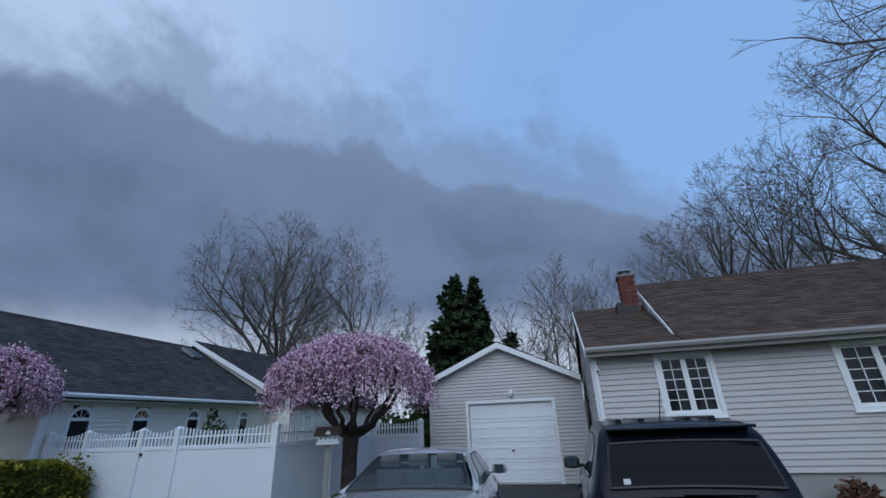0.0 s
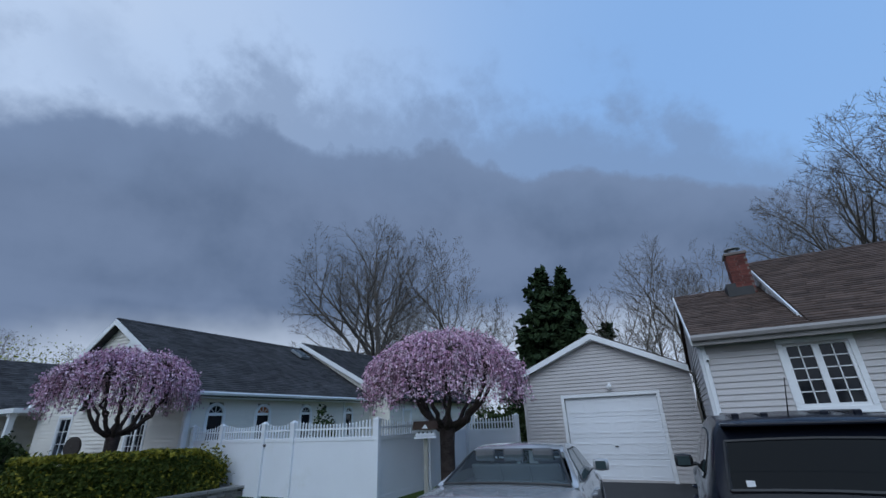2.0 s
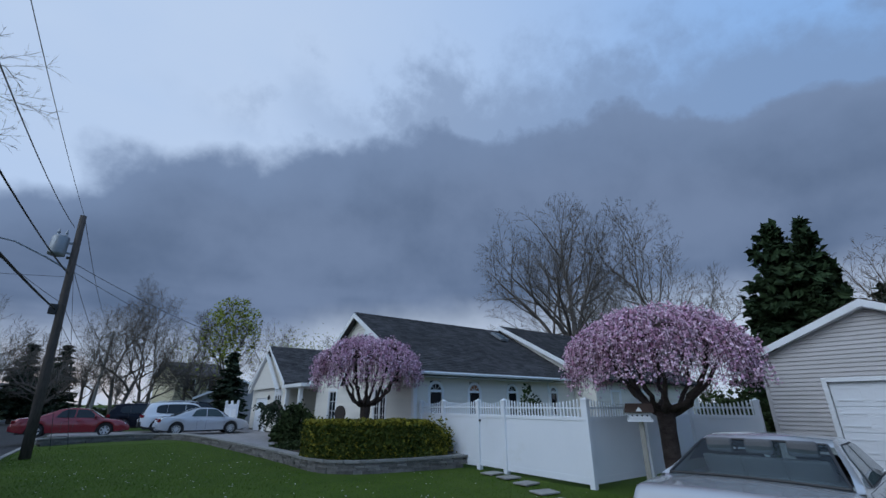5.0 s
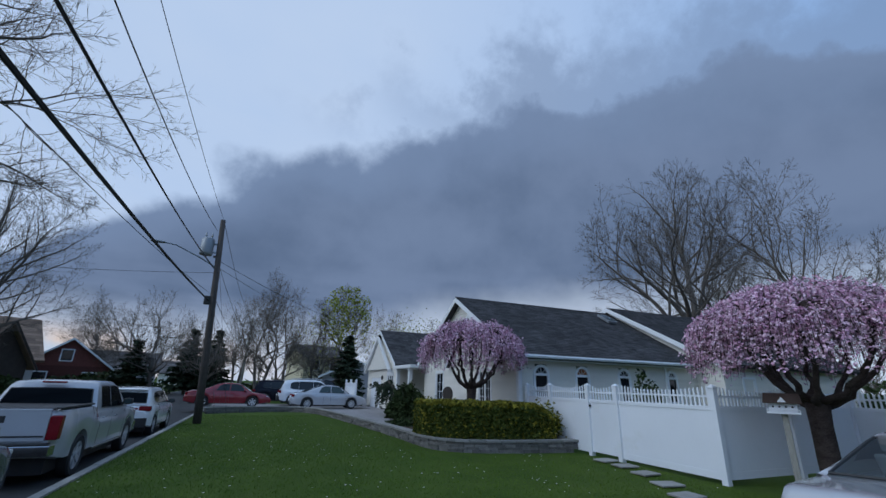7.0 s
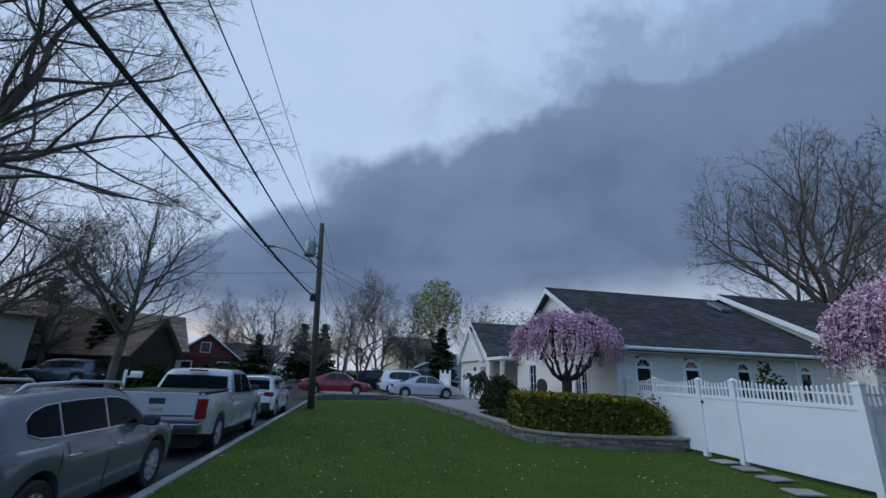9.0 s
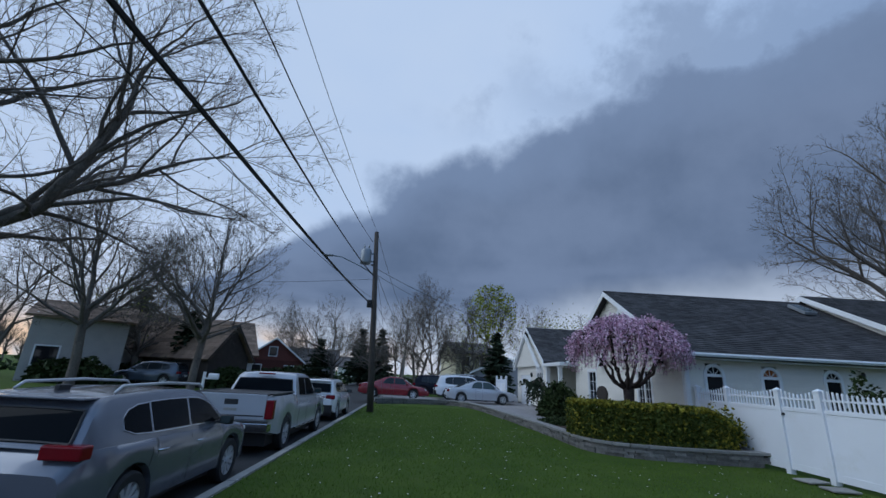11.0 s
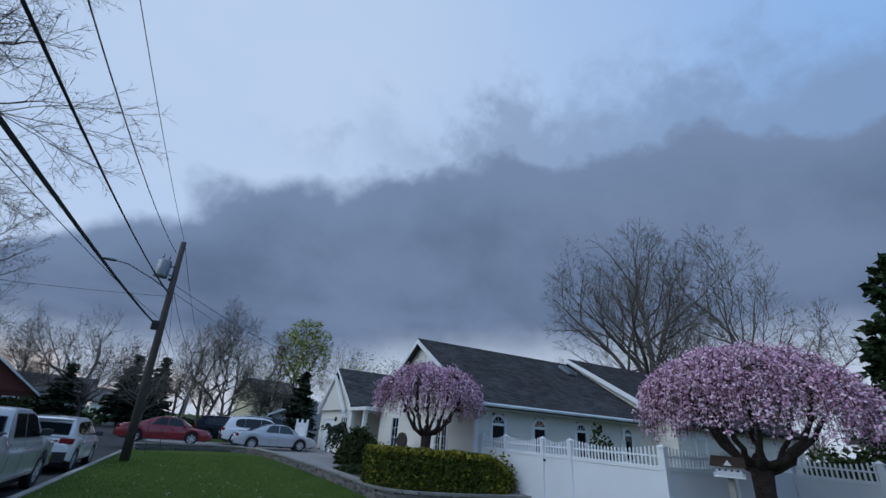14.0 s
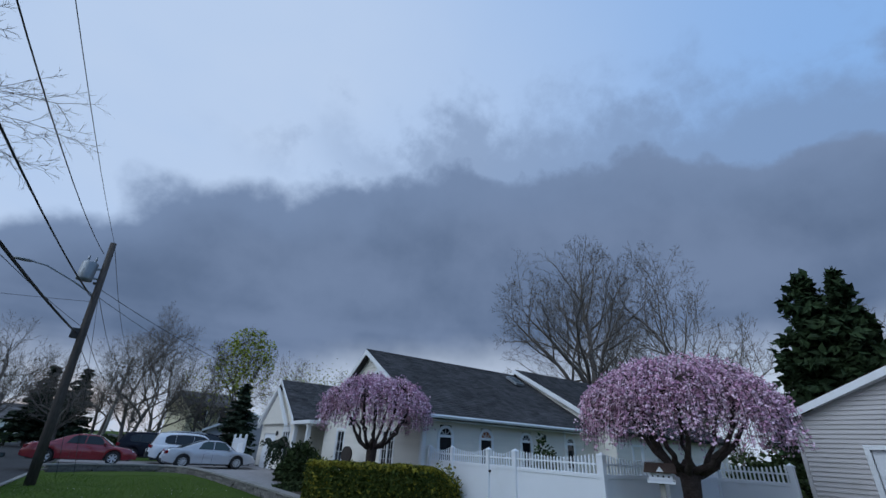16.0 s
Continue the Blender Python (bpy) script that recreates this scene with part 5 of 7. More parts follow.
def cherry(name, label, x, y, skirt, top, R, fork, trunk_r, seed, strands=620):
    """A grafted weeping cherry: short trunk, arching limbs, hanging strands of blossom."""
    rng = random.Random(seed)
    t = thing(name, label, "tree", pose(x, y, 0))
    wood = Mesh()
    base = 0.0
    pts = [(0, 0, -0.1), (0.01, 0, 0.1), (0.0, 0.02, 0.5), (-0.01, 0.01, fork * 0.7), (0.0, 0.0, fork), (0, 0, fork + 0.22)]
    wood.tube(pts, [trunk_r * 1.3, trunk_r * 1.08, trunk_r, trunk_r * 0.98, trunk_r * 1.12, trunk_r * 0.45], 14)
    part("trunk", wood, M["cherry_bark"], t, smooth=True)
    H = top - skirt
    tw = Mesh()
    ends = []
    for k in range(10):
        a = 2 * math.pi * (k + rng.uniform(-0.25, 0.25)) / 10
        reach = R * rng.uniform(0.34, 0.74)
        high = skirt + H * rng.uniform(0.42, 0.70)
        c, s = math.cos(a), math.sin(a)
        n = 9
        low = fork - rng.uniform(0, 0.14)
        p = []
        for i in range(n + 1):
            q = i / n
            rr = 0.05 + reach * q ** 0.72
            zz = low + (high - low) * (0.15 * q + 0.85 * q ** 1.7)
            p.append(Vector((c * rr + rng.gauss(0, 0.035), s * rr + rng.gauss(0, 0.035), zz)))
        part("bough", Mesh().tube(p, [trunk_r * 0.36 * (1 - 0.8 * i / n) + 0.01 for i in range(n + 1)], 7, cap=False), M["cherry_bark"], t, smooth=True)
        ends += p[2:]
    pale, deep = [], []
    for k in range(strands):
        a = rng.uniform(0, 6.283)
        r0 = R * math.sqrt(rng.random()) * 0.88
        lump = 1 + 0.10 * noise.noise(Vector((math.cos(a) * 2.2, math.sin(a) * 2.2, seed)))
        z0 = skirt + H * math.sqrt(max(0.02, 1 - (r0 / R) ** 2)) * rng.uniform(0.80, 1.02) * lump
        root = min(ends, key=lambda e: (e.x - math.cos(a) * r0) ** 2 + (e.y - math.sin(a) * r0) ** 2 + 0.4 * (e.z - z0) ** 2)
        r1 = min(R * rng.uniform(0.9, 1.06) * lump, r0 + rng.uniform(0.15, 0.55))
        drop = rng.uniform(0.35, 0.95) if r0 < R * 0.6 else max(0.2, z0 - skirt + rng.uniform(-0.30, 0.32) * (1 - 0.3 * math.cos(a * 3 + seed)))
        line = [root]
        n = 9
        for i in range(n + 1):
            q = i / n
            line.append(Vector((math.cos(a) * (r0 + (r1 - r0) * math.sqrt(q)), math.sin(a) * (r0 + (r1 - r0) * math.sqrt(q)), z0 - drop * q ** 1.5 + 0.05 * math.sin(q * 3))))
        tw.tube(line, [0.012] + [0.009 - 0.0006 * i for i in range(n + 1)], 3, cap=False)
        for i in range(1, n + 1):
            for j in range(rng.choice((2, 3, 4))):
                p = line[i].lerp(line[i + 1], rng.random()) + Vector((rng.gauss(0, 0.045), rng.gauss(0, 0.045), rng.gauss(0, 0.045)))
                (deep if rng.random() < 0.5 else pale).extend(p + Vector((rng.gauss(0, 0.022), rng.gauss(0, 0.022), rng.gauss(0, 0.022))) for m in range(2))
    tagged(part("hanging_twig", tw, M["cherry_bark"], t), kind="stuff")
    for nm, pp, mt in (("blossom", pale, M["pink"]), ("blossom", deep, M["deep_pink"])):
        b = Mesh()
        leaf_cards(b, pp, 0.030, rng, 0.7, 1.0)
        tagged(part(nm, b, mt, t), kind="stuff")
    return t


cherry("weeping_cherry", "weeping cherry in full pink blossom beside the fence corner", 10.75, 5.45, 2.30, 4.02, 2.25, 1.62, 0.19, 8, 760)
cherry("weeping_cherry", "smaller weeping cherry in pale pink blossom behind the hedge", 7.05, 13.9, 2.45, 4.0, 1.90, 1.75, 0.16, 21, 500)


def make_hedge():
    rng = random.Random(9)
    h = thing("hedge", "clipped dense yew hedge with golden tips behind a stone wall", "hedge")
    A, C, D, B = Vector((5.38, 13.5)), Vector((5.15, 12.0)), Vector((6.1, 11.65)), Vector((8.4, 11.62))
    path = [A * (1 - t) ** 3 + C * 3 * t * (1 - t) ** 2 + D * 3 * t * t * (1 - t) + B * t ** 3 for t in [i / 40 for i in range(41)]]
    lens = [(b - a).length for a, b in zip(path, path[1:])]
    total = sum(lens)

    def along(s):
        for i, l in enumerate(lens):
            if s <= l or i == len(lens) - 1:
                d0 = (path[i + 1] - path[max(0, i - 1)]).normalized()
                d1 = (path[min(len(path) - 1, i + 2)] - path[i]).normalized()
                d = d0.lerp(d1, min(1, s / l))
                return path[i].lerp(path[i + 1], min(1, s / l)), Vector((-d.y, d.x)).normalized()
            s -= l

    core = Mesh()
    n = 26
    for i in range(n):
        p, q = along(total * i / n), along(total * (i + 1) / n)
        zt = 1.16 - 0.35 * max(0, (i - 21) / 5)
        core.prism([(*(p[0] - p[1] * 0.28), 0.1), (*(q[0] - q[1] * 0.28), 0.1), (*(q[0] + q[1] * 0.28), 0.1), (*(p[0] + p[1] * 0.28), 0.1)], (0, 0, zt - 0.28))
    part("core", core, M["shrub"], h)
    green, gold = [], []
    for k in range(30000):
        s = rng.random() ** 0.97 * total
        p, nrm = along(s)
        end = max(0, (s - total * 0.84) / (total * 0.16))
        zt = 1.24 - 0.40 * end ** 1.5 + 0.03 * noise.noise(Vector((s * 3, 0, 0)))
        half = 0.52
        u = rng.random()
        lump = 0.06 * noise.noise(Vector((s * 2.3, u * 4, 1.7)))
        if u < 0.36:
            o, z = rng.uniform(-half, half), zt + lump + rng.gauss(0, 0.018)
        elif u < 0.76:
            o, z = -half - lump + rng.gauss(0, 0.02), 0.22 + (zt - 0.22) * rng.random()
        else:
            o, z = half + lump + rng.gauss(0, 0.02), 0.22 + (zt - 0.22) * rng.random()
        q = p + nrm * o
        (gold if (z > zt - 0.08 and rng.random() < 0.7) or rng.random() < 0.13 + 0.4 * end else green).append((q.x, q.y, z))
    for k in range(2600):
        p = Vector((8.45, 11.65, 0.62)) + Vector((rng.gauss(0, 0.20), rng.gauss(0, 0.20), rng.gauss(0, 0.24)))
        (gold if rng.random() < 0.55 else green).append(p)
    for k in range(1500):
        p = Vector((5.38, 13.6, 0.7)) + Vector((rng.gauss(0, 0.16), rng.gauss(0, 0.16), rng.gauss(0, 0.25)))
        (gold if rng.random() < 0.25 else green).append(p)
    a, b = Mesh(), Mesh()
    leaf_cards(a, green, 0.042, rng, 0.5, 1.4)
    leaf_cards(b, gold, 0.040, rng, 0.5, 1.4)
    tagged(part("foliage", a, M["yew"], h), kind="stuff")
    tagged(part("golden_foliage", b, M["gold_leaf"], h), kind="stuff")


make_hedge()


def shrub(name, label, x, y, z, w, d, hgt, mat, n, seed, size=0.06, category="shrub"):
    rng = random.Random(seed)
    t = thing(name, label, category, pose(x, y, z))
    st = Mesh()
    for k in range(9):
        a = rng.uniform(0, 6.28)
        st.tube([(0, 0, -0.05), (math.cos(a) * w * 0.2, math.sin(a) * d * 0.2, hgt * 0.4), (math.cos(a) * w * 0.4, math.sin(a) * d * 0.4, hgt * rng.uniform(0.6, 0.9))], [0.03, 0.02, 0.006], 4, cap=False)
    part("branching", st, M["bark"], t)
    g = Mesh()
    pts = []
    for k in range(n):
        v = Vector((rng.gauss(0, 1), rng.gauss(0, 1), abs(rng.gauss(0, 1)))).normalized() * rng.uniform(0.6, 1.05)
        v *= 1 + 0.25 * noise.noise(v * 2.5 + Vector((seed, 0, 0)))
        pts.append((v.x * w / 2, v.y * d / 2, v.z * hgt))
    leaf_cards(g, pts, size, rng, 0.5, 1.2)
    tagged(part("foliage", g, mat, t), kind="stuff")
    return t


shrub("shrub", "dark rounded evergreen shrub by the porch", 7.2, 21.6, 0.1, 1.9, 2.0, 1.55, M["shrub"], 6000, 1, 0.07)
shrub("shrub", "green shrub rising behind the white fence", 12.1, 11.0, 0, 1.3, 1.3, 2.02, M["shrub"], 2600, 2, 0.06)
shrub("shrub", "dark clipped bushes behind the fence by the garage", 16.6, 6.2, 0, 2.0, 3.2, 2.05, M["shrub"], 3500, 3, 0.08)
shrub("shrub", "low brown bush beside the grey house", *polar(80.2, 41), 0, 2.6, 2.6, 2.2, M["bark"], 1600, 4, 0.10)
shrub("shrub", "low green plants along the drive edge", 5.9, 17.6, 0.05, 1.6, 2.6, 0.32, M["shrub"], 2400, 5, 0.05)
shrub("shrub", "brown dry plant by the house foundation", 9.9, -4.6, 0, 0.7, 0.7, 0.55, M["rust_leaf"], 500, 6, 0.05)
for k, (az, r, w, hh) in enumerate(((106, 47, 10, 1.9), (114, 41, 5, 1.6), (121, 42, 7, 1.7), (112.5, 37, 3, 1.6), (127, 38, 6, 1.7), (91.5, 46, 5, 1.3), (89, 48, 3, 1.5))):
    shrub("shrub", "dark garden shrub beyond the street", *polar(az, r), 0, w, 2.5, hh, M["shrub"], 2600, 20 + k, 0.16)


def weeping_evergreen():
    rng = random.Random(41)
    t = thing("weeping_conifer", "weeping blue-green conifer trained along an arch by the porch", "shrub", pose(6.7, 23.4, 0.1))
    w, g = Mesh(), Mesh()
    pts = [(0.2, -1.2, 0), (0.15, -0.9, 1.2), (0, -0.3, 1.75), (-0.1, 0.6, 1.55), (-0.1, 1.6, 1.45), (-0.1, 2.6, 1.65)]
    w.tube(pts, [0.08, 0.07, 0.06, 0.05, 0.04, 0.015], 6)
    part("trunk", w, M["bark"], t)
    nd = []
    for k in range(90):
        f = rng.uniform(0.8, 4.98)
        i = int(f)
        p = Vector(pts[i]).lerp(Vector(pts[min(i + 1, 5)]), f - i)
        L = rng.uniform(0.3, 1.3) * (1.0 if f < 4 else 0.4)
        d = Vector((rng.gauss(0, 0.25), rng.gauss(0, 0.25), 0))
        for j in range(int(L / 0.035)):
            q = j * 0.035 / L
            nd.append(p + d * q + Vector((rng.gauss(0, 0.03), rng.gauss(0, 0.03), 0.08 - L * q ** 1.2)))
    leaf_cards(g, nd, 0.055, rng, 0.5, 1.3)
    tagged(part("needles", g, M["pine"], t), kind="stuff")


weeping_evergreen()

# ---- vehicles ----


def lerp_table(tab, x):
    if x <= tab[0][0]:
        return tab[0][1]
    for (a, p), (b, q) in zip(tab, tab[1:]):
        if x <= b:
            f = (x - a) / (b - a) if b > a else 0
            return p + (q - p) * f
    return tab[-1][1]


def smooth_table(tab, x, d=0.05):
    return sum(lerp_table(tab, x + k * d) for k in (-2, -1, 0, 1, 2)) / 5


def wheel_mesh(r, w, spokes):
    tyre = Mesh().lathe([(r * 0.66, -w / 2 + 0.01), (r * 0.93, -w / 2), (r, -w / 2 + 0.035), (r, w / 2 - 0.035), (r * 0.93, w / 2), (r * 0.66, w / 2 - 0.01)], 32, pose(0, 0, 0, 90), False)
    rim = Mesh().lathe([(r * 0.70, -w / 2 + 0.03), (r * 0.70, w / 2 - 0.02), (r * 0.62, w / 2 - 0.035), (r * 0.60, w / 2 - 0.10)], 28, pose(0, 0, 0, -90), False)
    # Rubber-black disc added behind the spokes in place of the shade there.
    tyre.lathe([(r * 0.61, w / 2 - 0.10), (0.02, w / 2 - 0.11)], 28, pose(0, 0, 0, -90), False)
    for k in range(spokes):
        a = 2 * math.pi * k / spokes
        m = Matrix.Rotation(a, 4, "Y")
        s = 0.5 * r * math.sin(math.pi / spokes) * 0.55
        rim.prism([m @ Vector(p) for p in ((-s * 0.8, w / 2 - 0.03, r * 0.12), (s * 0.8, w / 2 - 0.03, r * 0.12), (s, w / 2 - 0.015, r * 0.64), (-s, w / 2 - 0.015, r * 0.64))], m @ Vector((0, -0.03, 0)))
    rim.lathe([(r * 0.16, w / 2 - 0.10), (r * 0.16, w / 2 - 0.015), (r * 0.10, w / 2 - 0.008)], 16, pose(0, 0, 0, -90))
    return tyre, rim


def vehicle(name, label, category, m, paint_mat, L, W, deck, roof, axles, wr, windows, rear_glass, wind_glass, tumble=0.72, sill=0.24, glass=None, lights=None, spokes=5, rails=False, bed=None, extra=None, belt_y=0.93, frame_mat=None, clear=None):
    """A car, nose along +x from its rear bumper at x = 0. deck: body top; roof: glasshouse top; windows: side panes as x-z outlines."""
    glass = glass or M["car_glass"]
    t = thing(name, label, category, m)
    hw = W / 2
    zmax = max(z for _, z in roof)
    x0, x1 = roof[0][0], roof[-1][0]

    def half(x):
        f = min(x, L - x)
        return hw * (1 - 0.16 * max(0, 1 - f / 0.55) ** 2)

    def low(x):
        z = sill + 0.10 * max(0, 1 - min(x, L - x) / 0.5)
        for a in axles:
            R = wr * 1.17
            if abs(x - a) < R:
                z = max(z, wr + math.sqrt(R * R - (x - a) ** 2))
        return z

    body = Mesh()
    xs = sorted({round(L * i / 84, 4) for i in range(85)} | {round(a + s * wr * 1.17 * c, 4) for a in axles for s in (-1, 1) for c in (0.999, 0.9, 0.75)})
    rings = []
    for x in xs:
        h, d = half(x), smooth_table(deck, x)
        zb = min(low(x), d - 0.10)
        zm = zb + (d - zb) * 0.5
        prof = [(0.90 * h, zb), (0.985 * h, zb + 0.03), (h, max(zm, zb + 0.06)), (0.985 * h, d - 0.14 * (d - zb) - 0.03), (belt_y * h, d - 0.02), (0.86 * h, d), (0.4 * h, d + 0.015), (0, d + 0.02)]
        rings.append([(x, y, z) for y, z in prof] + [(x, -y, z) for y, z in prof[-2::-1]])
    n = len(rings[0])
    v = [p for r in rings for p in r]
    f = [(i * n + k, (i + 1) * n + k, (i + 1) * n + k + 1, i * n + k + 1) for i in range(len(xs) - 1) for k in range(n - 1)]
    f += [tuple(range(n))[::-1], tuple((len(xs) - 1) * n + k for k in range(n))]
    body.add(v, f)
    bd = part("body", body, paint_mat, t, smooth=True)
    bd.data.set_sharp_from_angle(angle=radians(38))
    # underside and wheel wells
    part("underbody", Mesh().box(0.25, L - 0.25, -hw * 0.80, hw * 0.80, 0.20, wr * 2 + 0.12), M["black"], t)

    def wall_y(x, z):
        b = smooth_table(deck, x)
        k = min(1, max(0, (z - b) / (zmax - b)))
        return half(x) * belt_y * (1 - (1 - tumble / belt_y) * k)

    cab = Mesh()
    rings = []
    xs = [x0 + (x1 - x0) * i / 60 for i in range(61)]
    for x in xs:
        z = smooth_table(roof, x) if x0 + 0.1 < x < x1 - 0.1 else lerp_table(roof, x)
        b = smooth_table(deck, x)
        z = max(z, b + 0.012)
        cut = min(0.06, (z - b) * 0.4)
        yb, yt = wall_y(x, b), wall_y(x, z - cut)
        prof = [(yb, b - 0.03), (yb + (yt - yb) * 0.5, b + (z - cut - b) * 0.5), (yt, z - cut), (yt * 0.93, z - 0.015), (yt * 0.6, z + 0.0), (0, z + 0.012)]
        rings.append([(x, y, q) for y, q in prof] + [(x, -y, q) for y, q in prof[-2::-1]])
    n = len(rings[0])
    spans = [q for q in (rear_glass, wind_glass) if q and clear]
    cab.add([p for r in rings for p in r], [(i * n + k, (i + 1) * n + k, (i + 1) * n + k + 1, i * n + k + 1) for i in range(60) for k in range(n - 1)
                                            if not (2 < k < n - 4 and any(a - 0.01 <= xs[i] and xs[i + 1] <= b + 0.01 for a, b in spans))])
    cb = part("roof", cab, paint_mat, t, smooth=True)
    cb.data.set_sharp_from_angle(angle=radians(38))
    for poly in windows:
        cx = sum(p[0] for p in poly) / len(poly)
        cz = sum(p[1] for p in poly) / len(poly)
        for s in (-1, 1):
            big = [(cx + (p - cx) * 1.05, cz + (q - cz) * 1.09) for p, q in poly]
            fr = part("window_frame", Mesh().prism([(p, s * (wall_y(p, q) - 0.005), q) for p, q in big][::s], (0, s * 0.010, 0)), frame_mat or M["black"], t)
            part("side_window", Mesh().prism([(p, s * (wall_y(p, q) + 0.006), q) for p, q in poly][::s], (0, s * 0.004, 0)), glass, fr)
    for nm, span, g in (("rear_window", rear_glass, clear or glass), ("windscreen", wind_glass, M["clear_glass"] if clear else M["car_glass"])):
        if not span:
            continue
        a, b = span
        q = Mesh()
        rows = []
        for i in range(9):
            x = a + (b - a) * i / 8
            z = smooth_table(roof, x) if x0 + 0.1 < x < x1 - 0.1 else lerp_table(roof, x)
            y = wall_y(x, z) * 0.90
            dz = smooth_table(roof, x + 0.02) - smooth_table(roof, x - 0.02)
            nx, nz = -dz, 0.04
            k = 0.016 / math.hypot(nx, nz)
            rows.append([(x + nx * k, -y, z + nz * k - 0.008), (x + nx * k, -y * 0.5, z + nz * k + 0.004), (x + nx * k, 0, z + nz * k + 0.009), (x + nx * k, y * 0.5, z + nz * k + 0.004), (x + nx * k, y, z + nz * k - 0.008)])
        q.add([p for r in rows for p in r], [(i * 5 + k, i * 5 + k + 1, (i + 1) * 5 + k + 1, (i + 1) * 5 + k) for i in range(8) for k in range(4)])
        w = part(nm, q, g, t, smooth=True)
        e = Mesh()
        for pts in ([r[0] for r in rows], [r[-1] for r in rows], rows[0], rows[-1]):
            e.tube(pts, [0.014] * len(pts), 5)
        part("seal", e, M["black"], w)
    tyre, rim = wheel_mesh(wr, 0.22, spokes)
    ty, ri = tyre.data("tyre", M["rubber"], False), rim.data("rim", M["alloy"], False)
    for a in axles:
        for s in (-1, 1):
            w = new("wheel")
            w.parent = t
            w.matrix_basis = pose(a, s * (hw - 0.12), wr, 0, 0, 0 if s > 0 else 180)
            part("tyre", ty, None, w)
            part("rim", ri, None, w)
    if clear:
        belt = smooth_table(deck, (x0 + x1) / 2) + 0.02
        for sx, ys in ((x0 + (x1 - x0) * 0.60, (-0.36, 0.36)), (x0 + (x1 - x0) * 0.30, (-0.38, 0.0, 0.38))):
            for y in ys:
                seat = part("seat", Mesh().prism([(sx - 0.10, y - 0.22, belt - 0.05), (sx + 0.04, y - 0.22, belt - 0.05), (sx - 0.06, y - 0.19, belt + 0.20), (sx - 0.16, y - 0.19, belt + 0.20)], (0, 0.40, 0)), M["seat_cloth"], t, bevel=0.03)
                part("headrest", Mesh().box(sx - 0.19, sx - 0.10, y - 0.13, y + 0.13, belt + 0.23, belt + 0.38), M["seat_cloth"], seat, bevel=0.03)
        # Dark plate added over the bright deck, giving the cabin its interior shade.
        part("parcel_shelf", Mesh().box(x0 + 0.22, x1 - 0.3, -hw * 0.78, hw * 0.78, belt - 0.03, belt + 0.012), M["seat_cloth"], t)
        part("dashboard", Mesh().box(x0 + (x1 - x0) * 0.80, x1 - 0.12, -hw * 0.7, hw * 0.7, belt - 0.04, belt + 0.03), M["black"], t, bevel=0.02)
        part("steering_wheel", Mesh().tube([(x0 + (x1 - x0) * 0.76 + 0.05 * math.sin(k * 0.524), 0.36 + 0.18 * math.cos(k * 0.524), belt + 0.02 + 0.17 * math.sin(k * 0.524)) for k in range(13)], [0.014] * 13, 6), M["black"], t)
    # doors, handles, mirrors
    for s in (-1, 1):
        for x in extra["seams"]:
            d = smooth_table(deck, x)
            zl = low(x) + 0.06
            part("door_seam", Mesh().prism([(x - 0.005, s * half(x) * 0.99, zl), (x + 0.005, s * half(x) * 0.99, zl), (x + 0.005, s * half(x) * 1.004, zl + (d - zl) * 0.5), (x + 0.005, s * half(x) * 0.965, d - 0.05), (x - 0.005, s * half(x) * 0.965, d - 0.05), (x - 0.005, s * half(x) * 1.004, zl + (d - zl) * 0.5)][::s], (0, s * 0.003, 0)), M["black"], t)
        for x in extra["handles"]:
            d = smooth_table(deck, x)
            part("door_handle", Mesh().tube([(x - 0.10, s * half(x) * 0.985, d - 0.17), (x - 0.06, s * (half(x) + 0.028), d - 0.165), (x + 0.06, s * (half(x) + 0.028), d - 0.165), (x + 0.10, s * half(x) * 0.985, d - 0.17)], [0.013] * 4, 8), extra.get("handle_mat", M["chrome"]), t)
        x, z = extra["mirror"]
        mr = part("mirror", Mesh().lathe([(0.02, -0.12), (0.075, -0.11), (0.09, 0), (0.075, 0.11), (0.02, 0.12)], 12, pose(x, s * (wall_y(x, z) + 0.17), z, 90, 0, 0) @ Matrix.Diagonal((0.62, 0.95, 0.95, 1))).box(x - 0.04, x + 0.03, min(s * (wall_y(x, z) - 0.04), s * (wall_y(x, z) + 0.1)), max(s * (wall_y(x, z) - 0.04), s * (wall_y(x, z) + 0.1)), z - 0.06, z - 0.02), extra.get("mirror_mat", M["black"]), t, smooth=True)
        part("mirror_glass", Mesh().box(x - 0.064, x - 0.058, s * (wall_y(x, z) + 0.17) - 0.075, s * (wall_y(x, z) + 0.17) + 0.075, z - 0.055, z + 0.055), M["pale_glass"], mr)
    # lamps: (x, y0, y1, z0, z1, front?) at the corners
    for lx, y0, y1, z0, z1, front in lights or ():
        for s in (-1, 1):
            ya, yb = sorted((s * y0, s * y1))
            dx = 0.16
            a, b = (lx - dx, lx + 0.012) if front else (lx - 0.012, lx + dx)
            part("headlight" if front else "tail_light", Mesh().box(a, b, ya, yb, z0, z1), M["lens_clear"] if front else M["lens_red"], t, bevel=0.02)
    if rails:
        for s in (-1, 1):
            a, b = rails
            y = s * (wall_y((a + b) / 2, zmax) * 0.90)
            z = zmax + 0.0
            part("roof_rail", Mesh().tube([(a, y, z - 0.03), (a + 0.12, y, z + 0.045), ((a + b) / 2, y, z + 0.065), (b - 0.14, y, z + 0.03), (b, y, z - 0.05)], [0.016, 0.02, 0.02, 0.02, 0.014], 8), extra.get("rail_mat", M["alloy"]), t, smooth=True)
    for nm, b, mt in extra.get("boxes", ()):
        part(nm, Mesh().box(*b), mt, t, bevel=0.012)
    return t


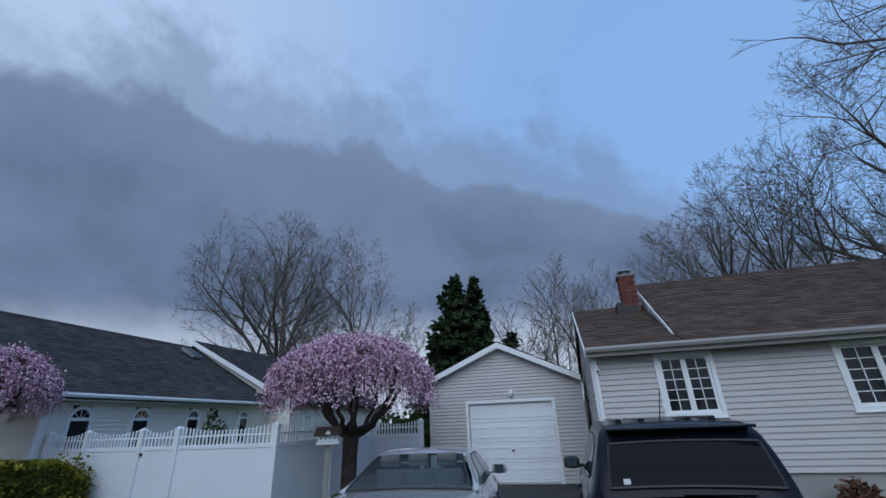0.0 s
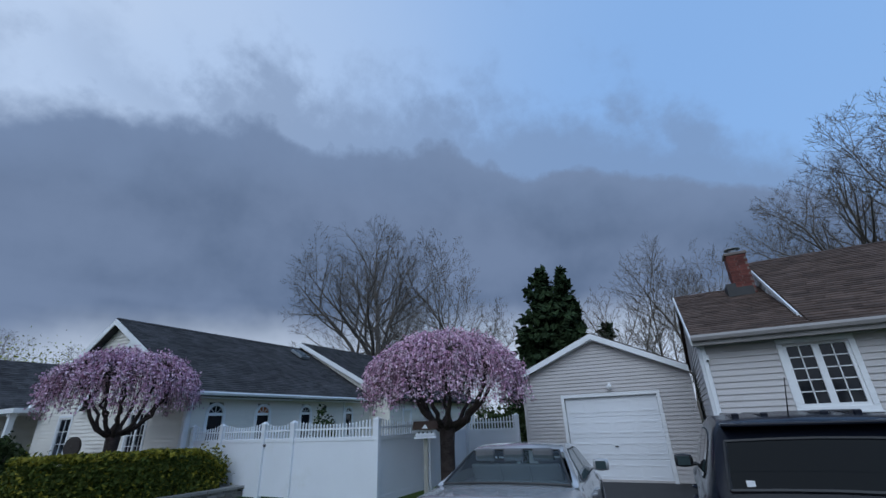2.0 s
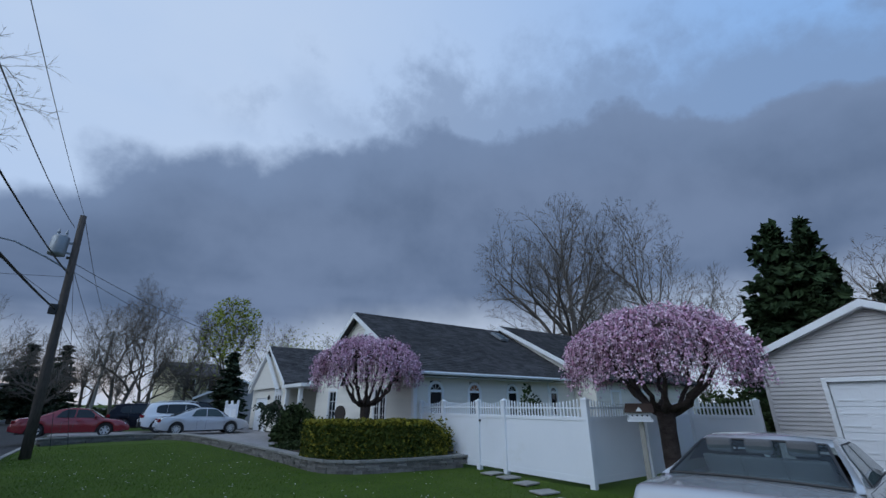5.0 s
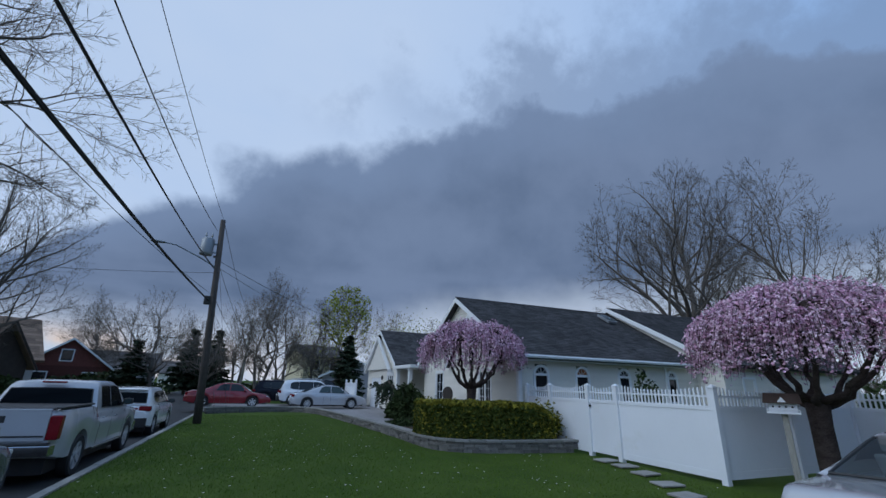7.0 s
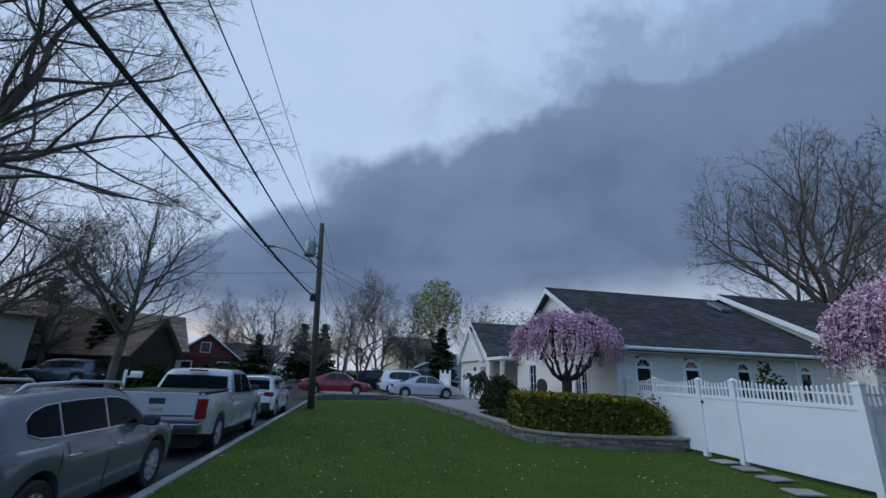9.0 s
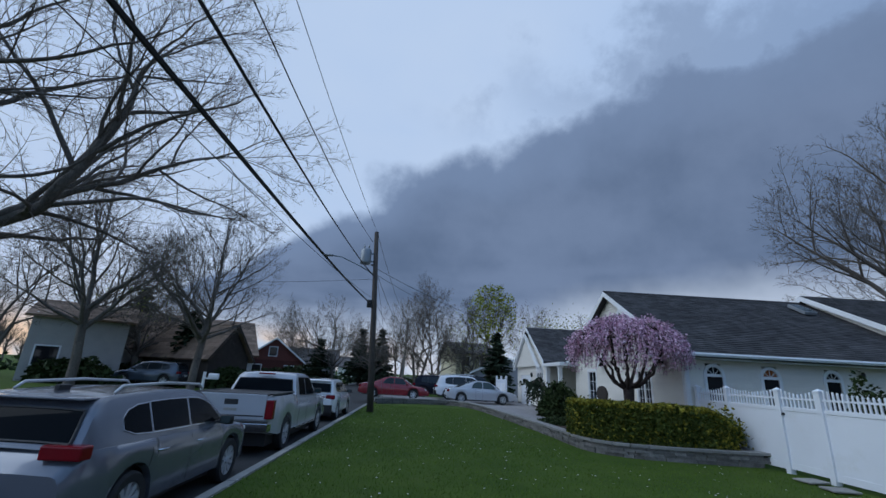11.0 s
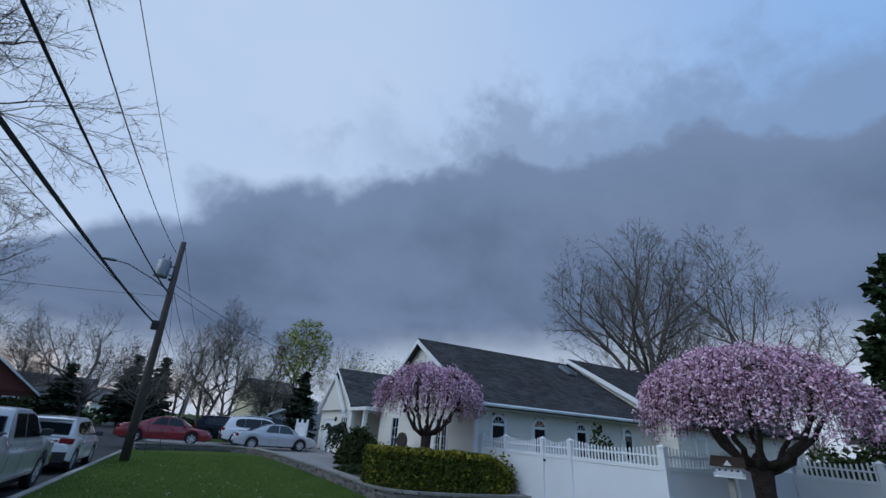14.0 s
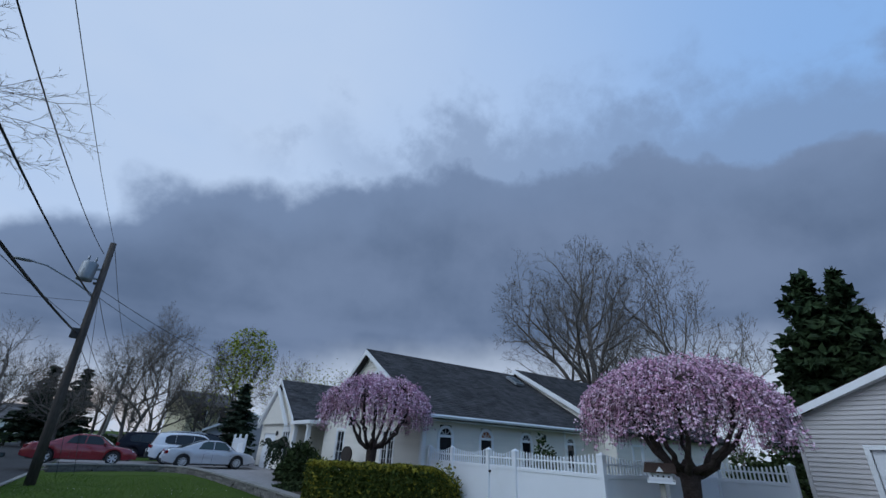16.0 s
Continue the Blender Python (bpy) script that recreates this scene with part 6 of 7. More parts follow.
def sedan(name, label, m, paint_mat, L=4.8, W=1.82, H=1.42, arc=0.0, glass=None, spokes=6, clear=None):
    k = L / 4.8
    deck = [(0, 0.62), (0.04, 0.84), (0.25, 0.97), (1.10 * k, 1.0), (1.6 * k, 0.98), (3.25 * k, 0.93), (3.5 * k, 0.93), (4.4 * k, 0.80), (4.7 * k, 0.66), (4.8 * k, 0.50)]
    roof = [(1.0 * k - arc, 0.99), (1.72 * k, H - 0.07), (2.0 * k, H - 0.012), (2.35 * k, H), (2.75 * k, H - 0.02), (3.0 * k, H - 0.09), (3.62 * k, 0.93)]
    win = [[(1.66 * k, 1.0), (2.38 * k, 0.99), (2.38 * k, H - 0.09), (2.05 * k, H - 0.085), (1.84 * k, H - 0.17)], [(2.46 * k, 0.99), (3.36 * k, 0.97), (2.98 * k, H - 0.13), (2.75 * k, H - 0.09), (2.46 * k, H - 0.09)]]
    return vehicle(name, label, "car", m, paint_mat, L, W, deck, roof, (0.98 * k, 3.78 * k), 0.325, win, (1.05 * k - arc, 1.74 * k), (2.98 * k, 3.58 * k), 0.66, 0.22, glass,
                   [(0.03, 0.50, 0.84, 0.70, 0.86, False), (L - 0.16, 0.52, 0.82, 0.58, 0.70, True)], spokes,
                   extra={"seams": (1.95 * k, 2.42 * k, 3.38 * k), "handles": (2.12 * k, 2.62 * k), "handle_mat": paint_mat, "mirror": (3.28 * k, 1.02), "mirror_mat": paint_mat,
                          "boxes": [("rear_bumper", (-0.05, 0.2, -W * 0.43, W * 0.43, 0.36, 0.60), paint_mat), ("front_bumper", (L - 0.2, L + 0.04, -W * 0.42, W * 0.42, 0.28, 0.50), paint_mat), ("number_plate", (-0.02, 0.02, -0.16, 0.16, 0.66, 0.80), M["trim"])]}, clear=clear)


def crossover(name, label, m, paint_mat, L=4.5, W=1.86, H=1.66, glass=None, rails=None, roof_black=False, spokes=5, tail=None, more=(), handle_mat=None, frame_mat=None, clear=None):
    k = L / 4.5
    deck = [(0, 0.72), (0.03, 1.0), (0.15, 1.07), (1.2 * k, 1.06), (3.0 * k, 1.02), (3.4 * k, 1.03), (4.15 * k, 0.93), (4.4 * k, 0.78), (4.5 * k, 0.55)]
    roof = [(0.10, 1.06), (0.30, H - 0.18), (0.36, H - 0.08), (0.62, H - 0.035), (1.6 * k, H), (2.3 * k, H - 0.02), (2.75 * k, H - 0.11), (3.48 * k, 1.02)]
    win = [[(0.72 * k, 1.20), (0.90 * k, 1.14), (1.22 * k, 1.12), (1.22 * k, H - 0.165), (1.0 * k, H - 0.18), (0.82 * k, H - 0.23), (0.72 * k, H - 0.31)], [(1.27 * k, 1.12), (2.14 * k, 1.10), (2.14 * k, H - 0.155), (1.7 * k, H - 0.15), (1.27 * k, H - 0.16)], [(2.2 * k, 1.10), (3.08 * k, 1.08), (3.12 * k, 1.10), (2.86 * k, H - 0.30), (2.68 * k, H - 0.215), (2.48 * k, H - 0.17), (2.2 * k, H - 0.155)]]
    boxes = [("rear_bumper", (-0.06, 0.2, -W * 0.44, W * 0.44, 0.34, 0.64), M["black"]), ("front_bumper", (L - 0.2, L + 0.04, -W * 0.42, W * 0.42, 0.28, 0.55), M["black"]), ("number_plate", (-0.085, -0.055, -0.16, 0.16, 0.66, 0.80), M["trim"]),
             ("spoiler", (0.22, 0.50, -W * 0.34, W * 0.34, H - 0.095, H - 0.068), paint_mat)] + list(more)
    return vehicle(name, label, "car", m, paint_mat, L, W, deck, roof, (0.92 * k, 3.60 * k), 0.36, win, (0.13, 0.30), (2.72 * k, 3.42 * k), 0.70, 0.30, glass,
                   tail or [(0.03, 0.52, 0.88, 0.86, 1.02, False), (L - 0.16, 0.55, 0.84, 0.72, 0.84, True)], spokes, rails,
                   extra={"seams": (1.2 * k, 2.16 * k, 3.18 * k), "handles": (1.42 * k, 2.42 * k), "handle_mat": handle_mat or paint_mat, "mirror": (3.02 * k, 1.10), "mirror_mat": M["black"], "boxes": boxes}, frame_mat=frame_mat, clear=clear)


def pickup():
    L, W, H = 5.85, 2.03, 1.87
    deck = [(0, 0.95), (0.03, 1.30), (0.12, 1.34), (1.88, 1.34), (2.0, 1.22), (4.3, 1.18), (4.6, 1.20), (5.5, 1.12), (5.75, 0.95), (5.85, 0.62)]
    roof = [(1.95, 1.22), (2.16, H - 0.10), (2.3, H - 0.02), (2.9, H), (3.5, H - 0.03), (3.8, H - 0.12), (4.55, 1.19)]
    win = [[(2.38, 1.28), (3.02, 1.26), (3.02, H - 0.14), (2.42, H - 0.14)], [(3.12, 1.26), (4.14, 1.24), (3.74, H - 0.2), (3.5, H - 0.14), (3.12, H - 0.14)]]
    S = M["silver"]
    boxes = [("tailgate", (-0.035, 0.03, -0.80, 0.80, 0.80, 1.36), S), ("tailgate_handle", (-0.045, -0.03, -0.16, 0.16, 1.12, 1.24), M["black"]), ("badge", (-0.045, -0.033, -0.15, 0.15, 0.985, 1.045), M["weathered"]),
             ("tailgate_moulding", (-0.043, -0.03, -0.78, 0.78, 0.87, 0.90), M["black"]), ("rear_bumper", (-0.20, 0.05, -0.97, 0.97, 0.56, 0.74), M["chrome"]), ("bumper_step", (-0.17, 0.02, -0.90, 0.90, 0.745, 0.775), M["black"]),
             ("bed_liner", (0.10, 1.80, -0.80, 0.80, 1.33, 1.372), M["black"]), ("bed_rail", (0.06, 1.84, 0.82, 0.93, 1.35, 1.385), M["black"]), ("bed_rail", (0.06, 1.84, -0.93, -0.82, 1.35, 1.385), M["black"]),
             ("brake_light", (2.06, 2.16, -0.22, 0.22, H - 0.075, H - 0.035), M["lens_red"]), ("front_bumper", (L - 0.2, L + 0.05, -0.95, 0.95, 0.45, 0.72), M["chrome"]), ("number_plate", (-0.225, -0.205, -0.16, 0.16, 0.58, 0.72), M["trim"])]
    for s in (-1, 1):
        boxes.append(("side_step", (2.05, 4.25, s * 0.98 - 0.05, s * 0.98 + 0.05, 0.40, 0.46), M["chrome"]))
    return vehicle("pickup_truck", "silver crew-cab pickup truck parked along the street", "truck", pose(-4.17, 10.58, -0.24, 0, 0, 90), S, L, W, deck, roof, (1.22, 4.86), 0.40, win, (1.98, 2.14), (3.82, 4.5), 0.76, 0.42, M["tint_glass"],
                   [(-0.02, 0.80, 0.985, 0.82, 1.24, False), (L - 0.16, 0.62, 0.94, 0.86, 1.05, True)], 6,
                   extra={"seams": (2.2, 3.07, 4.2), "handles": (2.42, 3.32), "handle_mat": S, "mirror": (3.98, 1.34), "mirror_mat": M["black"], "boxes": boxes})


sedan("sedan", "pale champagne older sedan parked nose-in before the garage", pose(4.28, 1.81, 0.0, 0, 0, 6.0), M["champagne"], 4.75, 1.80, 1.39, glass=M["pale_glass"], clear=M["clear_glass"])
suv = crossover("compact_suv", "dark navy compact suv parked on the driveway", pose(4.42, -0.95, 0.0, 0, 0, 0), M["navy"], 4.45, 1.84, 1.68, M["tint_glass"],
          more=[("roof_rib", (0.8, 2.3, ry - 0.03, ry + 0.03, 1.635, 1.688), M["navy"]) for ry in (-0.45, -0.22, 0.22, 0.45)] + [("rear_wiper", (0.075, 0.10, -0.45, 0.10, 1.08, 1.10), M["black"]), ("window_sticker", (0.128, 0.134, 0.50, 0.56, 1.12, 1.20), M["trim"])])
part("antenna", Mesh().tube([(0.75, 0.05, 1.66), (0.42, 0.05, 1.96)], [0.006, 0.004], 6), M["black"], suv)
crossover("suv", "grey suv with roof rails parked along the street", pose(-4.08, 4.68, -0.24, 0, 0, 90), M["grey_paint"], 4.62, 1.86, 1.63, M["tint_glass"], rails=(0.75, 2.9), tail=[(0.02, 0.48, 0.90, 0.98, 1.12, False), (4.46, 0.55, 0.84, 0.78, 0.86, True)], handle_mat=M["chrome"], frame_mat=M["chrome"], spokes=10,
          more=[("antenna_fin", (0.62, 0.80, -0.03, 0.03, 1.60, 1.67), M["black"])])
pickup()
crossover("suv", "white compact suv parked along the street", pose(-4.07, 18.2, -0.24, 0, 0, 90), M["white_paint"], 4.48, 1.85, 1.64, M["tint_glass"], more=[("light_bar", (0.0, 0.05, -0.5, 0.5, 0.92, 0.97), M["lens_red"])])
sedan("sedan", "dark red sedan parked across the end of the paved drive", pose(-3.9, 31.8, 0.10, 0, 0, -2), M["red"], 4.9, 1.84, 1.45, 0.15)
sedan("sedan", "silver sedan with a sloping tail on the paved drive", pose(2.15, 30.25, 0.10, 0, 0, 1), M["silver"], 4.82, 1.83, 1.46, 0.30, M["pale_glass"], 10)
crossover("suv", "white suv on the paved drive behind the silver sedan", pose(1.5, 33.6, 0.10, 0, 0, 0), M["white_paint"], 4.8, 1.92, 1.78, rails=(0.8, 3.0))
crossover("suv", "dark suv at the back of the paved drive", pose(2.6, 36.6, 0.10, 0, 0, 0), M["navy"], 4.8, 1.92, 1.86)
crossover("suv", "dark blue and red-lamped suv at the back of the drive", pose(-0.2, 36.4, 0.10, 0, 0, 0), M["navy"], 4.4, 1.85, 1.70)
crossover("suv", "blue-grey suv in the drive across the street", pose(-16.9, 33.0, 0.12, 0, 0, 180), M["blue_paint"], 4.7, 1.88, 1.68)

# ---- stone wall round lawn and bed ----


def stone_wall():
    rng = random.Random(15)
    w = structure("stone_wall", Mesh().box(5.2, 5.3, 12.4, 12.5, 0.0, 0.05), M["stone"], "low grey stacked-stone retaining wall with a flat cap", "wall")
    pts = [(-2.35, 26.7), (-0.9, 27.6), (0.8, 28.05), (2.3, 27.9), (3.25, 26.7), (3.75, 24.4), (4.1, 21.5), (4.4, 18.6), (4.62, 16.2), (4.75, 14.2), (4.82, 12.6), (5.15, 11.75), (5.85, 11.25), (7.0, 10.98), (8.0, 10.85), (8.82, 10.8)]
    V = [Vector(p) for p in pts]
    fine = []
    for i in range(len(V) - 1):
        a, b, c, d = V[max(0, i - 1)], V[i], V[i + 1], V[min(len(V) - 1, i + 2)]
        for k in range(8):
            t = k / 8
            fine.append(0.5 * (2 * b + (c - a) * t + (2 * a - 5 * b + 4 * c - d) * t * t + (3 * b - a - 3 * c + d) * t ** 3))
    fine.append(V[-1])
    acc = [0]
    for a, b in zip(fine, fine[1:]):
        acc.append(acc[-1] + (b - a).length)

    def at(s):
        for i in range(len(fine) - 1):
            if s <= acc[i + 1]:
                f = (s - acc[i]) / (acc[i + 1] - acc[i])
                return fine[i].lerp(fine[i + 1], f), (fine[i + 1] - fine[i]).normalized()
        return fine[-1], (fine[-1] - fine[-2]).normalized()

    unit = Mesh()
    e = 0.06
    ring = [(-0.5, -0.5 + e), (-0.5 + e * 0.6, -0.5), (0.5 - e * 0.6, -0.5), (0.5, -0.5 + e), (0.5, 0.5), (-0.5, 0.5)]
    unit.prism([(x, y, -0.5) for x, y in ring], (0, 0, 1))
    blk, cap = unit.data("stone_block", M["stone"]), unit.data("cap_stone", M["cap"])
    for row, (z0, z1) in enumerate(((-0.05, 0.06), (0.064, 0.125), (0.129, 0.19), (0.194, 0.25))):
        s = rng.uniform(0, 0.2)
        while s < acc[-1] - 0.1:
            l = rng.uniform(0.18, 0.56) if s > acc[-1] - 13 else rng.uniform(0.6, 1.2)
            p, d = at(s + l / 2)
            nrm = Vector((d.y, -d.x))
            q = p - nrm * 0.10 + nrm * rng.uniform(-0.03, 0.016)
            part("stone_block", blk, None, w, m=pose(q.x, q.y, (z0 + z1) / 2, 0, 0, math.degrees(math.atan2(d.y, d.x)) + rng.uniform(-2, 2)) @ Matrix.Diagonal((l - 0.008, 0.24, z1 - z0, 1)))
            s += l
    s = 0
    while s < acc[-1] - 0.1:
        l = rng.uniform(0.4, 0.62)
        p, d = at(s + l / 2)
        nrm = Vector((d.y, -d.x))
        q = p - nrm * 0.12
        part("cap_stone", cap, None, w, m=pose(q.x, q.y, 0.282, 0, 0, math.degrees(math.atan2(d.y, d.x))) @ Matrix.Diagonal((l - 0.004, 0.34, 0.058, 1)))
        s += l


stone_wall()

# ---- poles and wires ----


def sag(a, b, drop, n=24):
    a, b = Vector(a), Vector(b)
    return [a.lerp(b, i / n) - Vector((0, 0, 4 * drop * (i / n) * (1 - i / n))) for i in range(n + 1)]


def wire(label, a, b, drop, r):
    tagged(part("wire", Mesh().tube(sag(a, b, drop), [r] * 25, 5), M["cable"], None), label, "cable", "overhead wires")


def make_poles():
    bx, by = -1.95, 20.9
    tx = -2.49
    p = thing("utility_pole", "dark leaning wooden utility pole with transformer and street lamp", "utility pole")
    part("shaft", Mesh().tube([(bx, by, -0.4), (bx + (tx - bx) * 0.5, by, 4.4), (tx, by, 8.84)], [0.165, 0.14, 0.11], 14), M["pole"], p, smooth=True)
    tr = part("transformer", Mesh().lathe([(0.05, 7.05), (0.26, 7.08), (0.27, 7.15), (0.27, 7.78), (0.24, 7.84), (0.05, 7.90)], 20, pose(tx - 0.42, by - 0.02, 0)), M["metal_grey"], p, "grey drum transformer", smooth=True)
    for k in (-1, 1):
        part("bushing", Mesh().lathe([(0.05, 7.86), (0.035, 7.95), (0.05, 7.98), (0.035, 8.03), (0.02, 8.12)], 10, pose(tx - 0.42 + k * 0.12, by - 0.05, 0)), M["metal_grey"], tr)
    for z in (7.2, 7.6):
        part("bracket", Mesh().box(tx - 0.2, tx, by - 0.05, by + 0.05, z, z + 0.06), M["metal_grey"], tr)
    arm = part("lamp_arm", Mesh().tube([(tx + 0.1, by, 6.55), (tx - 0.7, by - 0.1, 6.95), (tx - 1.6, by - 0.2, 7.32), (tx - 2.1, by - 0.25, 7.36)], [0.035, 0.03, 0.03, 0.03], 8), M["metal_grey"], p)
    part("lamp_head", Mesh().lathe([(0.04, 0), (0.10, 0.06), (0.13, 0.30), (0.10, 0.50), (0.03, 0.56)], 12, pose(tx - 2.0, by - 0.25, 7.36, 0, -90) @ Matrix.Diagonal((0.5, 1, 1, 1))), M["metal_grey"], arm)
    part("junction_box", Mesh().box(bx - 0.66, bx - 0.40, by - 0.12, by + 0.08, 4.85, 5.23), M["black"], p, bevel=0.03)
    part("meter_box", Mesh().box(bx - 0.32, bx - 0.15, by - 0.08, by + 0.06, 3.35, 4.05), M["metal_grey"], p, bevel=0.02)
    part("crossarm", Mesh().box(tx - 0.1, tx + 0.2, by - 0.06, by + 0.06, 7.0, 7.08), M["pole"], p)
    back = (-2.2, -22.0)
    wire("thick black bundled telephone cable", (bx - 0.5, by, 5.06), (-2.25, back[1], 4.9), 0.66, 0.032)
    wire("twisted black service cable", (tx + 0.05, by, 6.5), (-2.2, back[1], 6.3), 1.15, 0.018)
    wire("twisted black service cable", (tx + 0.1, by, 6.4), (-2.1, back[1], 6.2), 1.12, 0.012)
    wire("slack black wire to the transformer", (tx - 0.15, by, 8.3), (-2.12, back[1], 8.2), 1.80, 0.012)
    wire("thin wire along the pole tops", (tx, by, 8.9), (-2.3, back[1], 8.9), 1.0, 0.008)
    wire("thin slack wire beside the cable", (bx - 0.2, by, 5.2), (-3.6, back[1], 5.4), 1.0, 0.007)
    wire("service drop to the white house", (tx + 0.1, by, 6.9), (10.5, 30.0, 4.6), 0.6, 0.012)
    wire("service drop towards the far houses", (tx + 0.1, by, 6.6), (16, 62, 7.0), 0.8, 0.010)
    for k, z in enumerate((8.8, 7.0, 5.6, 5.0)):
        wire("street wire running on to the next pole", (tx + 0.05, by, z), (-1.3, 56, z * 0.93), 0.8, 0.012)
    wire("wire crossing the street", (tx, by, 6.3), (-24, 24, 6.6), 0.5, 0.008)
    part("guy_wire", Mesh().tube([(tx + 0.05, by, 6.6), (bx + 0.35, by + 3.0, 0)], [0.008, 0.008], 5), M["cable"], p)
    part("guy_wire", Mesh().tube([(tx + 0.05, by, 7.4), (bx + 0.8, by + 4.5, 0)], [0.008, 0.008], 5), M["cable"], p)
    q = thing("utility_pole", "distant pale wooden utility pole by the street", "utility pole")
    part("shaft", Mesh().tube([(-1.6, 50, -0.3), (-1.4, 50, 8.2)], [0.15, 0.10], 10), M["weathered"], q)
    part("crossarm", Mesh().box(-2.2, -0.6, 49.95, 50.05, 7.5, 7.6), M["weathered"], q)


make_poles()

# ---- smaller things outdoors ----


def make_birdhouse():
    b = thing("birdhouse", "white birdhouse with a brown roof on a weathered post", "birdhouse", pose(9.62, 5.46, 0, 0, 0, -62))
    part("post", Mesh().box(-0.05, 0.05, -0.05, 0.05, -0.2, 1.36), M["weathered"], b, bevel=0.006)
    box = part("box", Mesh().box(-0.26, 0.26, -0.17, 0.17, 1.36, 1.40).box(-0.22, 0.22, -0.14, 0.14, 1.40, 1.58), M["vinyl"], b, bevel=0.004)
    for k in range(4):
        part("entrance", Mesh().lathe([(0.02, 0), (0.02, 0.012)], 10, pose(-0.15 + 0.1 * k, -0.136, 1.49, 90)), M["black"], box)
    part("rail", Mesh().box(-0.26, 0.26, -0.175, -0.165, 1.43, 1.445).box(-0.26, -0.25, -0.175, -0.165, 1.40, 1.445).box(0.25, 0.26, -0.175, -0.165, 1.40, 1.445), M["trim"], box)
    for s in (-1, 1):
        part("roof", Mesh().prism([(-0.30, s * 0.24, 1.55), (0.30, s * 0.24, 1.55), (0.28, 0, 1.72), (-0.28, 0, 1.72)], (0, 0, 0.02)), M["brown_roof"], b)
    part("gable", Mesh().prism([(-0.07, -0.245, 1.575), (0.07, -0.245, 1.575), (0, -0.245, 1.67)], (0, 0.12, 0)), M["trim"], b)


make_birdhouse()


def make_mailbox():
    mb = thing("mailbox", "white mailbox on a white post across the street", "mailbox", pose(-11.4, 24.3, 0, 0, 0, 0))
    part("post", Mesh().box(-0.06, 0.06, -0.06, 0.06, -0.1, 1.35), M["trim"], mb, bevel=0.01)
    part("arm", Mesh().box(0.0, 0.75, -0.05, 0.05, 0.98, 1.06), M["trim"], mb)
    part("box", Mesh().prism([(0.25 , -0.10 + 0.0, 1.06), (0.25, 0.10, 1.06), (0.25, 0.10, 1.2), (0.25, 0.07, 1.27), (0.25, 0, 1.29), (0.25, -0.07, 1.27), (0.25, -0.10, 1.2)], (0.5, 0, 0)), M["trim"], mb)


make_mailbox()
wreath = thing("yard_ornament", "dark round wheel ornament leaning by the white house", "ornament", pose(8.0, 18.2, 1.35, 0, 90, 15))
part("rim", Mesh().lathe([(0.24, -0.05), (0.33, -0.04), (0.33, 0.04), (0.24, 0.05)], 28), M["dark_wood"], wreath)
part("hub", Mesh().lathe([(0.05, -0.06), (0.05, 0.06)], 12), M["dark_wood"], wreath)
part("stake", Mesh().box(0.2, 1.3, -0.03, 0.03, -0.03, 0.03), M["dark_wood"], wreath)
for k in range(8):
    part("spoke", Mesh().tube([(0, 0, 0), (0.26 * math.cos(k * 0.785), 0.26 * math.sin(k * 0.785), 0)], [0.015, 0.015], 6), M["dark_wood"], wreath)


# ---- far houses ----


def simple_house(label, x, y, turn, w, d, eave, ridge, wall_mat, roof_mat, windows=(), gable_front=True, board=None):
    """A gabled house seen from afar: w across its front, d deep; windows on the front as (u, z, width, height)."""
    h = thing("house", label, "house", pose(x, y, 0, 0, 0, turn))
    t = 0.2
    part("wall", Mesh().box(-w / 2, w / 2, 0, t, 0, eave).box(-w / 2, w / 2, d - t, d, 0, eave).box(-w / 2, -w / 2 + t, t, d - t, 0, eave).box(w / 2 - t, w / 2, t, d - t, 0, eave), wall_mat, h)
    if gable_front:
        part("gable", Mesh().prism([(-w / 2, 0.0, eave), (w / 2, 0.0, eave), (0, 0.0, ridge - 0.12)], (0, t, 0)), wall_mat, h)
        for s in (-1, 1):
            roof_plane(h, (s * (w / 2 + 0.4), -0.4, eave - 0.2), (s * (w / 2 + 0.4), d + 0.4, eave - 0.2), (0, d + 0.4, ridge), (0, -0.4, ridge), roof_mat, 0.15, 0.4, 1.2)
            part("rake_board", Mesh().prism([(s * (w / 2 + 0.4), -0.44, eave - 0.2), (0, -0.44, ridge), (0, -0.44, ridge - 0.2), (s * (w / 2 + 0.4), -0.44, eave - 0.4)], (0, 0.04, 0)), board or M["trim"], h)
    else:
        roof_plane(h, (-w / 2 - 0.4, -0.4, eave - 0.15), (w / 2 + 0.4, -0.4, eave - 0.15), (w / 2 + 0.4, d / 2, ridge), (-w / 2 - 0.4, d / 2, ridge), roof_mat, 0.15, 0.4, 1.2)
        roof_plane(h, (-w / 2 - 0.4, d + 0.4, eave - 0.15), (w / 2 + 0.4, d + 0.4, eave - 0.15), (w / 2 + 0.4, d / 2, ridge), (-w / 2 - 0.4, d / 2, ridge), roof_mat, 0.15, 0.4, 1.2)
        for s in (-1, 1):
            part("gable", Mesh().prism([(s * (w / 2 - 0.1), 0, eave), (s * (w / 2 - 0.1), d, eave), (s * (w / 2 - 0.1), d / 2, ridge - 0.12)], (0.1, 0, 0)), wall_mat, h)
    for u, z, ww, hh in windows:
        f = part("window", Mesh().box(u - ww / 2 - 0.1, u + ww / 2 + 0.1, -0.05, 0.0, z - 0.1, z + hh + 0.1), M["trim"], h)
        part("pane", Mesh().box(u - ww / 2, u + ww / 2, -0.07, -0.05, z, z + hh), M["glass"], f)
    return h


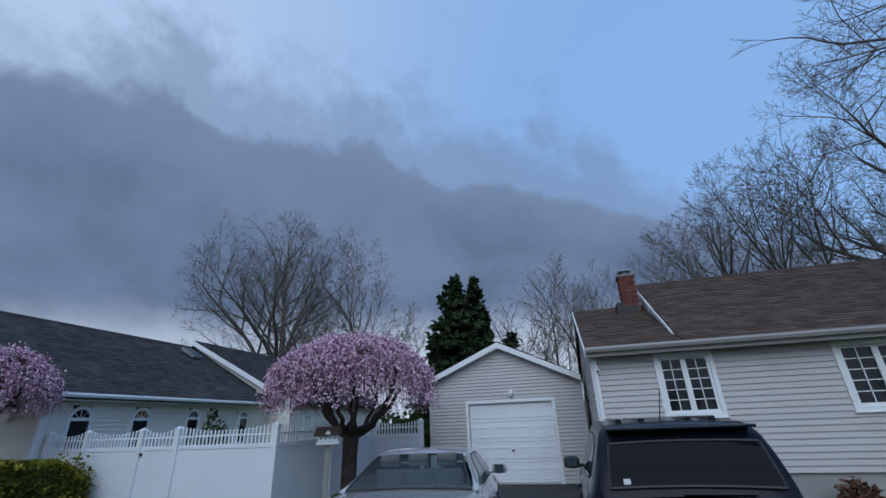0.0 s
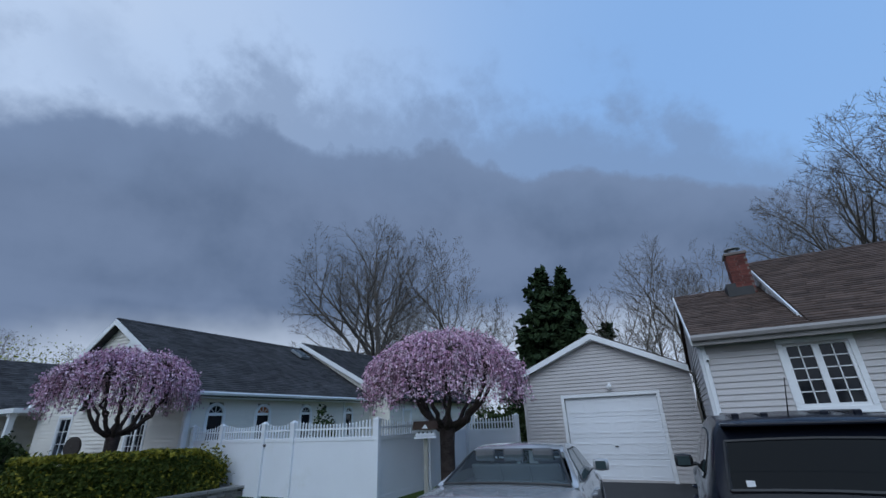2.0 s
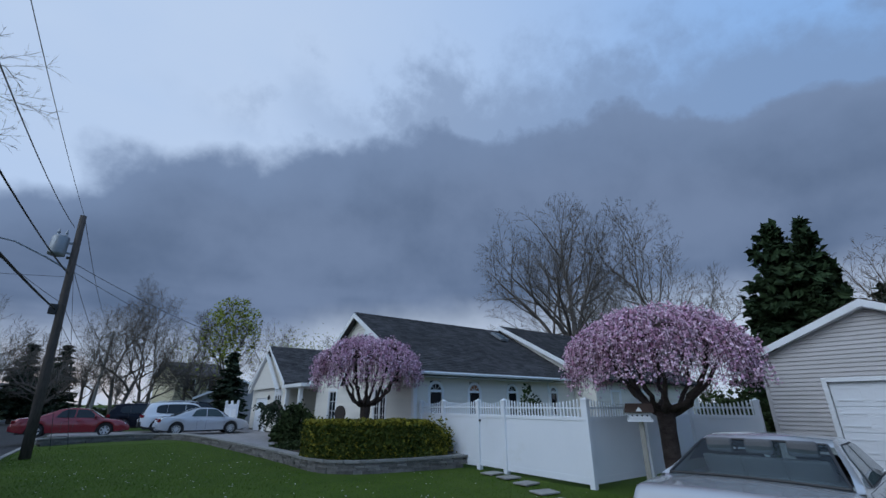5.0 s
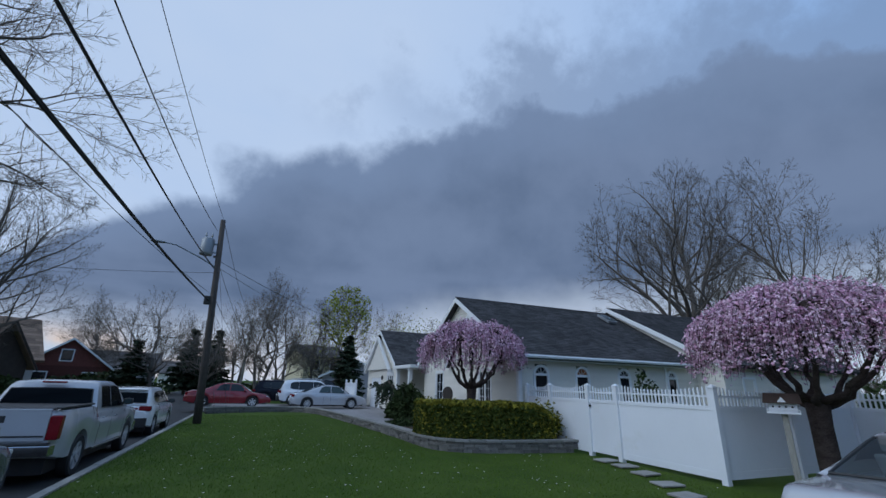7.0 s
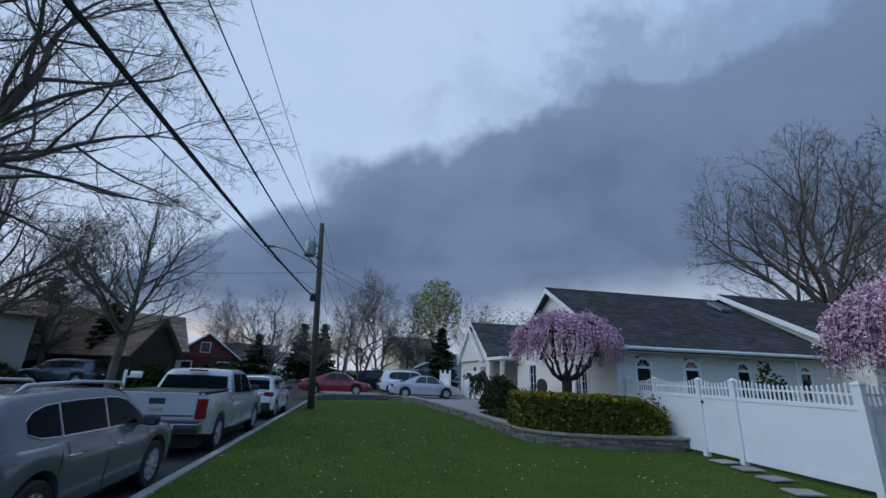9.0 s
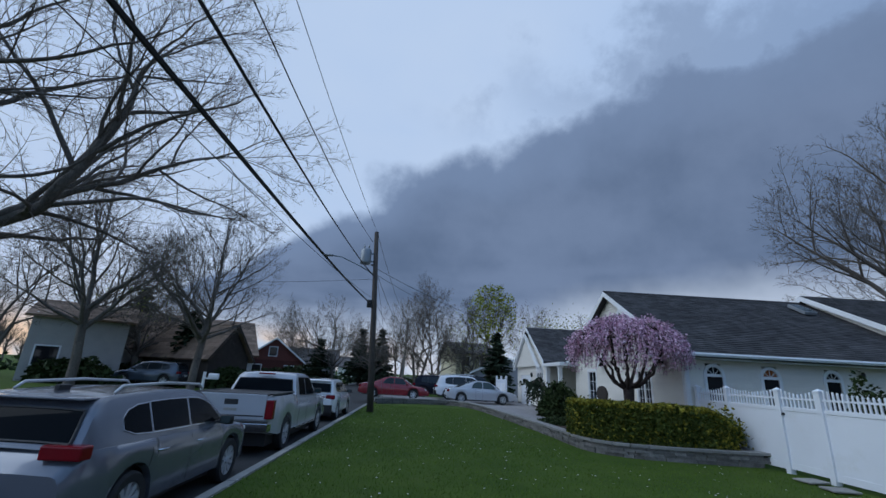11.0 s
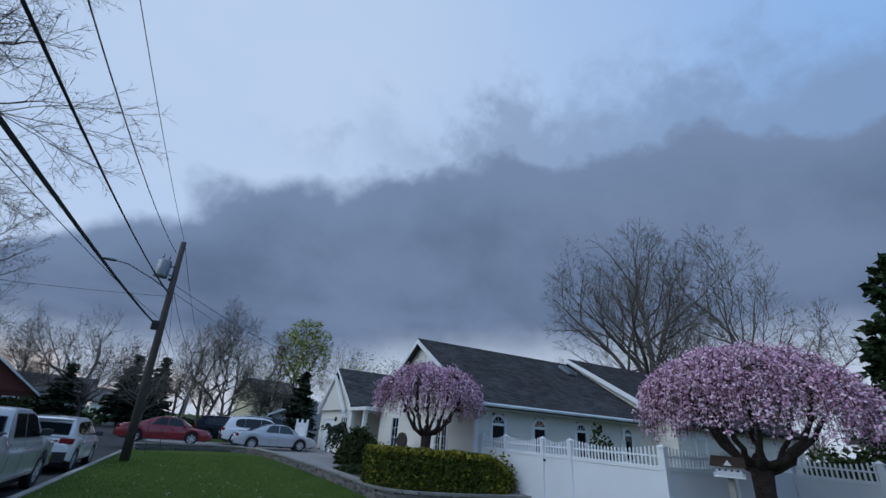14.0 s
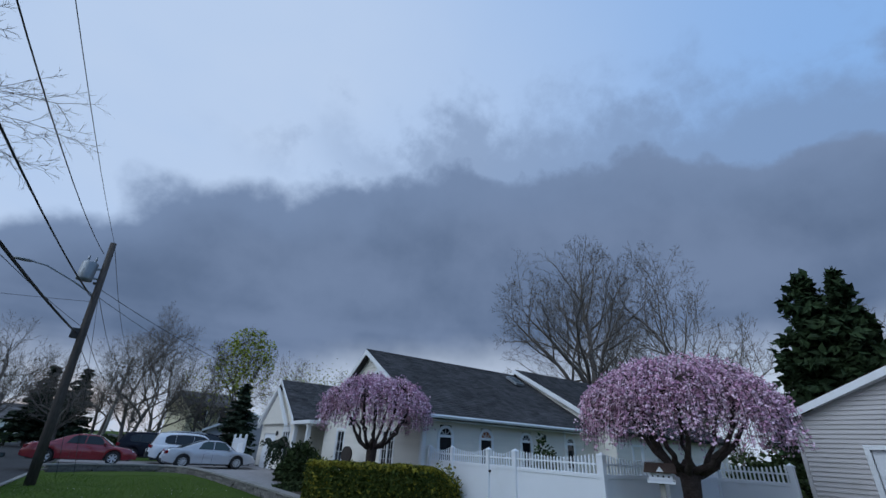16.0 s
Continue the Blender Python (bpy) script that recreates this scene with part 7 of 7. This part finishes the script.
def make_far_houses():
    x, y = polar(78.3, 44)
    simple_house("grey ranch house with a dark gable roof", x, y, -8, 6.4, 12, 2.5, 3.95, M["grey_siding"], M["far_roof"], [(-1.2, 1.0, 1.0, 1.1)])
    x, y = polar(82.4, 58)
    simple_house("pale yellow two-storey house with white windows", x, y, 10, 5.2, 9, 5.0, 6.6, M["yellow_siding"], M["far_roof"], [(-1.2, 3.2, 0.9, 1.2), (1.2, 3.2, 0.9, 1.2), (-1.2, 0.9, 0.9, 1.2), (1.2, 0.9, 0.9, 1.2)], False)
    x, y = polar(108.0, 54)
    simple_house("brick cottage with a dark gable roof and a white attic window", x, y, 18, 6.5, 12, 2.6, 5.2, M["brick"], M["far_roof"], [(-0.2, 3.1, 0.8, 0.95), (-1.8, 0.9, 1.0, 1.1), (1.8, 0.9, 1.0, 1.1)])
    x, y = polar(104.2, 70)
    simple_house("distant dark-roofed house along the street", x, y, 10, 9, 10, 2.7, 5.2, M["grey_siding"], M["far_roof"], [(-2, 1, 1, 1.1), (2, 1, 1, 1.1)], False)
    x, y = polar(97.5, 95)
    simple_house("distant white house beyond the trees", x, y, 5, 9, 10, 2.8, 5.0, M["cream"], M["far_roof"], [(-2, 1, 1, 1.2), (2, 1, 1, 1.2)], False)
    # big brown-roofed house across the street
    x, y = polar(120, 44)
    simple_house("large beige stucco house with a steep brown shingle roof", x, y, 30, 15, 10, 2.9, 6.2, M["stucco"], M["tudor_roof"], [(-5, 1.2, 1.2, 1.4), (0, 1.2, 1.6, 1.4), (4.5, 1.2, 1.2, 1.4)], False)
    x, y = polar(112.9, 38)
    simple_house("dark timbered wing with a steep brown roof", x, y, 62, 3.6, 8, 2.3, 5.0, M["dark_wood"], M["tudor_roof"], [], board=M["dark_wood"])
    x, y = polar(127.2, 39.5)
    simple_house("beige stucco wing of the brown-roofed house", x, y, 34, 5.4, 8, 4.6, 5.9, M["stucco"], M["tudor_roof"], [(-1.5, 1.2, 1.2, 1.2)], False, board=M["dark_wood"])


make_far_houses()

# ---- lawn cover ----


def make_grass():
    rng = random.Random(2)
    g = Mesh()
    verts, faces = [], []
    for k in range(85000):
        y = 3.6 + 22 * rng.random() ** 2.0
        lo, hi = KERB + 0.02, 8.8
        if y > 10.6:
            hi = 4.6
        x = rng.uniform(lo, hi)
        h = rng.uniform(0.018, 0.042)
        a = rng.uniform(0, 6.283)
        c, s = math.cos(a) * 0.006, math.sin(a) * 0.006
        lx, ly = rng.gauss(0, 0.014), rng.gauss(0, 0.014)
        z0 = 0.0 if x < 3 else -0.06 * (x - 3) / 11
        n = len(verts)
        verts += [(x - c, y - s, z0 - 0.002), (x + c, y + s, z0 - 0.002), (x + lx, y + ly, z0 + h)]
        faces.append((n, n + 1, n + 2))
    g.v, g.f = verts, faces
    tagged(part("grass", g, M["blade"], None), "short green mown grass blades on the lawn", "grass", kind="stuff")
    p = Mesh()
    for k in range(420):
        x, y = rng.uniform(KERB, 8.5), 4 + 16 * rng.random()
        if y > 10.6 and x > 4.3:
            continue
        a, s = rng.uniform(0, 6.28), rng.uniform(0.008, 0.022)
        p.prism([(x + s * math.cos(a + q), y + s * 0.7 * math.sin(a + q), 0.03 - 0.06 * max(0, x - 3) / 11) for q in (0, 1.3, 2.6, 4.2, 5.3)], (0, 0, 0.004))
    tagged(part("fallen_petals", p, M["petal"], None), "pale fallen petals scattered over the lawn", "petals", kind="stuff")


make_grass()
